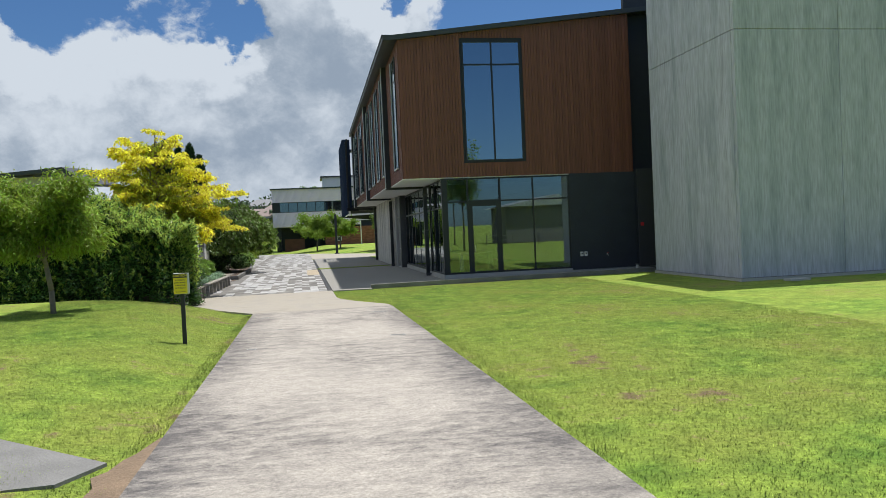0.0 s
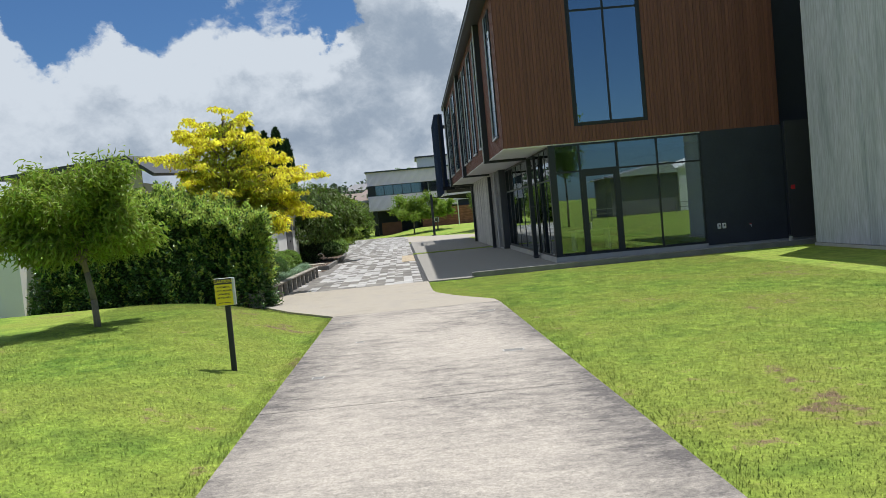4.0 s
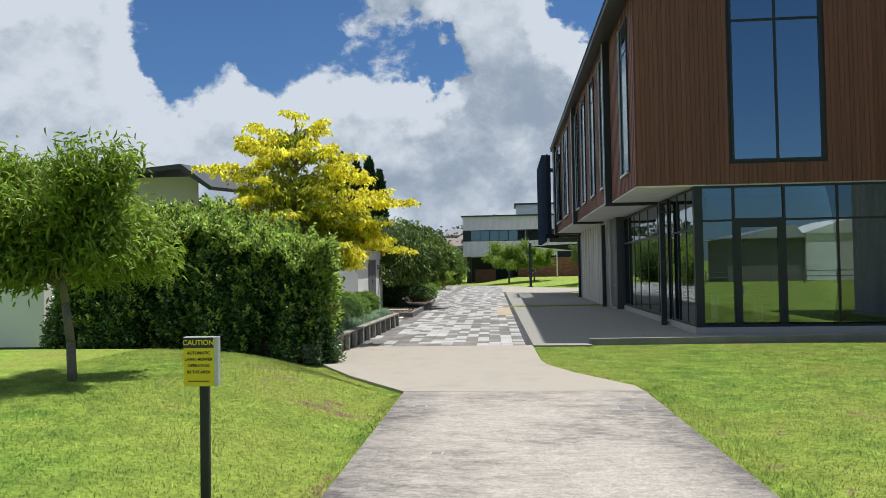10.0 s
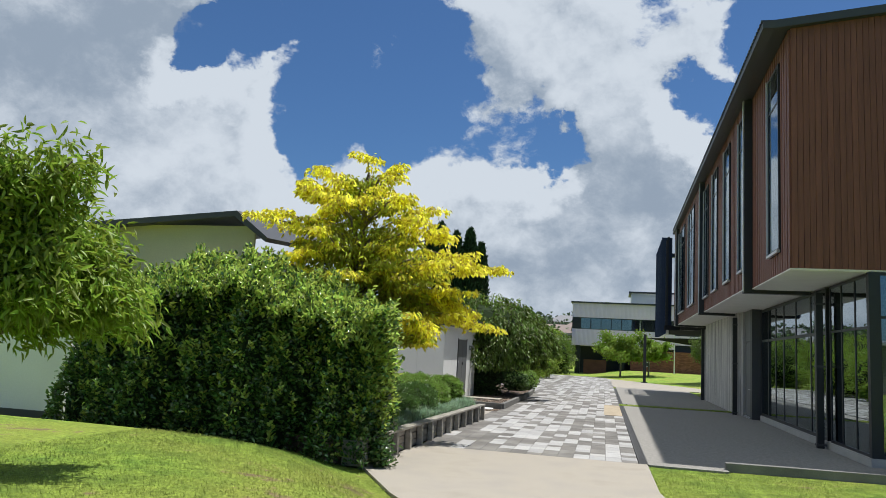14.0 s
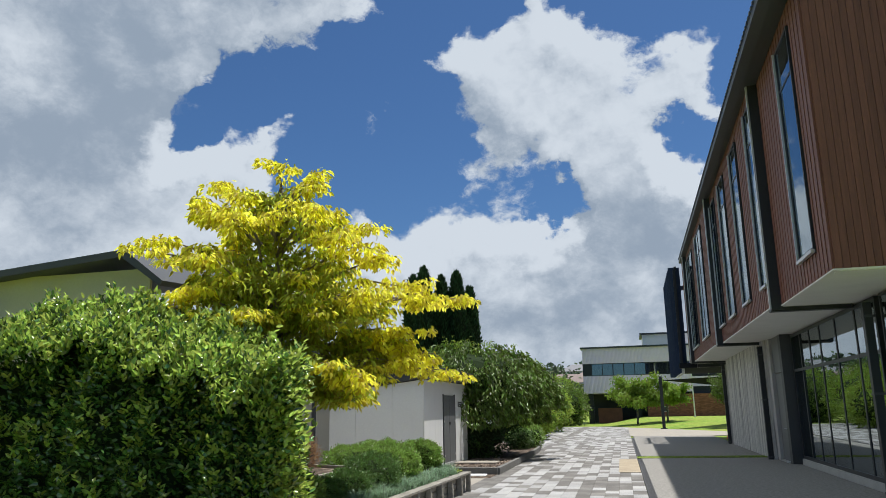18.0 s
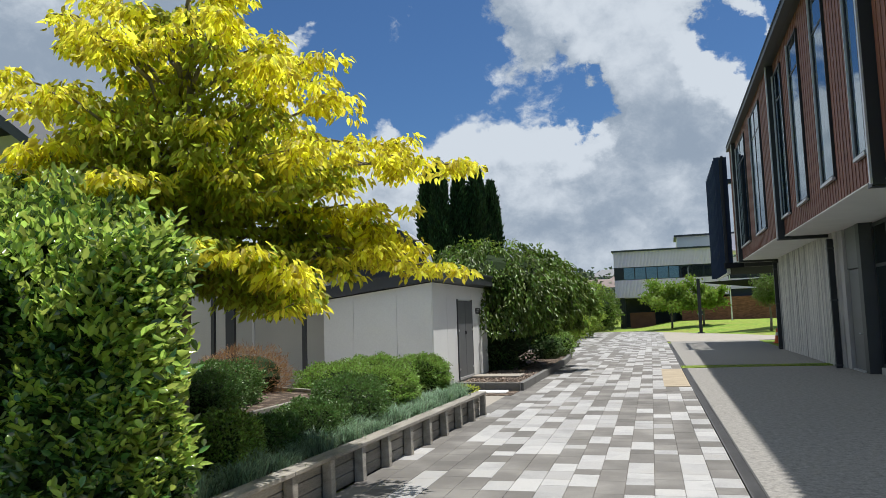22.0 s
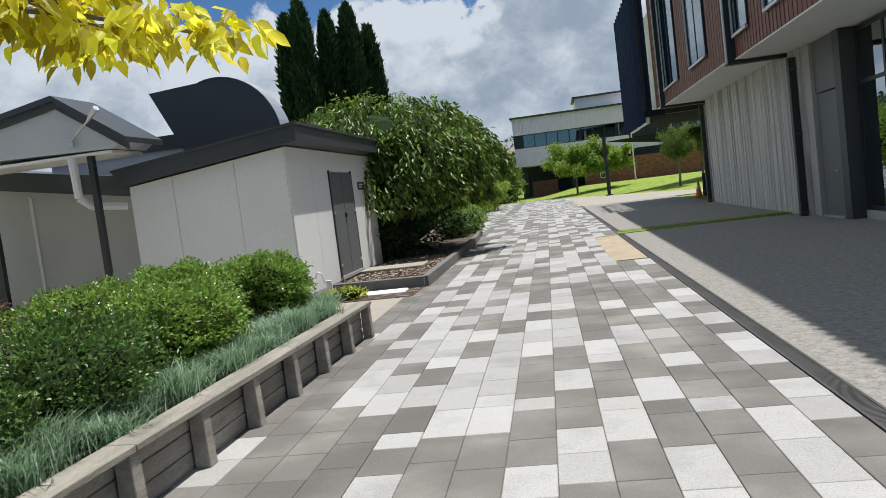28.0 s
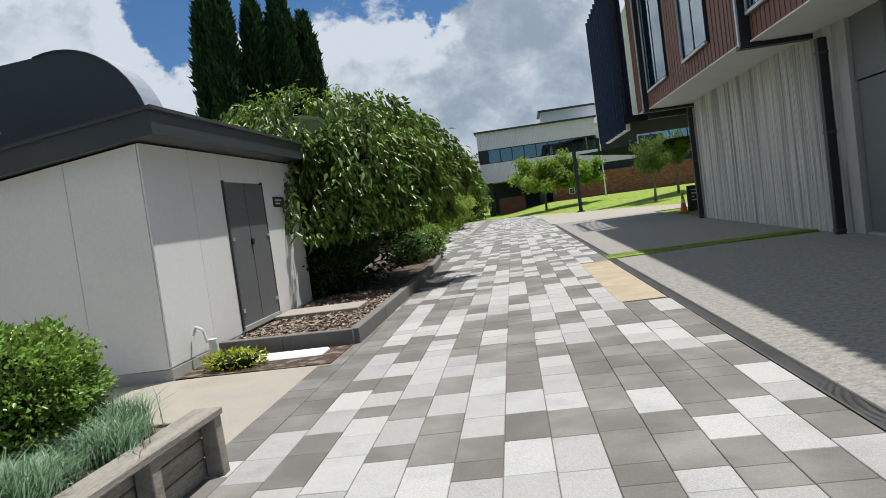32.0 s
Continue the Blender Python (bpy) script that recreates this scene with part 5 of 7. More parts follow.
def weeping_tree():
    cx, cy = -10.7, 15.4
    tree = thing("tree", (cx, cy, 0.1), "weeping tree with a dense green umbrella crown over a mulched bed", "tree")
    r = np.random.default_rng(14)
    bm_ = bmesh.new()
    limb(bm_, [(cx, cy, 0.0), (cx + 0.05, cy, 0.9), (cx - 0.05, cy, 1.8), (cx, cy, 3.2)], 0.17, 0.09, 9)
    for k in range(12):
        a_ = k * math.tau / 12
        limb(bm_, bend((cx, cy, 2.2), (cx + 2.6 * math.cos(a_), cy + 2.4 * math.sin(a_), 2.6), 0.7, 5, 0.05, r), 0.07, 0.02, 6)
    part("trunk", bm_, M_BARK, tree, "dark trunk and arching limbs", True)
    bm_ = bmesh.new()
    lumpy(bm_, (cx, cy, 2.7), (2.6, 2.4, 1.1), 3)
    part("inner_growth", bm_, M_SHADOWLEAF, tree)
    at, way = [], []
    for tress in range(120):
        # a tress: strands that leave the dome together and hang as one curtain
        a0 = r.uniform(0, math.tau)
        start = math.sqrt(r.random()) * 0.92
        rim = r.uniform(0.72, 1.04) * (1 + 0.05 * math.sin(a0 * 5 + 1))
        lift0 = r.normal(0, 0.13)
        hang = r.uniform(0.35, 1.0) * (1.7 + 0.5 * math.sin(a0 * 6))
        for k in range(6):
            run_ = np.linspace(0, 1, 62)
            swing = a0 + r.normal(0, 0.07) + 0.1 * np.sin(run_ * 4 + tress)
            reach = start + run_ * 1.2
            ring = np.minimum(reach, rim * r.uniform(0.95, 1.05))
            over = np.maximum(reach - rim, 0) / 1.2
            z_ = 4.08 + lift0 + r.normal(0, 0.04) - 1.55 * ring**2.3 - over * hang * 2.0
            p = np.stack([cx + 3.2 * ring * np.cos(swing), cy + 3.1 * ring * np.sin(swing), np.maximum(z_, 1.62 + 0.35 * np.cos(swing * 3 + 0.6))], 1) + r.normal(0, 0.05, (62, 3))
            keep_ = run_ < r.uniform(0.6, 1.0)
            at.append(p[keep_])
            w = np.stack([np.cos(swing) * 0.4, np.sin(swing) * 0.4, np.full(62, -0.6)], 1) + r.normal(0, 0.35, (62, 3))
            way.append(w[keep_])
    at, way = np.concatenate(at), np.concatenate(way)
    n = len(at)
    v_, f_ = leaf_arrays(at, way, r.uniform(0.12, 0.21, n), r.uniform(0.05, 0.08, n), 0.2, 0.25, 0.8, True)
    arrays("crown", v_, f_, M_WEEP, tree)
    # stray upright shoots on the crown
    at = []
    for k in range(26):
        a_, q = r.uniform(0, math.tau), r.uniform(0.1, 0.9)
        b0 = np.array([cx + 3 * q * math.cos(a_), cy + 2.8 * q * math.sin(a_), 4.1 - 1.6 * q**2.4])
        ln = r.uniform(0.15, 0.5)
        m = 26
        t = r.random(m)[:, None]
        at.append(b0 + t * np.array([r.uniform(-0.3, 0.3), r.uniform(-0.3, 0.3), ln]) + r.normal(0, 0.04, (m, 3)))
    at = np.concatenate(at)
    v_, f_ = leaf_arrays(at, r.normal(0, 0.6, at.shape) + (0, 0, 0.1), 0.13, 0.045)
    arrays("young_foliage", v_, f_, M_LIME, tree, "", "stuff")


def cypress(x_, y_, h_, rad, seed):
    tree = thing("tree", (x_, y_, 0), "dark green columnar cypress tree", "tree", "cypress trees")
    r = np.random.default_rng(seed)
    bm_ = bmesh.new()
    tube(bm_, (x_, y_, -0.1), (x_, y_, h_ * 0.8), 0.1, 0.02, 7)
    part("trunk", bm_, M_BARK, tree)
    bm_ = bmesh.new()
    lumpy(bm_, (x_, y_, h_ * 0.5), (rad * 0.8, rad * 0.8, h_ * 0.48), seed)
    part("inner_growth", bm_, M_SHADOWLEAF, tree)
    n = 4600
    z_ = 0.3 + (h_ - 0.3) * r.random(n) ** 0.8
    t = z_ / h_
    rr = rad * np.interp(t, [0, 0.15, 0.6, 0.85, 0.96, 1], [0.8, 1, 0.95, 0.7, 0.35, 0.03])
    ang = r.uniform(0, math.tau, n)
    rr = rr * (0.85 + 0.16 * np.sin(ang * 4 + z_ * 4 + seed) + r.normal(0, 0.07, n))
    p = np.stack([x_ + rr * np.cos(ang), y_ + rr * np.sin(ang), z_], 1)
    w = np.stack([np.cos(ang) * 0.3, np.sin(ang) * 0.3, np.full(n, 0.8)], 1) + r.normal(0, 0.22, (n, 3))
    v_, f_ = leaf_arrays(p, w, r.uniform(0.12, 0.26, n), r.uniform(0.05, 0.09, n), 0.3, -0.1)
    arrays("crown", v_, f_, M_CYP, tree)


def shrub(name, centre, radii, n, mat_, label, category, leaf=(0.035, 0.02), seed=1, boxy=0.0, upw=0.4, group=""):
    """A shrub of many small leaves round a core coloured as inner shade, standing on the soil."""
    c, rad = np.array(centre, float), np.array(radii, float)
    ob = thing(name, (c[0], c[1], c[2] - rad[2]), label, category, group)
    r = np.random.default_rng(seed)
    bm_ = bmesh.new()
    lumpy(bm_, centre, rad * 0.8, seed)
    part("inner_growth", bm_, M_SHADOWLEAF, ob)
    q = unit(r.normal(0, 1, (n, 3)))
    if boxy:
        q = q / np.max(np.abs(q), 1, keepdims=True) ** boxy
    lump = 1 + 0.13 * np.sin(q[:, :1] * 7 + seed) * np.sin(q[:, 1:2] * 6 + 2 * seed) + 0.07 * np.sin(q[:, 2:] * 13 + q[:, :1] * 9) + r.normal(0, 0.07, (n, 1))
    p = c + q * rad * lump
    keep = p[:, 2] > c[2] - rad[2] * 0.98
    p, q = p[keep], q[keep]
    n = len(p)
    v_, f_ = leaf_arrays(p, q * 0.7 + r.normal(0, 0.5, (n, 3)) + (0, 0, upw), r.uniform(0.7, 1.3, n) * leaf[0], r.uniform(0.8, 1.2, n) * leaf[1])
    arrays("foliage", v_, f_, mat_, ob)
    return ob


def tuft(name, x_, y_, z_, n, height, spread_, mat_, label, category, seed, group=""):
    """A clump of arching narrow blades."""
    ob = thing(name, (x_, y_, z_), label, category, group)
    r = np.random.default_rng(seed)
    ang = r.uniform(0, math.tau, n)
    b0 = np.stack([x_ + r.normal(0, spread_ * 0.25, n), y_ + r.normal(0, spread_ * 0.25, n), np.full(n, z_)], 1)
    lean = np.stack([np.cos(ang), np.sin(ang), np.zeros(n)], 1) * r.uniform(0.1, 1, (n, 1)) * spread_
    h_ = height * r.uniform(0.6, 1.1, (n, 1))
    mid = b0 + lean * 0.45 + (0, 0, 1) * h_ * 0.75
    tip = b0 + lean * 1.1 + (0, 0, 1) * h_
    side = np.stack([-np.sin(ang), np.cos(ang), np.zeros(n)], 1) * 0.0032
    v_ = np.stack([b0 - side, b0 + side, mid - side, mid + side, tip], 1).reshape(-1, 3)
    k = np.arange(n)[:, None] * 5
    f_ = np.concatenate([k + (0, 1, 3), k + (0, 3, 2), k + (2, 3, 4)], 1).reshape(-1, 3)
    arrays("foliage", v_, f_, mat_, ob)
    return ob


golden_tree()
hedge()
peach_tree()
weeping_tree()
for k, (x_, y_, h_, rad) in enumerate(((-13.75, 18.3, 7.5, 0.46), (-13.15, 17.9, 7.75, 0.48), (-12.5, 18.4, 7.4, 0.45), (-11.9, 18.7, 7.6, 0.5), (-11.45, 19.3, 7.0, 0.45))):
    cypress(x_, y_, h_, rad, 40 + k)

# ---------------- planter and garden ----------------
def planter_x(y_):
    return -8.6 + 0.016 * (y_ + 5.0)


wall_p = thing("retaining_wall", (-8.5, -0.4, 0), "low weathered timber retaining wall with posts and a capping", "retaining wall")
L0, L1 = -5.05, 4.3
n_bay = 12
step = (L1 - L0) / n_bay
for k in range(n_bay):
    a, b = L0 + k * step, L0 + (k + 1) * step
    for j in range(3):
        bm = bmesh.new()
        box(bm, planter_x(a) - 0.05, planter_x(a), a, b - 0.004, 0.005 + j * 0.127, 0.126 + j * 0.127)
        bevel(bm, 0.006)
        part("plank", bm, M_TIMBER, wall_p)
for k in range(n_bay + 1):
    a = L0 + k * step
    bm = bmesh.new()
    v = box(bm, planter_x(a) + 0.002, planter_x(a) + 0.1, a - 0.05, a + 0.05, -0.05, 0.385)
    for p in v[:4]:
        p.co.x += 0.012 if p.co.x > planter_x(a) + 0.05 else 0
    bevel(bm, 0.006)
    part("post", bm, M_TIMBER, wall_p)
for k in range(4):
    a, b = L0 - 0.05 + k * (L1 - L0 + 0.1) / 4, L0 - 0.05 + (k + 1) * (L1 - L0 + 0.1) / 4
    bm = bmesh.new()
    v = box(bm, -0.07, 0.12, a, b - 0.005, 0.386, 0.43)
    for p in v:
        p.co.x += planter_x(p.co.y)
    bevel(bm, 0.006)
    part("capping", bm, M_TIMBER, wall_p)
for j in range(2):
    boxpart("end_plank", (-10.3, planter_x(L1) - 0.052, L1 - 0.05, L1, 0.005 + j * 0.19, 0.19 + j * 0.19), M_TIMBER, wall_p, r=0.006)
    boxpart("end_plank", (-8.9, planter_x(L0) - 0.052, L0, L0 + 0.05, 0.005 + j * 0.19, 0.19 + j * 0.19), M_TIMBER, wall_p, r=0.006)
bm = bmesh.new()
prism(bm, [(-12.05, -4.6), (-8.66, -4.99), (-8.5, 4.24), (-10.3, 4.24), (-12.9, 4.6)], -0.1, 0.36)
structure("garden_bed", bm, M_SOIL, "dark mulched garden bed behind the retaining wall", "garden bed")
for k in range(24):
    y_ = -4.6 + k * 0.375
    tuft("grass_tuft", planter_x(y_) - 0.24 - 0.12 * (k % 2), y_, 0.36, 420, 0.17 + 0.05 * (k % 3), 0.3, M_FESCUE, "blue-green fescue tuft along the wall capping", "grass", 100 + k, "fescue tufts")
for k in range(9):
    y_ = -0.8 + k * 0.55
    tuft("grass_tuft", -8.95 - 0.1 * (k % 2), y_, 0.36, 340, 0.2, 0.3, M_FESCUE, "blue-green fescue tuft along the wall capping", "grass", 140 + k, "fescue tufts")
for k, (c, rad, n, mt, lab) in enumerate((
        ((-9.4, 3.85, 0.72), (0.46, 0.4, 0.36), 5000, M_BOX, "rounded clipped bright green box shrub"),
        ((-10.0, 3.1, 0.74), (0.5, 0.5, 0.38), 4600, M_BOX, "rounded clipped bright green box shrub"),
        ((-9.3, 1.75, 0.68), (0.44, 0.6, 0.34), 5600, M_BOX, "rounded clipped bright green box shrub"),
        ((-10.2, 1.95, 0.7), (0.5, 0.6, 0.38), 4400, M_BOX, "rounded clipped bright green box shrub"),
        ((-9.25, 0.3, 0.64), (0.42, 0.6, 0.36), 3000, M_DUSK, "dark green low shrub in the bed"),
        ((-9.25, -0.8, 0.56), (0.34, 0.45, 0.27), 2800, M_DUSK, "dark green low shrub in the bed"),
        ((-9.25, -1.8, 0.53), (0.3, 0.4, 0.24), 2600, M_DUSK, "dark green low shrub in the bed"),
        ((-9.2, -2.7, 0.58), (0.26, 0.32, 0.34), 2600, M_BOX, "leafy green shrub at the hedge's foot"),
        ((-10.95, -0.3, 0.98), (0.62, 0.5, 0.28), 2400, M_DUSK, "dark green low shrub in the bed"),
        ((-10.4, -1.4, 0.95), (0.45, 0.45, 0.24), 1800, M_DUSK, "dark green low shrub in the bed"))):
    shrub("shrub", c, rad, int(n * 3.2), mt, lab, "shrub", (0.036, 0.025), 60 + k, 0.45)
shrub("rust_shrub", (-11.4, 1.25, 0.98), (0.68, 0.62, 0.4), 5200, M_RUST, "rounded mound of fine rust-brown twigs in the raised bed", "shrub", (0.09, 0.008), 77, 0.0, 0.5)
bm = bmesh.new()
prism(bm, [(-12.15, -4.0), (-9.77, -4.0), (-9.77, 0.9), (-12.15, 2.1)], 0.3, 0.74)
structure("raised_bed", bm, M_SOIL, "raised mulched bed round the golden tree", "garden bed")
edge2 = thing("bed_edging", (-9.73, -1.5, 0.36), "grey timber edging of the raised bed", "edging")
for j in range(2):
    boxpart("plank", (-9.766, -9.71, -4.0, -1.4, 0.362 + j * 0.215, 0.572 + j * 0.215), M_TIMBER, edge2, r=0.006)
    boxpart("plank", (-9.766, -9.71, -1.395, 0.9, 0.362 + j * 0.215, 0.572 + j * 0.215), M_TIMBER, edge2, r=0.006)
bm = bmesh.new()
m_ = Matrix.Translation((-9.74, 0.92, 0)) @ Matrix.Rotation(radians(154), 4, "Z")
box(bm, 0.0, 2.6, -0.03, 0.03, 0.362, 0.79, m_)
part("end_board", bm, M_TIMBER, edge2)

# ---------------- shed ----------------
M_CANOPY = material("pale_grey_fascia", (0.5, 0.51, 0.53), 0.6, 0.06)
shed = thing("shed", (-11.7, 10, 0), "white panelled shed with a dark sloping roof and grey double doors", "shed")
SX, SY, SL, SB = -10.33, 7.55, -13.08, 13.0
M_STRIP = material("white_cover_strip", (0.6, 0.6, 0.58), 0.7, 0.05)


def shed_top(x_):
    return 2.62 + (x_ - SX) * 0.115


bm = bmesh.new()
box(bm, SL, SX, SY + 0.02, SB, 0.12, 2.3)
v = box(bm, SL, SX, SY + 0.02, SB, 2.3, 2.62)
for p in v[4:]:
    p.co.z = shed_top(p.co.x)
part("body", bm, M_WHITE, shed)
xs = (SL, -12.3, -11.2, SX)
for a, b in zip(xs, xs[1:]):
    bm = bmesh.new()
    v = box(bm, a + 0.004, b - 0.004, SY - 0.004, SY + 0.018, 0.14, 2.5)
    for p in v[4:]:
        p.co.z = shed_top(p.co.x) - 0.004
    part("wall_panel", bm, M_WHITE, shed)
D0, D1 = 9.66, 11.12
for a, b, za, zb in ((SY, 8.72, 0.16, 2.62), (8.72, D0, 0.16, 2.62), (D0, D1, 2.24, 2.62), (D1, SB, 0.16, 2.62)):
    boxpart("wall_panel", (SX + 0.001, SX + 0.022, a + 0.004, b - 0.004, za, zb), M_WHITE, shed)
boxpart("base_strip", (SL, SX + 0.03, SY - 0.012, SB, -0.1, 0.135), M_PLINTH, shed, "grey concrete footing")
bm = bmesh.new()
v = box(bm, SL - 0.18, SX + 0.28, SY - 0.14, SB + 0.25, 2.64, 2.9)
for p in v:
    p.co.z += (p.co.x - SX) * 0.115
part("roof", bm, M_ROOFDK, shed, "dark steel roof with a deep fascia")
bm = bmesh.new()
v = box(bm, SL - 0.2, SX + 0.31, SY - 0.17, SB + 0.28, 2.9, 2.94)
for p in v:
    p.co.z += (p.co.x - SX) * 0.115
part("roof_edge", bm, M_CHAR, shed)
for a, b in ((D0, (D0 + D1) / 2 - 0.004), ((D0 + D1) / 2 + 0.004, D1)):
    leaf = boxpart("door", (SX + 0.002, SX + 0.045, a + 0.006, b - 0.006, 0.24, 2.22), M_SHEDDOOR, shed, "grey painted door leaf")
    hinge_y = a + 0.01 if a == D0 else b - 0.09
    for z_ in (0.42, 1.42):
        boxpart("hinge", (SX + 0.046, SX + 0.058, hinge_y, hinge_y + 0.08, z_, z_ + 0.05), M_ALU, leaf, "steel hinge")
boxpart("hasp", (SX + 0.046, SX + 0.075, (D0 + D1) / 2 - 0.04, (D0 + D1) / 2 + 0.04, 1.34, 1.42), M_DARK, shed, "black hasp and padlock")
boxpart("door_frame", (SX + 0.0, SX + 0.05, D0 - 0.03, D0 + 0.004, 0.2, 2.26), M_CHAR, shed)
boxpart("door_frame", (SX + 0.0, SX + 0.05, D1 - 0.004, D1 + 0.03, 0.2, 2.26), M_CHAR, shed)
boxpart("sill", (SX + 0.0, SX + 0.07, D0 - 0.03, D1 + 0.03, 0.17, 0.235), M_PLINTH, shed)
M_SIGNDK = material("black_sign_plate", (0.03, 0.03, 0.033), 0.4, 0.05)
ds = boxpart("door_sign", (SX + 0.023, SX + 0.035, 11.62, 12.14, 1.87, 2.04), M_SIGNDK, shed, "small black sign with two short lines")
boxpart("sign_line", (SX + 0.035, SX + 0.038, 11.7, 12.0, 1.97, 1.995), M_PAPER, ds)
boxpart("sign_line", (SX + 0.035, SX + 0.038, 11.7, 11.92, 1.915, 1.94), M_PAPER, ds)
cowl = thing("roof_vent", (-12.0, 8.6, 2.7), "large dark curved steel vent hood on the shed roof", "vent hood")
bm = bmesh.new()
prof = [(-12.62, 2.62), (-13.3, 4.05)]
for k in range(15):
    a_ = radians(105 - k * 105 / 14)
    prof.append((-12.0 + 1.15 * math.cos(a_), 2.95 + 1.2 * math.sin(a_)))
prof.append((-10.85, 2.66))
y0, y1 = 9.0, 9.5
lo = [bm.verts.new((x_, y0, z_)) for x_, z_ in prof]
hi = [bm.verts.new((x_, y1, z_)) for x_, z_ in prof]
for i in range(len(prof)):
    j = (i + 1) % len(prof)
    bm.faces.new((lo[i], lo[j], hi[j], hi[i]))
bm.faces.new(lo)
bm.faces.new(hi[::-1])
bmesh.ops.recalc_face_normals(bm, faces=bm.faces[:])
part("hood", bm, M_ROOFDK, cowl)
for y_ in (y0 - 0.007, y1 + 0.007):
    bm = bmesh.new()
    for (xa, za), (xb, zb) in zip(prof[2:-1], prof[3:]):
        tube(bm, (xa, y_, za), (xb, y_, zb), 0.012, sides=5)
    part("seam", bm, M_CHAR, cowl)
bm = bmesh.new()
ring = prof[2:]
a_ = [bm.verts.new((x_, y0 - 0.004, z_)) for x_, z_ in ring]
b_ = [bm.verts.new((x_, y1 + 0.004, z_)) for x_, z_ in ring]
c_ = [bm.verts.new((-12.0 + (x_ + 12.0) * 1.012, y1 + 0.004, 2.95 + (z_ - 2.95) * 1.012)) for x_, z_ in ring]
d_ = [bm.verts.new((-12.0 + (x_ + 12.0) * 1.012, y0 - 0.004, 2.95 + (z_ - 2.95) * 1.012)) for x_, z_ in ring]
for k in range(len(ring) - 1):
    bm.faces.new((d_[k], c_[k], c_[k + 1], d_[k + 1]))
    bm.faces.new((a_[k], d_[k], d_[k + 1], a_[k + 1]))
    bm.faces.new((b_[k + 1], c_[k + 1], c_[k], b_[k]))
part("curved_sheet", bm, M_ALU, cowl, "pale steel sheet over the curve")
base = thing("plant_box", (-14, 10, 2.4), "flat dark topped plant box behind the vent hood", "plant box")
boxpart("side", (-15.9, -12.7, 9.55, 10.5, 2.3, 3.05), M_CANOPY, base)
boxpart("lid", (-16.1, -12.6, 9.5, 10.6, 3.05, 3.32), M_ROOFDK, base)
spout = thing("drain_pipe", (-10.05, 8.1, 0), "white plastic stand pipe beside the shed", "pipe")
bm = bmesh.new()
tube(bm, (-10.05, 8.1, -0.02), (-10.05, 8.1, 0.34), 0.055, sides=12)
part("pipe", bm, M_PAPER, spout)
bm = bmesh.new()
limb(bm, [(-10.12, 8.1, 0.3), (-10.16, 8.1, 0.46), (-10.24, 8.1, 0.5), (-10.28, 8.1, 0.4)], 0.016, 0.016, 7)
part("elbow", bm, M_PAPER, spout)

# mulched bed with a low block edge, pad, shrubs
bed = thing("bed_wall", (-8.6, 12, 0), "low dark concrete block edging of a mulched bed", "edging")
run = [((-10.28, 8.75), (-9.4, 8.66)), ((-9.4, 8.66), (-8.5, 8.58))]
pts = [(-8.5, 8.58), (-8.52, 10.4), (-8.55, 12.2), (-8.58, 14), (-8.62, 15.8), (-8.66, 17.6), (-8.75, 19.4), (-8.9, 21.2), (-9.1, 23), (-9.4, 24.8)]
run += list(zip(pts, pts[1:]))
for (xa, ya), (xb, yb) in run:
    d = Vector((xb - xa, yb - ya, 0))
    m_ = Matrix.Translation((xa, ya, 0)) @ Matrix.Rotation(math.atan2(d.y, d.x), 4, "Z")
    bm = bmesh.new()
    box(bm, 0.004, d.length - 0.004, -0.06, 0.06, -0.05, 0.2, m_)
    bevel(bm, 0.008)
    part("block", bm, M_PLINTH_D, bed)
bm = bmesh.new()
prism(bm, [(-14.5, 13.1), (-10.26, 13.1), (-10.26, 8.8), (-8.6, 8.66), (-8.66, 16), (-8.85, 20), (-9.4, 24.8), (-16, 26)], -0.1, 0.13)
structure("mulch_bed", bm, M_SOIL, "bark mulch bed under the weeping tree", "garden bed")
r9 = np.random.default_rng(21)
n = 4200
p = np.stack([r9.uniform(-10.2, -8.65, n), r9.uniform(8.8, 13.5, n), np.full(n, 0.135)], 1)
v_, f_ = leaf_arrays(p, r9.normal(0, 1, (n, 3)) * (1, 1, 0.15), r9.uniform(0.04, 0.1, n), r9.uniform(0.02, 0.045, n), 0.1, 0.0)
M_CHIP = material("bark_chips", (0.3, 0.235, 0.185), 0.9, 0.1, 3, 30, 0, island=0.6)
arrays("bark_chips", v_, f_, M_CHIP, None, "scattered brown bark chips on the bed", "stuff")
pad = thing("concrete_pad", (-9.6, 10.9, 0.13), "pale concrete step slab before the shed doors", "slab")
boxpart("slab", (-10.25, -8.95, 10.75, 11.5, 0.1, 0.19), M_APRON, pad, r=0.01)
side_path = [(-16, 4.75), (-10.4, 4.4), (-8.42, 4.36), (-8.5, 7.5), (-9.9, 7.55), (-13.1, 7.4), (-16, 7.4)]
bm = bmesh.new()
prism(bm, side_path, -0.1, 0.009)
structure("side_path", bm, M_APRON, "pale concrete path between planter and shed", "footpath")
bm = bmesh.new()
prism(bm, [(-10.3, 7.56), (-8.52, 7.5), (-8.52, 8.5), (-10.3, 8.66)], -0.1, 0.02)
structure("gravel_bed", bm, M_SOIL, "narrow bed of bark beside the shed", "garden bed")
stone = thing("stone_slab", (-9.3, 8.05, 0), "flat pale stone in the narrow bed", "stone")
boxpart("slab", (-9.9, -8.75, 7.95, 8.35, 0.0, 0.055), M_WHITE, stone, r=0.02)
shrub("shrub", (-9.72, 7.85, 0.1), (0.34, 0.2, 0.1), 380, M_GOLDGREEN, "small yellow-green weedy shrub by the shed's corner", "shrub", (0.06, 0.03), 91)
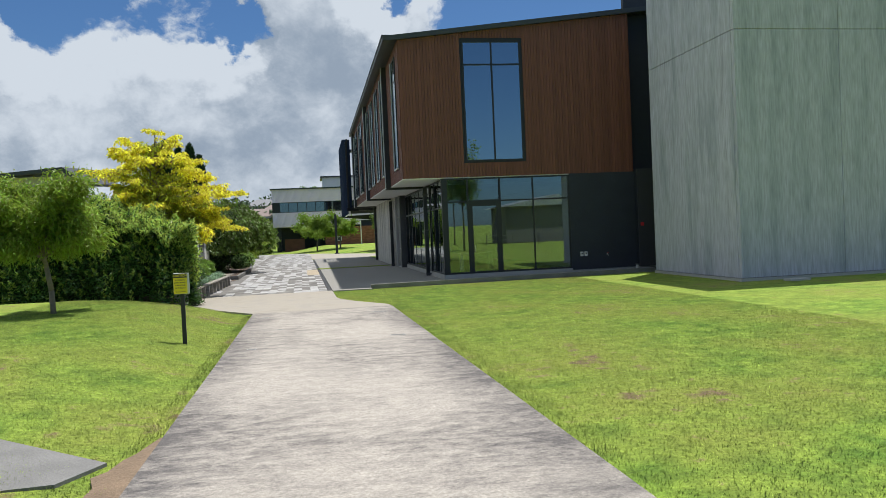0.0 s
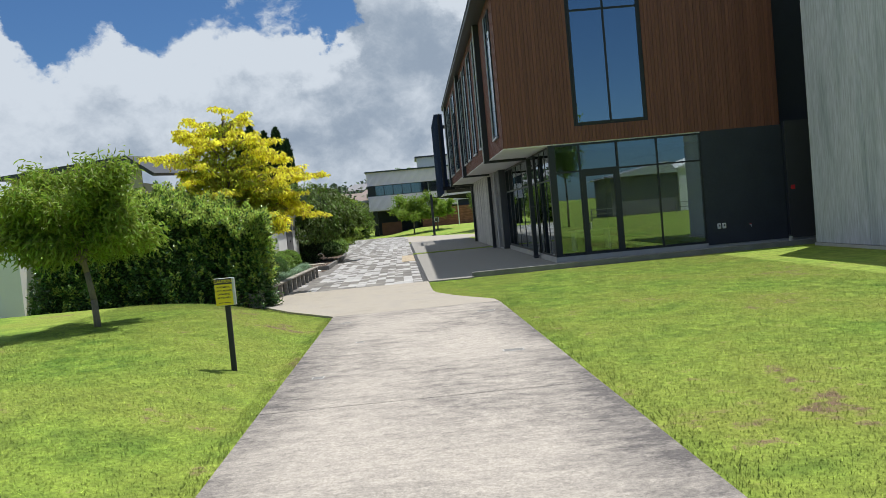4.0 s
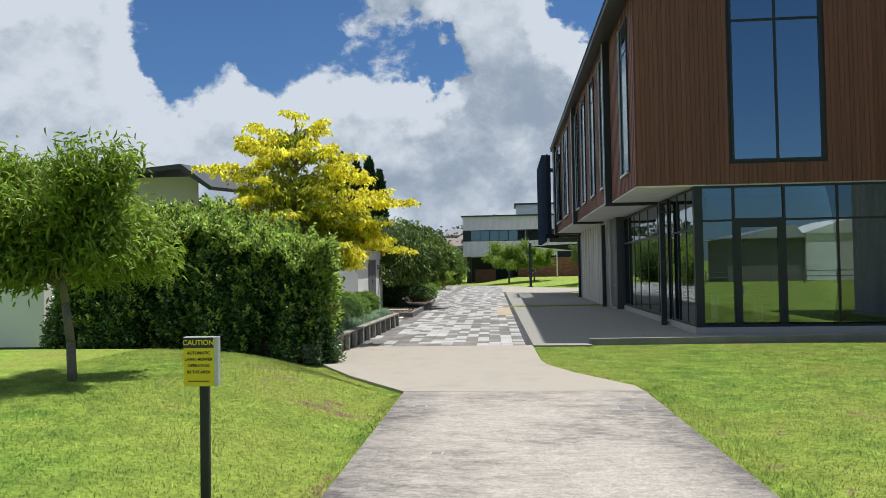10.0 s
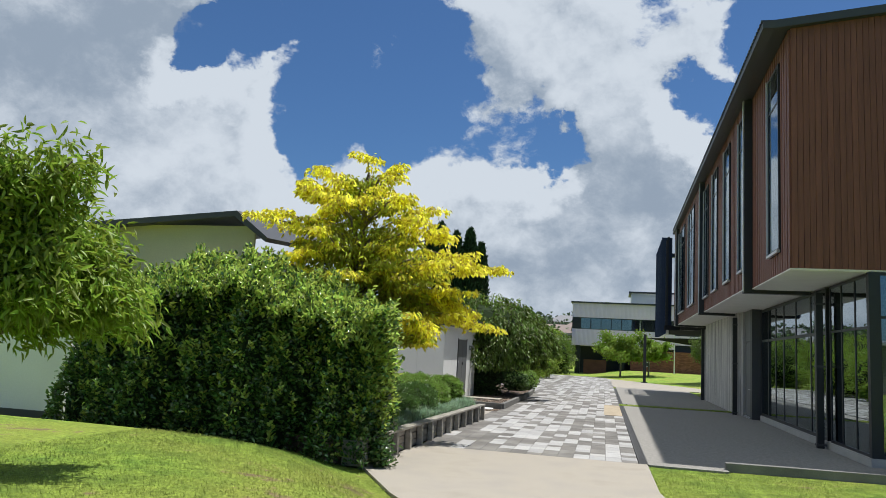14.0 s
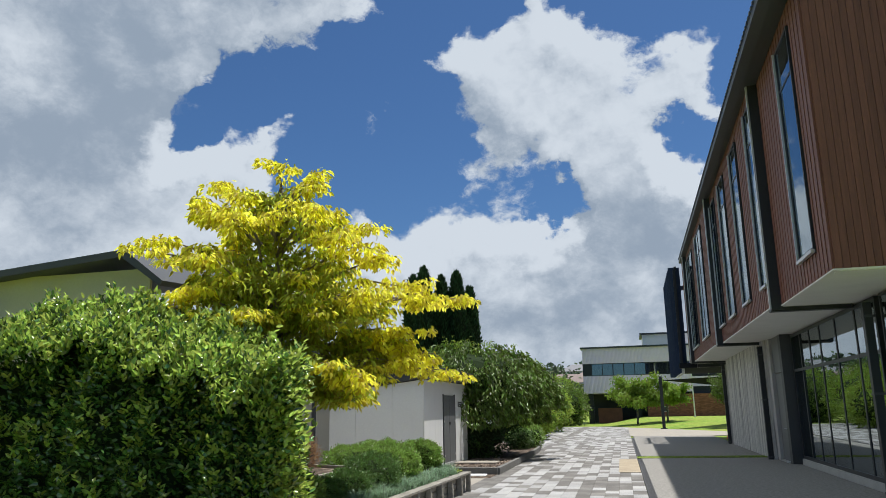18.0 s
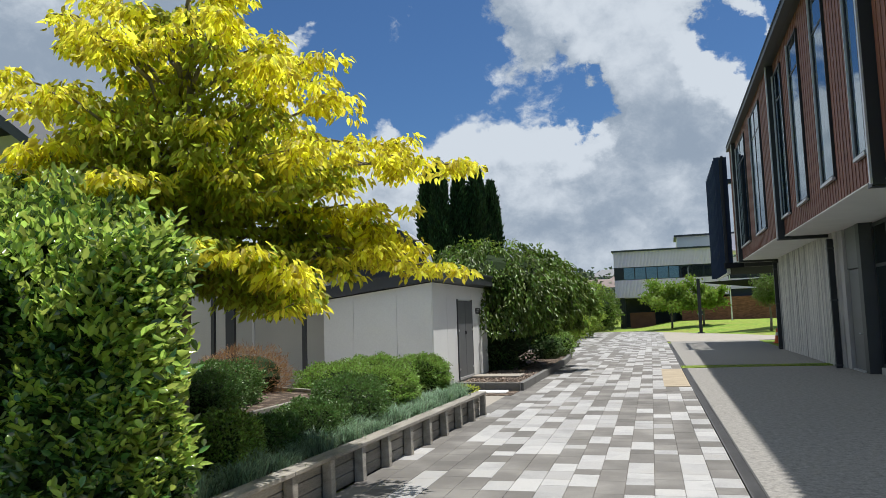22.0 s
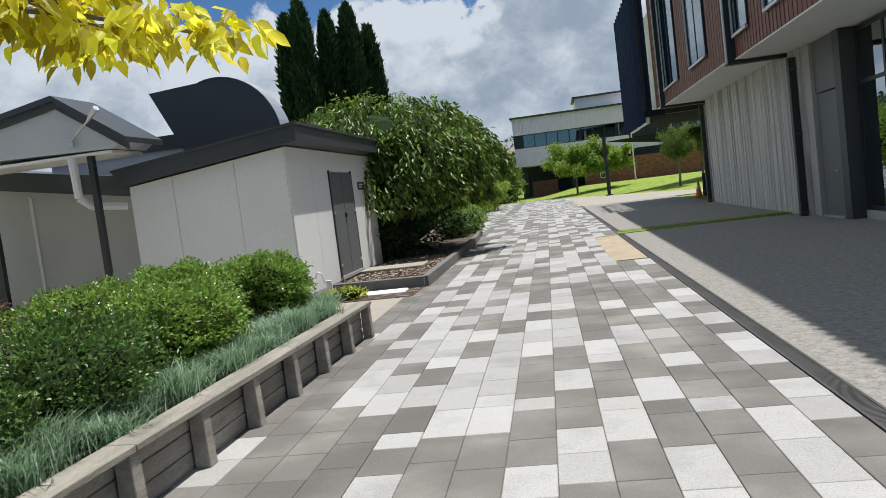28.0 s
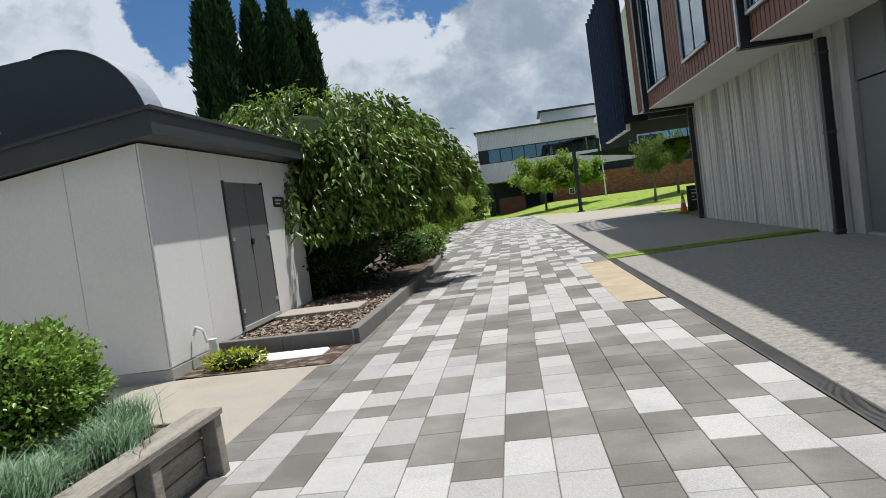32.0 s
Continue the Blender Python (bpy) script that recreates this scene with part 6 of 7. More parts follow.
shrub("shrub", (-9.2, 21.2, 0.55), (0.5, 0.6, 0.48), 2600, M_BOX, "rounded green shrub at the end of the bed", "shrub", (0.07, 0.04), 92)
shrub("shrub", (-9.5, 19.6, 0.5), (0.5, 0.6, 0.42), 2200, M_DUSK, "rounded dark green shrub in the bed", "shrub", (0.07, 0.04), 93)
# added mass: what is dark below the weeping crown is only shade
shrub("shrub", (-11.0, 14.9, 0.85), (2.0, 2.0, 0.8), 3200, M_CYP, "dark leafy mass standing in for the shade below the weeping tree", "shrub", (0.12, 0.06), 95)
shrub("shrub", (-10.4, 14.2, 0.45), (0.7, 0.9, 0.36), 2400, M_DUSK, "dark green shrub in the shade of the weeping tree", "shrub", (0.09, 0.05), 94)

# ---------------- neighbouring house and canopy ----------------
house = thing("house", (-17, -1, 0), "low pale house with cream gable behind the hedge", "house")
boxpart("wall", (-16, -12.75, -1.9, 1.4, 0, 3.75), M_WHITE, house)
boxpart("gable_wall", (-16, -12.3, -1.96, -1.905, 2.4, 4.16), M_CREAM, house, "cream painted gable")
bm = bmesh.new()
lo, hi = [], []
prof = [(-16.25, 4.0), (-12.6, 4.3), (-11.85, 3.78), (-11.8, 3.86), (-12.55, 4.42), (-16.25, 4.12)]
for y_, row in ((-2.35, lo), (1.6, hi)):
    row += [bm.verts.new((x_, y_, z_ + (0.25 if y_ > 0 else 0))) for x_, z_ in prof]
for i in range(6):
    j = (i + 1) % 6
    bm.faces.new((lo[i], lo[j], hi[j], hi[i]))
bm.faces.new(lo[::-1])
bm.faces.new(hi)
bmesh.ops.recalc_face_normals(bm, faces=bm.faces[:])
part("roof", bm, M_CHAR, house, "grey folded metal roof")
boxpart("front_wing", (-28, -15.35, -3.3, -1.97, 0, 2.75), M_WHITE, house, "white rendered wing")
bm = bmesh.new()
v = box(bm, -28.3, -15.1, -3.6, -1.7, 2.76, 2.9)
for p in v:
    p.co.z += (p.co.y + 3.6) * 0.35
part("wing_roof", bm, M_CHAR, house)
boxpart("wing_base", (-28, -15.34, -3.32, -3.302, -0.1, 0.2), M_CHAR, house)
chim = thing("chimney", (-23.6, 60, 0), "white chimney with two dark cowls beyond the roofs", "chimney")
boxpart("stack", (-24.6, -22.6, 59.5, 61, -0.2, 11.6), M_WHITE, chim)
for x_ in (-24.2, -23.0):
    bm = bmesh.new()
    tube(bm, (x_, 60.2, 11.6), (x_, 60.2, 12.35), 0.28, sides=12)
    tube(bm, (x_, 60.2, 12.35), (x_, 60.2, 12.45), 0.17, sides=8)
    tube(bm, (x_, 60.2, 12.45), (x_, 60.2, 12.8), 0.4, 0.33, sides=12)
    part("cowl", bm, M_DARK, chim)
cab = thing("utility_cabinet", (-11.95, -0.4, 0.74), "beige metal utility cabinet beside the house wall", "cabinet")
M_BEIGE = material("beige_paint", (0.52, 0.42, 0.25), 0.5, 0.05)
boxpart("body", (-12.12, -11.75, -0.7, -0.1, 0.74, 1.4), M_BEIGE, cab, r=0.01)
boxpart("lid", (-12.14, -11.7, -0.74, -0.06, 1.4, 1.45), M_BEIGE, cab, r=0.01)
boxpart("door", (-11.75, -11.738, -0.66, -0.14, 0.79, 1.36), M_BEIGE, cab)
rail = thing("handrail", (-13.2, 3.6, 0), "short black steel handrail", "handrail")
bm = bmesh.new()
limb(bm, [(-13.4, 3.6, 0), (-13.4, 3.6, 0.85), (-13.3, 3.6, 0.95), (-12.6, 3.55, 0.9), (-12.5, 3.55, 0.8), (-12.5, 3.55, 0)], 0.022, 0.022, 8)
part("tube", bm, M_DARK, rail)
annex = thing("annex", (-16, 9, 0), "pale panelled annex wall with dark steel posts", "building")


def sloped(name, x0, x1, y0, y1, za, zb, label=""):
    """A band whose height falls towards the shed."""
    bm_ = bmesh.new()
    for p in box(bm_, x0, x1, y0, y1, za, zb):
        if p.co.z > 1:
            p.co.z += (SL - p.co.x) * 0.16
    return bm_


M_ANNEX = material("grey_beige_render", (0.42, 0.41, 0.375), 0.85, 0.1, 1.2, 40, 0.1)
part("wall", sloped("wall", -22, SL - 0.02, 8.0, 8.2, 0, 2.16), M_ANNEX, annex)
part("fascia", sloped("fascia", -22, SL - 0.02, 7.85, 8.3, 2.14, 2.48), M_ROOFDK, annex)
boxpart("cover_strip", (-15.3, -15.24, 7.98, 8.0, 0, 2.4), M_STRIP, annex)
part("roof_deck", sloped("roof_deck", -22, SL - 0.05, 8.3, 13, 2.36, 2.45), M_ROOFDK, annex)
bm = bmesh.new()
prism(bm, [(-26, 1.45), (-12.2, 1.45), (-12.95, 4.62), (-16, 4.76), (-16, 7.4), (-13.1, 7.42), (-13.1, 7.98), (-26, 7.98)], -0.1, 0.008)
structure("yard", bm, M_APRON, "pale concrete yard under the canopy", "yard")
canopy = thing("canopy", (-13.8, 7.3, 0), "gabled grey canopy roof with pale soffit on slim black posts", "canopy")
bm = bmesh.new()
prof = [(-16.2, 3.0), (-12.85, 2.9), (-12.66, 3.02), (-13.72, 3.74), (-16.2, 3.3)]
lo = [bm.verts.new((x_, 6.9, z_)) for x_, z_ in prof]
hi = [bm.verts.new((x_, 7.84, z_)) for x_, z_ in prof]
for i in range(5):
    j = (i + 1) % 5
    bm.faces.new((lo[i], lo[j], hi[j], hi[i]))
bm.faces.new(lo[::-1])
bm.faces.new(hi)
bmesh.ops.recalc_face_normals(bm, faces=bm.faces[:])
part("gable", bm, M_CANOPY, canopy)
for (xa, za), (xb, zb) in (((-12.56, 3.04), (-13.72, 3.83)), ((-13.72, 3.83), (-16.2, 3.39))):
    bm = bmesh.new()
    v = box(bm, min(xa, xb), max(xa, xb), 6.8, 7.9, 0, 0.09)
    for p in v:
        p.co.z += (za if abs(p.co.x - xa) < 0.001 else zb) - 0.085
    part("roof_sheet", bm, M_ROOFDK, canopy, "dark steel roof edge")
    bm = bmesh.new()
    v = box(bm, min(xa, xb), max(xa, xb), 6.86, 6.899, 0, 0.12)
    for p in v:
        p.co.z += (za if abs(p.co.x - xa) < 0.001 else zb) - 0.2
    part("barge_board", bm, M_CHAR, canopy)
boxpart("soffit", (-16.2, -12.9, 6.92, 7.82, 2.84, 2.885), M_SOFFIT, canopy, "pale soffit")
for x_, y_, w_ in ((-13.32, 7.0, 0.045), (-15.3, 7.0, 0.12), (-15.82, 7.05, 0.045)):
    boxpart("post", (x_ - w_, x_ + w_, y_ - 0.045, y_ + 0.045, 0, 2.84), M_DARK, canopy)
lamp = thing("outdoor_lamp", (-13.53, 6.88, 3.06), "silver arm lamp on the canopy's gable", "lamp")
bm = bmesh.new()
tube(bm, (-13.53, 6.84, 3.08), (-13.05, 6.66, 3.34), 0.017, sides=8)
part("arm", bm, M_ALU, lamp)
bm = bmesh.new()
limb(bm, [(-13.08, 6.67, 3.32), (-12.98, 6.64, 3.4), (-12.84, 6.6, 3.5)], 0.02, 0.05, 9)
part("head", bm, M_ALU, lamp)
boxpart("wall_plate", (-13.58, -13.48, 6.83, 6.855, 3.0, 3.13), M_ALU, lamp)
duct = thing("cable_duct", (-13.55, 6.9, 1.9), "white plastic duct under the canopy", "duct")
bm = bmesh.new()
limb(bm, [(-13.62, 6.95, 2.86), (-13.6, 6.95, 2.2), (-13.5, 7.1, 2.05), (-13.1, 7.45, 2.0)], 0.07, 0.06, 8)
part("pipe", bm, M_PAPER, duct)

# ---------------- lawn sign ----------------
SGX, SGY = -7.12, -14.02
sgz = float(ground_h(SGX, SGY))
sign = thing("lawn_sign", (SGX, SGY, sgz), "yellow and black caution sign on a black post in the lawn", "sign")
M_YEL = material("yellow_sign_face", (0.75, 0.62, 0.015), 0.45, 0.04, 3, 40, 0)
boxpart("post", (SGX - 0.035, SGX + 0.035, SGY - 0.02, SGY + 0.02, sgz - 0.05, 1.2), M_DARK, sign, r=0.006)
plate = boxpart("plate", (SGX - 0.13, SGX + 0.13, SGY - 0.075, SGY - 0.022, 0.98, 1.34), M_ALU, sign, "grey sign box", r=0.004)
boxpart("face", (SGX - 0.127, SGX + 0.1, SGY - 0.079, SGY - 0.0752, 0.985, 1.335), M_YEL, plate, "yellow face")
boxpart("header", (SGX - 0.127, SGX + 0.1, SGY - 0.0815, SGY - 0.079, 1.26, 1.335), M_SIGNDK, plate, "black header")
SCX = SGX - 0.0135


def words(text, x_, y_, z_, size, mat_, parent, name, turn_z=0.0):
    cu = bpy.data.curves.new(name, "FONT")
    cu.body, cu.size, cu.align_x, cu.align_y, cu.extrude = text, size, "CENTER", "CENTER", 0.0006
    cu.offset = size * 0.02
    tmp = bpy.data.objects.new(name, cu)
    scene.collection.objects.link(tmp)
    me = bpy.data.meshes.new_from_object(tmp.evaluated_get(bpy.context.evaluated_depsgraph_get()))
    bpy.data.objects.remove(tmp)
    me.materials.append(mat_)
    me.transform(Matrix.Translation(Vector((x_, y_, z_)) - origin_of(parent)) @ Matrix.Rotation(turn_z, 4, "Z") @ Matrix.Rotation(radians(90), 4, "X"))
    ob = new(name, me)
    ob.parent = parent
    return ob


words("CAUTION", SCX, SGY - 0.083, 1.297, 0.052, M_YEL, plate, "heading")
for k, tx in enumerate(("AUTOMATIC", "LAWN MOWER", "OPERATING", "IN THE AREA")):
    words(tx, SCX, SGY - 0.0805, 1.222 - 0.046 * k, 0.03, M_SIGNDK, plate, "line_of_text")
boxpart("small_print", (SCX - 0.08, SCX + 0.08, SGY - 0.081, SGY - 0.079, 1.015, 1.022), M_SIGNDK, plate)

# ---------------- far end of the walk ----------------
college = thing("far_building", (-2, 78, 0), "two-storey building in pale ribbed cladding over red brick", "building")
M_CLAD = material("pale_ribbed_cladding", (0.79, 0.67, 0.86), 0.6, 0.06, 1, 30, 0.05)
FY = 75.4
bm = bmesh.new()
box(bm, -10.3, 1.5, FY, FY + 14, 6.7, 8.42)
box(bm, -10.3, 1.5, FY, FY + 14, 3.35, 5.3)
part("clad_band", bm, M_CLAD, college, "pale ribbed metal cladding")
v_, f_ = [], []
for k in range(78):
    x_ = -10.28 + k * 0.151
    for za, zb in ((6.72, 8.4), (3.37, 5.28)):
        b = len(v_)
        v_ += [(x_, FY - 0.002, za), (x_ + 0.035, FY - 0.03, za), (x_ + 0.07, FY - 0.002, za), (x_, FY - 0.002, zb), (x_ + 0.035, FY - 0.03, zb), (x_ + 0.07, FY - 0.002, zb)]
        f_ += [(b, b + 1, b + 4, b + 3), (b + 1, b + 2, b + 5, b + 4)]
arrays("cladding_ribs", v_, f_, M_CLAD, college, "", "stuff")
boxpart("inner_dark", (-10.1, 1.4, FY + 0.4, FY + 13, 5.3, 6.7), M_ROOM, college)
boxpart("roof_edge", (-10.5, 1.7, FY - 0.2, FY + 14, 8.42, 8.6), M_ROOFDK, college)
boxpart("upper_block", (-3.3, 8, FY + 9, FY + 16, 8.6, 10.6), M_WHITE, college)
boxpart("upper_roof", (-3.6, 8.3, FY + 8.7, FY + 16, 10.6, 10.8), M_ROOFDK, college)
for k in range(9):
    a, b = -9.35 + k * 1.2, -9.35 + (k + 1) * 1.2
    w = part("window", (lambda q: (box(q, a, b, FY + 0.02, FY + 0.1, 5.3, 5.36), box(q, a, b, FY + 0.02, FY + 0.1, 6.62, 6.7), box(q, a, a + 0.09, FY + 0.02, FY + 0.1, 5.36, 6.62), q)[-1])(bmesh.new()), M_DARK, college)
    boxpart("pane", (a + 0.09, b, FY + 0.06, FY + 0.07, 5.36, 6.62), M_GLASS_LOW, w)
boxpart("end_pier", (-10.3, -9.35, FY + 0.02, FY + 0.4, 5.3, 6.7), M_DARK, college)
for x_ in (-9.6, -4.4, 0.6):
    boxpart("column", (x_ - 0.3, x_ + 0.3, FY + 0.4, FY + 1.0, 0, 3.35), M_DARK, college)
boxpart("undercroft_wall", (-10, 1.5, FY + 5, FY + 5.2, 0, 3.35), M_BLACKWALL, college)
bm = bmesh.new()
box(bm, -8.9, -6.2, FY + 1.5, FY + 1.7, 0, 1.7)
box(bm, -3.4, 14, FY - 0.2, FY + 0.2, 0, 3.1)
part("brick_wall", bm, M_BRICK, college, "red brick wall")
rows_v, rows_f = [], []
for j in range(30):
    for k in range(60):
        x_ = -3.38 + k * 0.29 + (0.145 if j % 2 else 0)
        b = len(rows_v)
        rows_v += [(x_, FY - 0.215, 0.3 + j * 0.093), (x_ + 0.275, FY - 0.215, 0.3 + j * 0.093), (x_ + 0.275, FY - 0.215, 0.378 + j * 0.093), (x_, FY - 0.215, 0.378 + j * 0.093)]
        rows_f.append((b, b + 1, b + 2, b + 3))
M_BRICKI = material("red_bricks", (0.27, 0.11, 0.065), 0.9, 0.2, 2, 30, 0.2, island=0.3)
arrays("bricks", rows_v, rows_f, M_BRICKI, college, "", "stuff")
boxpart("wing_band", (1.5, 14, FY + 0.5, FY + 9, 3.9, 5.0), M_CLAD, college)
boxpart("wing_glass", (1.5, 14, FY + 0.7, FY + 9, 5.0, 6.4), M_BLACKWALL, college)
boxpart("wing_recess", (1.5, 14, FY + 0.8, FY + 9, 3.1, 3.9), M_BLACKWALL, college)
boxpart("wing_roof", (1.5, 14.3, FY + 0.3, FY + 9, 6.4, 7.3), M_CLAD, college)
for k in range(7):
    boxpart("wing_window", (1.7 + k * 1.75, 3.35 + k * 1.75, FY + 0.66, FY + 0.69, 5.06, 6.34), M_GLASS, college)
vb = thing("vent_box", (-1.5, FY, 1.3), "small white vent box on the brick wall", "vent")
boxpart("box", (-1.8, -1.2, FY - 0.3, FY - 0.216, 1.2, 1.8), M_PAPER, vb, r=0.02)
boxpart("grille", (-1.72, -1.28, FY - 0.31, FY - 0.3, 1.28, 1.72), M_CHAR, vb)
pole = thing("street_lamp", (-2.6, 51, 0), "slim black square lamp post beside the walk", "lamp post")
boxpart("post", (-2.72, -2.48, 50.9, 51.14, -0.1, 4.14), M_DARK, pole)
boxpart("base", (-2.85, -2.35, 50.8, 51.25, -0.05, 0.08), M_CHAR, pole)
flag = thing("flagpole", (1.1, 68.9, 0), "slim white flagpole before the far building", "flagpole")
bm = bmesh.new()
tube(bm, (1.1, 68.9, 0.4), (1.1, 68.9, 9.5), 0.07, 0.04, 8)
part("pole", bm, M_PAPER, flag)
bm = bmesh.new()
tube(bm, (1.1, 68.9, 0.3), (1.1, 68.9, 0.7), 0.13, sides=8)
part("base", bm, M_CHAR, flag)
sail = thing("shade_sail", (3.0, 52, 3.6), "dark triangular shade sail tied to the lamp post", "shade sail")
bm = bmesh.new()
a, b, c = Vector((-2.4, 51.05, 3.85)), Vector((7.2, 51.5, 4.2)), Vector((5.5, 56, 3.1))
top = [bm.verts.new(q) for q in (a, b, c)]
bot = [bm.verts.new(q - Vector((0, 0, 0.04))) for q in (a, b, c)]
bm.faces.new(top)
bm.faces.new(bot[::-1])
for i in range(3):
    j = (i + 1) % 3
    bm.faces.new((top[i], top[j], bot[j], bot[i]))
part("cloth", bm, M_MATT, sail)
bm = bmesh.new()
tube(bm, (7.3, 51.5, 0), (7.3, 51.5, 4.3), 0.08, sides=8)
part("post", bm, M_DARK, sail)


def small_tree(x_, y_, trunk_h, rx, rz, n, mat_, label, seed, tilt=0.0, leafsize=(0.16, 0.09), zoff=0.0):
    z0 = float(ground_h(x_, y_))
    tree = thing("tree", (x_, y_, z0), label, "tree")
    r = np.random.default_rng(seed)
    bm_ = bmesh.new()
    top_ = np.array([x_, y_, z0 + trunk_h])
    limb(bm_, [(x_, y_, z0 - 0.1), (x_ + 0.05, y_, z0 + trunk_h * 0.5), tuple(top_)], 0.1, 0.06, 7)
    at = []
    for k in range(16):
        a_, e_ = r.uniform(0, math.tau), r.uniform(-0.15, 1.1)
        end = top_ + np.array([math.cos(a_) * math.cos(e_) * rx, math.sin(a_) * math.cos(e_) * rx, math.sin(e_) * rz * 1.3 + zoff]) * r.uniform(0.7, 1.1)
        P = np.array(bend(top_ - (0, 0, 0.3), end, 0.15, 4, 0.06, r))
        limb(bm_, [tuple(q) for q in P], 0.035, 0.01, 5)
        m = n // 16
        t = 1 - 0.75 * r.random(m)
        i_ = np.minimum((t * 4).astype(int), 3)
        at.append(P[i_] + (P[i_ + 1] - P[i_]) * (t * 4 - i_)[:, None] + r.normal(0, 0.2, (m, 3)) * (rx * 0.55, rx * 0.55, rz * 0.45))
    part("trunk", bm_, M_BARK, tree, "", True)
    at = np.concatenate(at)
    m = len(at)
    v__, f__ = leaf_arrays(at, r.normal(0, 0.6, (m, 3)) + (0, 0, -0.35), r.uniform(0.7, 1.3, m) * leafsize[0], r.uniform(0.8, 1.2, m) * leafsize[1])
    arrays("crown", v__, f__, mat_, tree)


small_tree(-4.6, 61.5, 2.2, 2.7, 2.1, 9000, M_LIME, "lime green spreading tree on the far lawn", 31, leafsize=(0.26, 0.13))
small_tree(-1.9, 61, 2.1, 2.1, 1.9, 7000, M_LIME, "lime green spreading tree on the far lawn", 32, leafsize=(0.26, 0.13))
small_tree(2.2, 50, 2.0, 1.3, 1.7, 6500, M_WEEP, "young dark green tree on the far lawn", 33, leafsize=(0.12, 0.07), zoff=0.5)
small_tree(4.3, 53, 2.2, 1.3, 1.6, 6000, M_WEEP, "young dark green tree on the far lawn", 34, leafsize=(0.12, 0.07), zoff=0.5)
for k, (x_, y_, h_, rad) in enumerate(((-11.5, 32, 2.6, 2.0), (-12.5, 39, 3.4, 2.4), (-12.2, 47, 3.2, 2.5), (-13.5, 56, 4.2, 2.8), (-17, 62, 5, 3.2), (-11.6, 67, 3.6, 2.0), (-13.5, 73, 5, 3.0), (-19, 72, 6, 3.6))):
    shrub("bush", (x_, y_, h_ / 2), (rad, rad, h_ / 2 + 0.05), 5200, (M_PEACH, M_LIME, M_PEACH, M_LIME, M_PEACH, M_WEEP, M_LIME, M_WEEP)[k], "large leafy bush along the walk's far side", "bush", (0.2, 0.1), 50 + k)
small_tree(-5.8, 108, 8.6, 2.4, 1.7, 3000, M_DUSK, "round dark tree behind the far building", 35, leafsize=(0.4, 0.24))
small_tree(-1.6, 112, 7.4, 2.6, 1.6, 3000, M_DUSK, "round dark tree behind the far building", 36, leafsize=(0.4, 0.24))
cone = thing("traffic_cone", (0.15, 31.5, 0), "orange traffic cone with a white band", "traffic cone")
M_ORANGE = material("orange_plastic", (0.75, 0.13, 0.03), 0.5, 0.05)
bm = bmesh.new()
tube(bm, (0.15, 31.5, 0.03), (0.15, 31.5, 0.75), 0.15, 0.03, 14)
part("cone", bm, M_ORANGE, cone)
boxpart("base", (-0.05, 0.35, 31.3, 31.7, 0.0, 0.04), M_ORANGE, cone, r=0.01)
bm = bmesh.new()
tube(bm, (0.15, 31.5, 0.38), (0.15, 31.5, 0.55), 0.095, 0.069, 14)
part("band", bm, M_PAPER, cone)
aboard = thing("sandwich_board", (0.75, 31.8, 0), "black folding sandwich board with white lettering", "sign board")
for s in (-1, 1):
    bm = bmesh.new()
    v = box(bm, 0.42, 1.02, 31.8 + s * 0.2 - 0.012, 31.8 + s * 0.2 + 0.012, 0.0, 1.05)
    for p in v[4:]:
        p.co.y -= s * 0.17
    pn = part("panel", bm, M_SIGNDK, aboard)
    if s < 0:
        for k in range(4):
            z_ = 0.85 - k * 0.14
            y_ = 31.8 - 0.2 + 0.17 * z_ / 1.05 - 0.02
            boxpart("line", (0.55, 0.55 + (0.28, 0.22, 0.12, 0.18)[k], y_ - 0.004, y_, z_, z_ + 0.05), M_PAPER, pn)

# distant hill: houses and woods
M_ROOFR = material("brown_tile_roof", (0.22, 0.17, 0.15), 0.8, 0.15)
M_ROOFG = material("grey_tile_roof", (0.2, 0.2, 0.21), 0.8, 0.15)
hr = random.Random(9)
for k in range(34):
    x_, y_ = hr.uniform(-80, -8), hr.uniform(165, 255)
    z_ = float(ground_h(x_, y_)) - 0.3
    w, d_, h_ = hr.uniform(9, 14), hr.uniform(8, 10), hr.uniform(3, 5.2)
    hs_ = thing("house", (x_, y_, z_), "distant suburban house with a hipped tile roof", "house", "hill houses")
    boxpart("wall", (x_ - w / 2, x_ + w / 2, y_ - d_ / 2, y_ + d_ / 2, z_, z_ + h_), hr.choice((M_WHITE, M_CREAM, M_BRICK)), hs_)
    bm = bmesh.new()
    e = [bm.verts.new((x_ + sx * (w / 2 + 0.6), y_ + sy * (d_ / 2 + 0.6), z_ + h_)) for sx, sy in ((-1, -1), (1, -1), (1, 1), (-1, 1))]
    rg = [bm.verts.new((x_ + sx * w * 0.25, y_, z_ + h_ + 2.2)) for sx in (-1, 1)]
    bm.faces.new(e[::-1])
    bm.faces.new((e[0], e[1], rg[1], rg[0]))
    bm.faces.new((e[1], e[2], rg[1]))
    bm.faces.new((e[2], e[3], rg[0], rg[1]))
    bm.faces.new((e[3], e[0], rg[0]))
    part("roof", bm, hr.choice((M_ROOFR, M_ROOFG)), hs_)
    for j in range(3):
        xx = x_ - w * 0.35 + j * w * 0.28
        boxpart("window", (xx, xx + 1.5, y_ - d_ / 2 - 0.05, y_ - d_ / 2 + 0.02, z_ + 1, z_ + 2.3), M_BLACKWALL, hs_)
r6 = np.random.default_rng(61)
at, sz = [], []
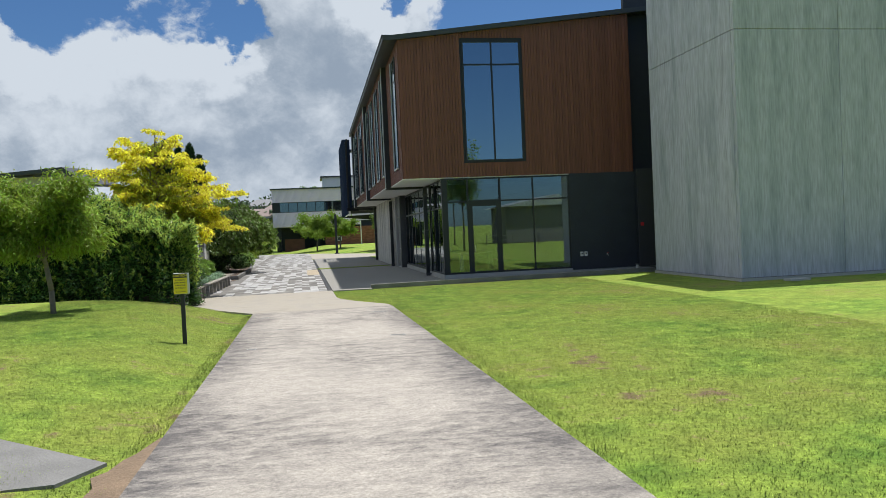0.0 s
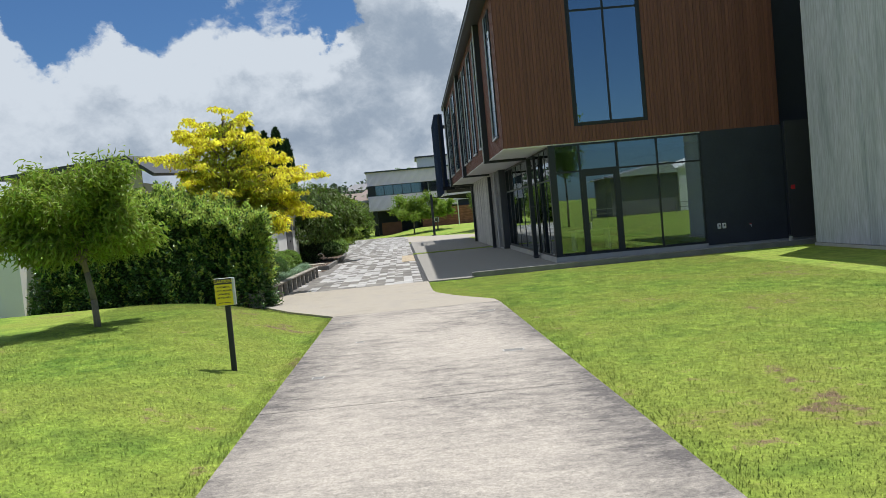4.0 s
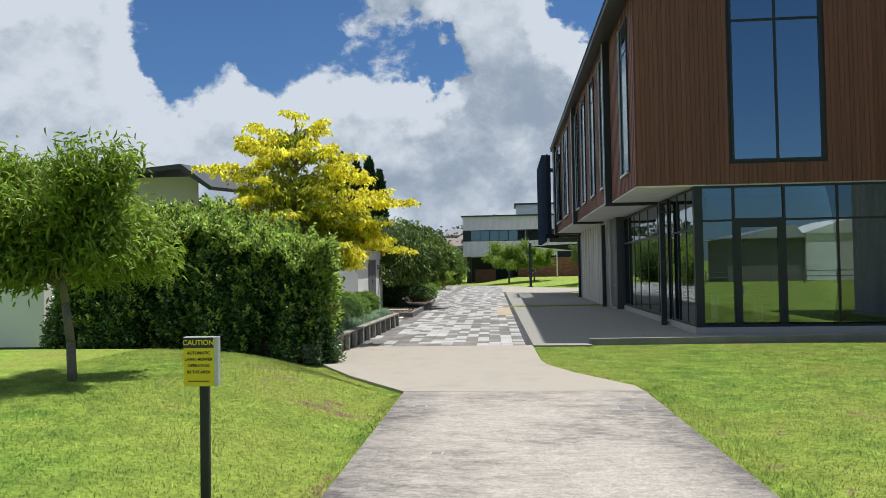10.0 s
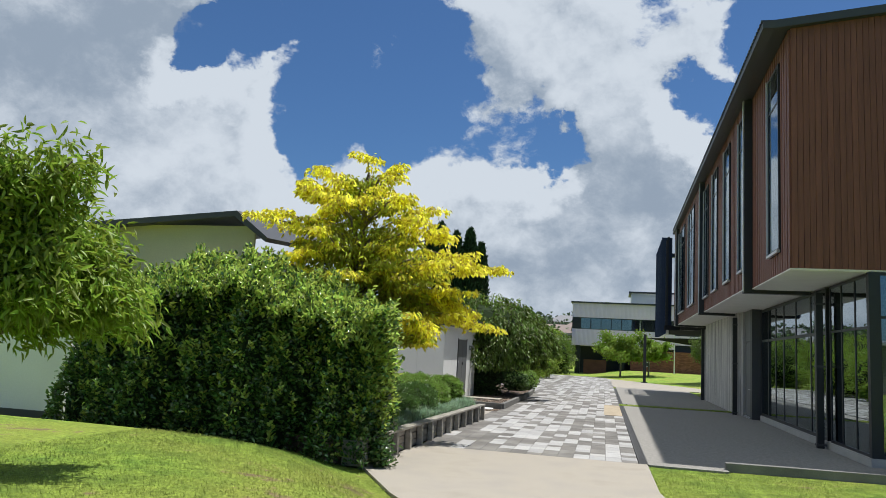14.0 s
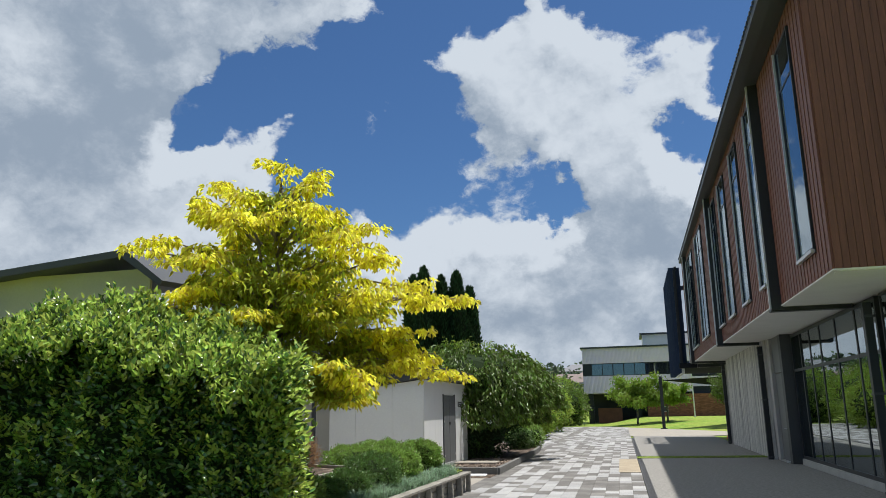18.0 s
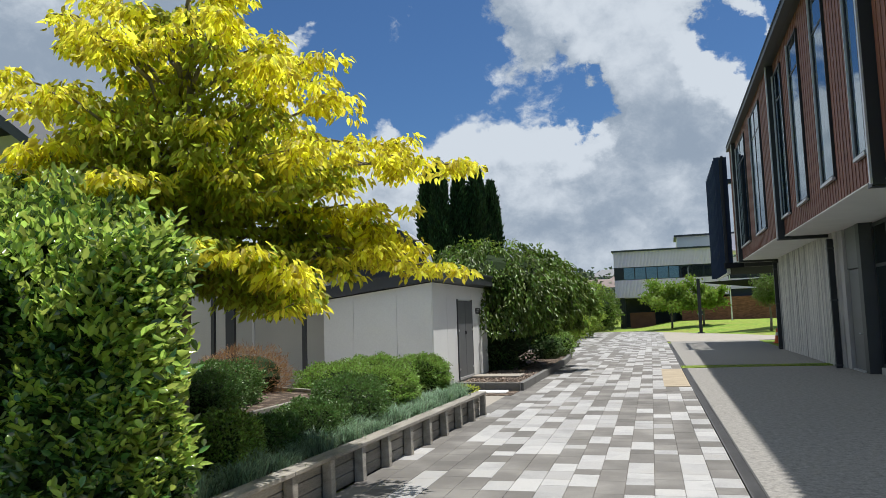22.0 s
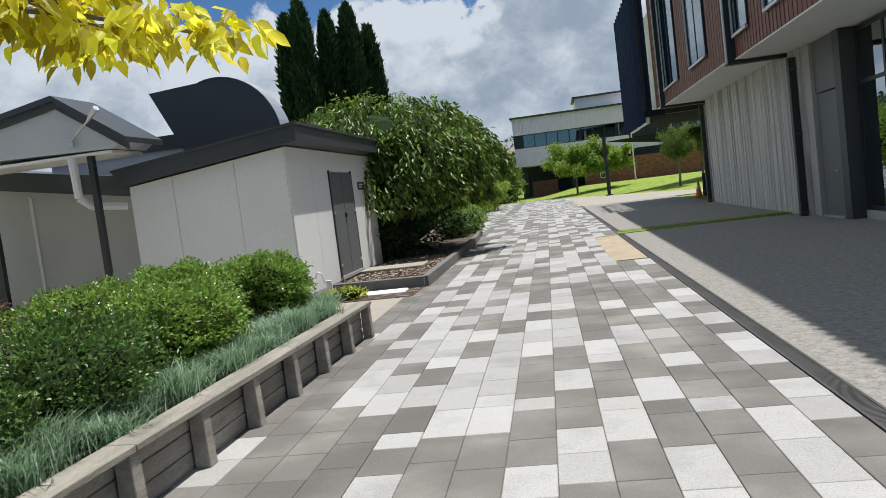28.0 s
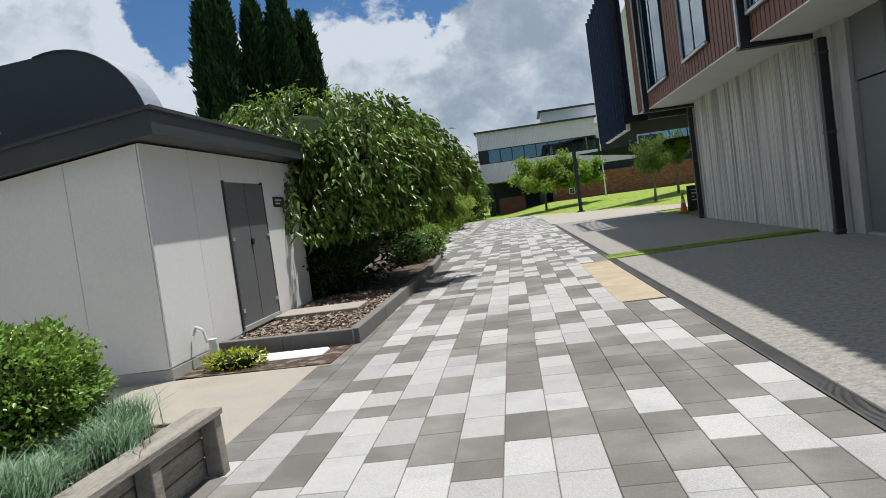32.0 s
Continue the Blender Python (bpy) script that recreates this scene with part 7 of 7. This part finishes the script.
for k in range(560):
    x_, y_ = (r6.uniform(-230, 160), r6.uniform(150, 420)) if k < 260 else (r6.uniform(-80, 20), r6.uniform(140, 262))
    z_ = float(ground_h(x_, y_))
    rad, h_ = r6.uniform(1.8, 3.8), r6.uniform(3.5, 7.5)
    m = 120
    q = unit(r6.normal(0, 1, (m, 3))) * r6.random((m, 1)) ** 0.3
    lobes = 1 + 0.25 * np.sin(q[:, :1] * 5 + k) * np.sin(q[:, 2:] * 6)
    at.append(np.array([x_, y_, z_ + h_ * 0.55]) + q * lobes * (rad, rad, h_ * 0.5))
    sz.append(np.full(m, rad * 0.42))
at, sz = np.concatenate(at), np.concatenate(sz)
v_, f_ = leaf_arrays(at, r6.normal(0, 1, at.shape), sz, sz * 0.8)
M_WOOD = material("distant_foliage", (0.1, 0.14, 0.075), 0.9, 0.1, 1, 5, 0, island=0.45, through=0.15, hue=0.03)
arrays("far_woods", v_, f_, M_WOOD, None, "dark green trees scattered over the distant hill", "stuff")

# ---------------- behind the start: what the front glass mirrors ----------------
lodge = thing("gabled_building", (26, -63, 0), "low dark building with white gables across the lawn", "building")
boxpart("wall", (18.5, 26.4, -68, -60.4, 0, 4.7), M_SLAB, lodge)
boxpart("wall_white", (26.4, 35, -70, -60, 0, 4.9), M_WHITE, lodge)
for xa, xb, xm, za, zm, mt, lab in ((25.9, 35.6, 31.0, 4.9, 6.5, M_WHITE, "white gable"), (17.8, 26.4, 25.2, 4.5, 5.9, M_ALU, "pale metal roof")):
    bm = bmesh.new()
    a_ = [bm.verts.new(q) for q in ((xa, -59.8, za), (xb, -59.8, za), (xm, -59.8, zm))]
    b_ = [bm.verts.new((q.co.x, -70.5, q.co.z)) for q in a_]
    bm.faces.new(a_)
    bm.faces.new(b_[::-1])
    for i in range(3):
        j = (i + 1) % 3
        bm.faces.new((a_[i], a_[j], b_[j], b_[i]))
    part("gable", bm, mt, lodge, lab)
fence = thing("rail_fence", (25, -52, 0), "long low rail fence across the lawn", "fence")
for z_ in (0.55, 1.05):
    boxpart("rail", (14, 38, -52.04, -52, z_, z_ + 0.08), M_SLAB, fence)
for k in range(9):
    boxpart("post", (14 + k * 3 - 0.05, 14 + k * 3 + 0.05, -52.0, -51.9, -0.05, 1.2), M_SLAB, fence)
for k in range(4):
    small_tree((8.6, 13.0, -1.5, -8.0)[k], (-38, -66, -46, -47)[k], (4.4, 6.5, 3.0, 3.0)[k], (2.2, 3.6, 2.6, 2.6)[k], (4.4, 3.5, 2.8, 2.8)[k], 3200, M_WEEP, "dark green tree across the lawn behind the start", 70 + k, leafsize=(0.25, 0.14), zoff=0.8)

# white table seen through the front door
tbl = thing("table", (1.9, 3.2, 0.16), "white table with panel legs inside the hall", "table")
boxpart("tabletop", (1.1, 2.6, 2.8, 3.6, 0.86, 0.9), M_PAPER, tbl, r=0.01)
for x_ in (1.2, 2.44):
    boxpart("leg", (x_, x_ + 0.06, 2.9, 3.5, 0.16, 0.86), M_PAPER, tbl)

# ---------------- grass blades near the path ----------------
def blades(name, n, x0, x1, y0, y1, keep, seed, h=(0.02, 0.05)):
    r = np.random.default_rng(seed)
    x_, y_ = r.uniform(x0, x1, n), r.uniform(y0, y1, n)
    ok = keep(x_, y_)
    x_, y_ = x_[ok], y_[ok]
    n = len(x_)
    z_ = ground_h(x_, y_)
    a_ = r.uniform(0, math.tau, n)
    hh = r.uniform(*h, n)
    w = r.uniform(0.002, 0.0042, n)
    b0 = np.stack([x_, y_, z_ - 0.004], 1)
    s_ = np.stack([np.cos(a_) * w, np.sin(a_) * w, 0 * a_], 1)
    lean = np.stack([r.normal(0, 0.4, n) * hh, r.normal(0, 0.4, n) * hh, hh], 1)
    v__ = np.stack([b0 - s_, b0 + s_, b0 + lean], 1).reshape(-1, 3)
    arrays(name, v__, np.arange(3 * n).reshape(-1, 3), M_BLADE, None, "short mown grass blades on the lawn", "stuff")


def off_path(x_, y_):
    t = (y_ + 22) / 13.5
    left = (-6.32 - 0.1 * t) - 0.36 * np.clip((-20.2 - y_) / 0.8, 0, 1) * (1 + 0.5 * np.sin(y_ * 3))
    right = (-2.66 - 0.28 * t)
    flare = np.clip((y_ + 8.5) / 3.6, 0, 1)
    left = left - flare * 2.2
    right = right - np.clip((y_ + 8.1) / 2.8, 0, 1) * 1.3
    return ((x_ < left + 0.05 * np.sin(y_ * 9) + 0.02) | (x_ > right - 0.05 * np.sin(y_ * 8) - 0.02)) & (y_ < -1.75) & ~((x_ < -8.5) & (y_ > -4.7))


blades("grass_blades", 640000, -11.5, 4.5, -25.8, -1.8, off_path, 81, (0.015, 0.04))
blades("edge_grass", 6000, -6.6, -6.2, -26, -8.3, off_path, 82, (0.03, 0.06))
blades("edge_grass", 6000, -3.0, -2.4, -26, -7.6, off_path, 83, (0.03, 0.06))
blades("strip_grass", 9000, -4.75, -0.45, 15.55, 16.1, lambda x_, y_: x_ < 9, 84, (0.06, 0.1))

# a low white building glimpsed beyond the weeping tree, and a far lamp on an arched bracket
hut = thing("hut", (-13.2, 30, 0), "low white hut with two small vents beyond the weeping tree", "hut")
boxpart("wall", (-15.5, -12.4, 29.5, 32.5, -0.05, 2.3), M_WHITE, hut)
boxpart("roof", (-15.7, -12.2, 29.3, 32.7, 2.3, 2.42), M_ROOFDK, hut)
for x_ in (-12.95, -12.7):
    boxpart("vent", (x_, x_ + 0.15, 29.48, 29.499, 0.9, 1.0), M_CHAR, hut)
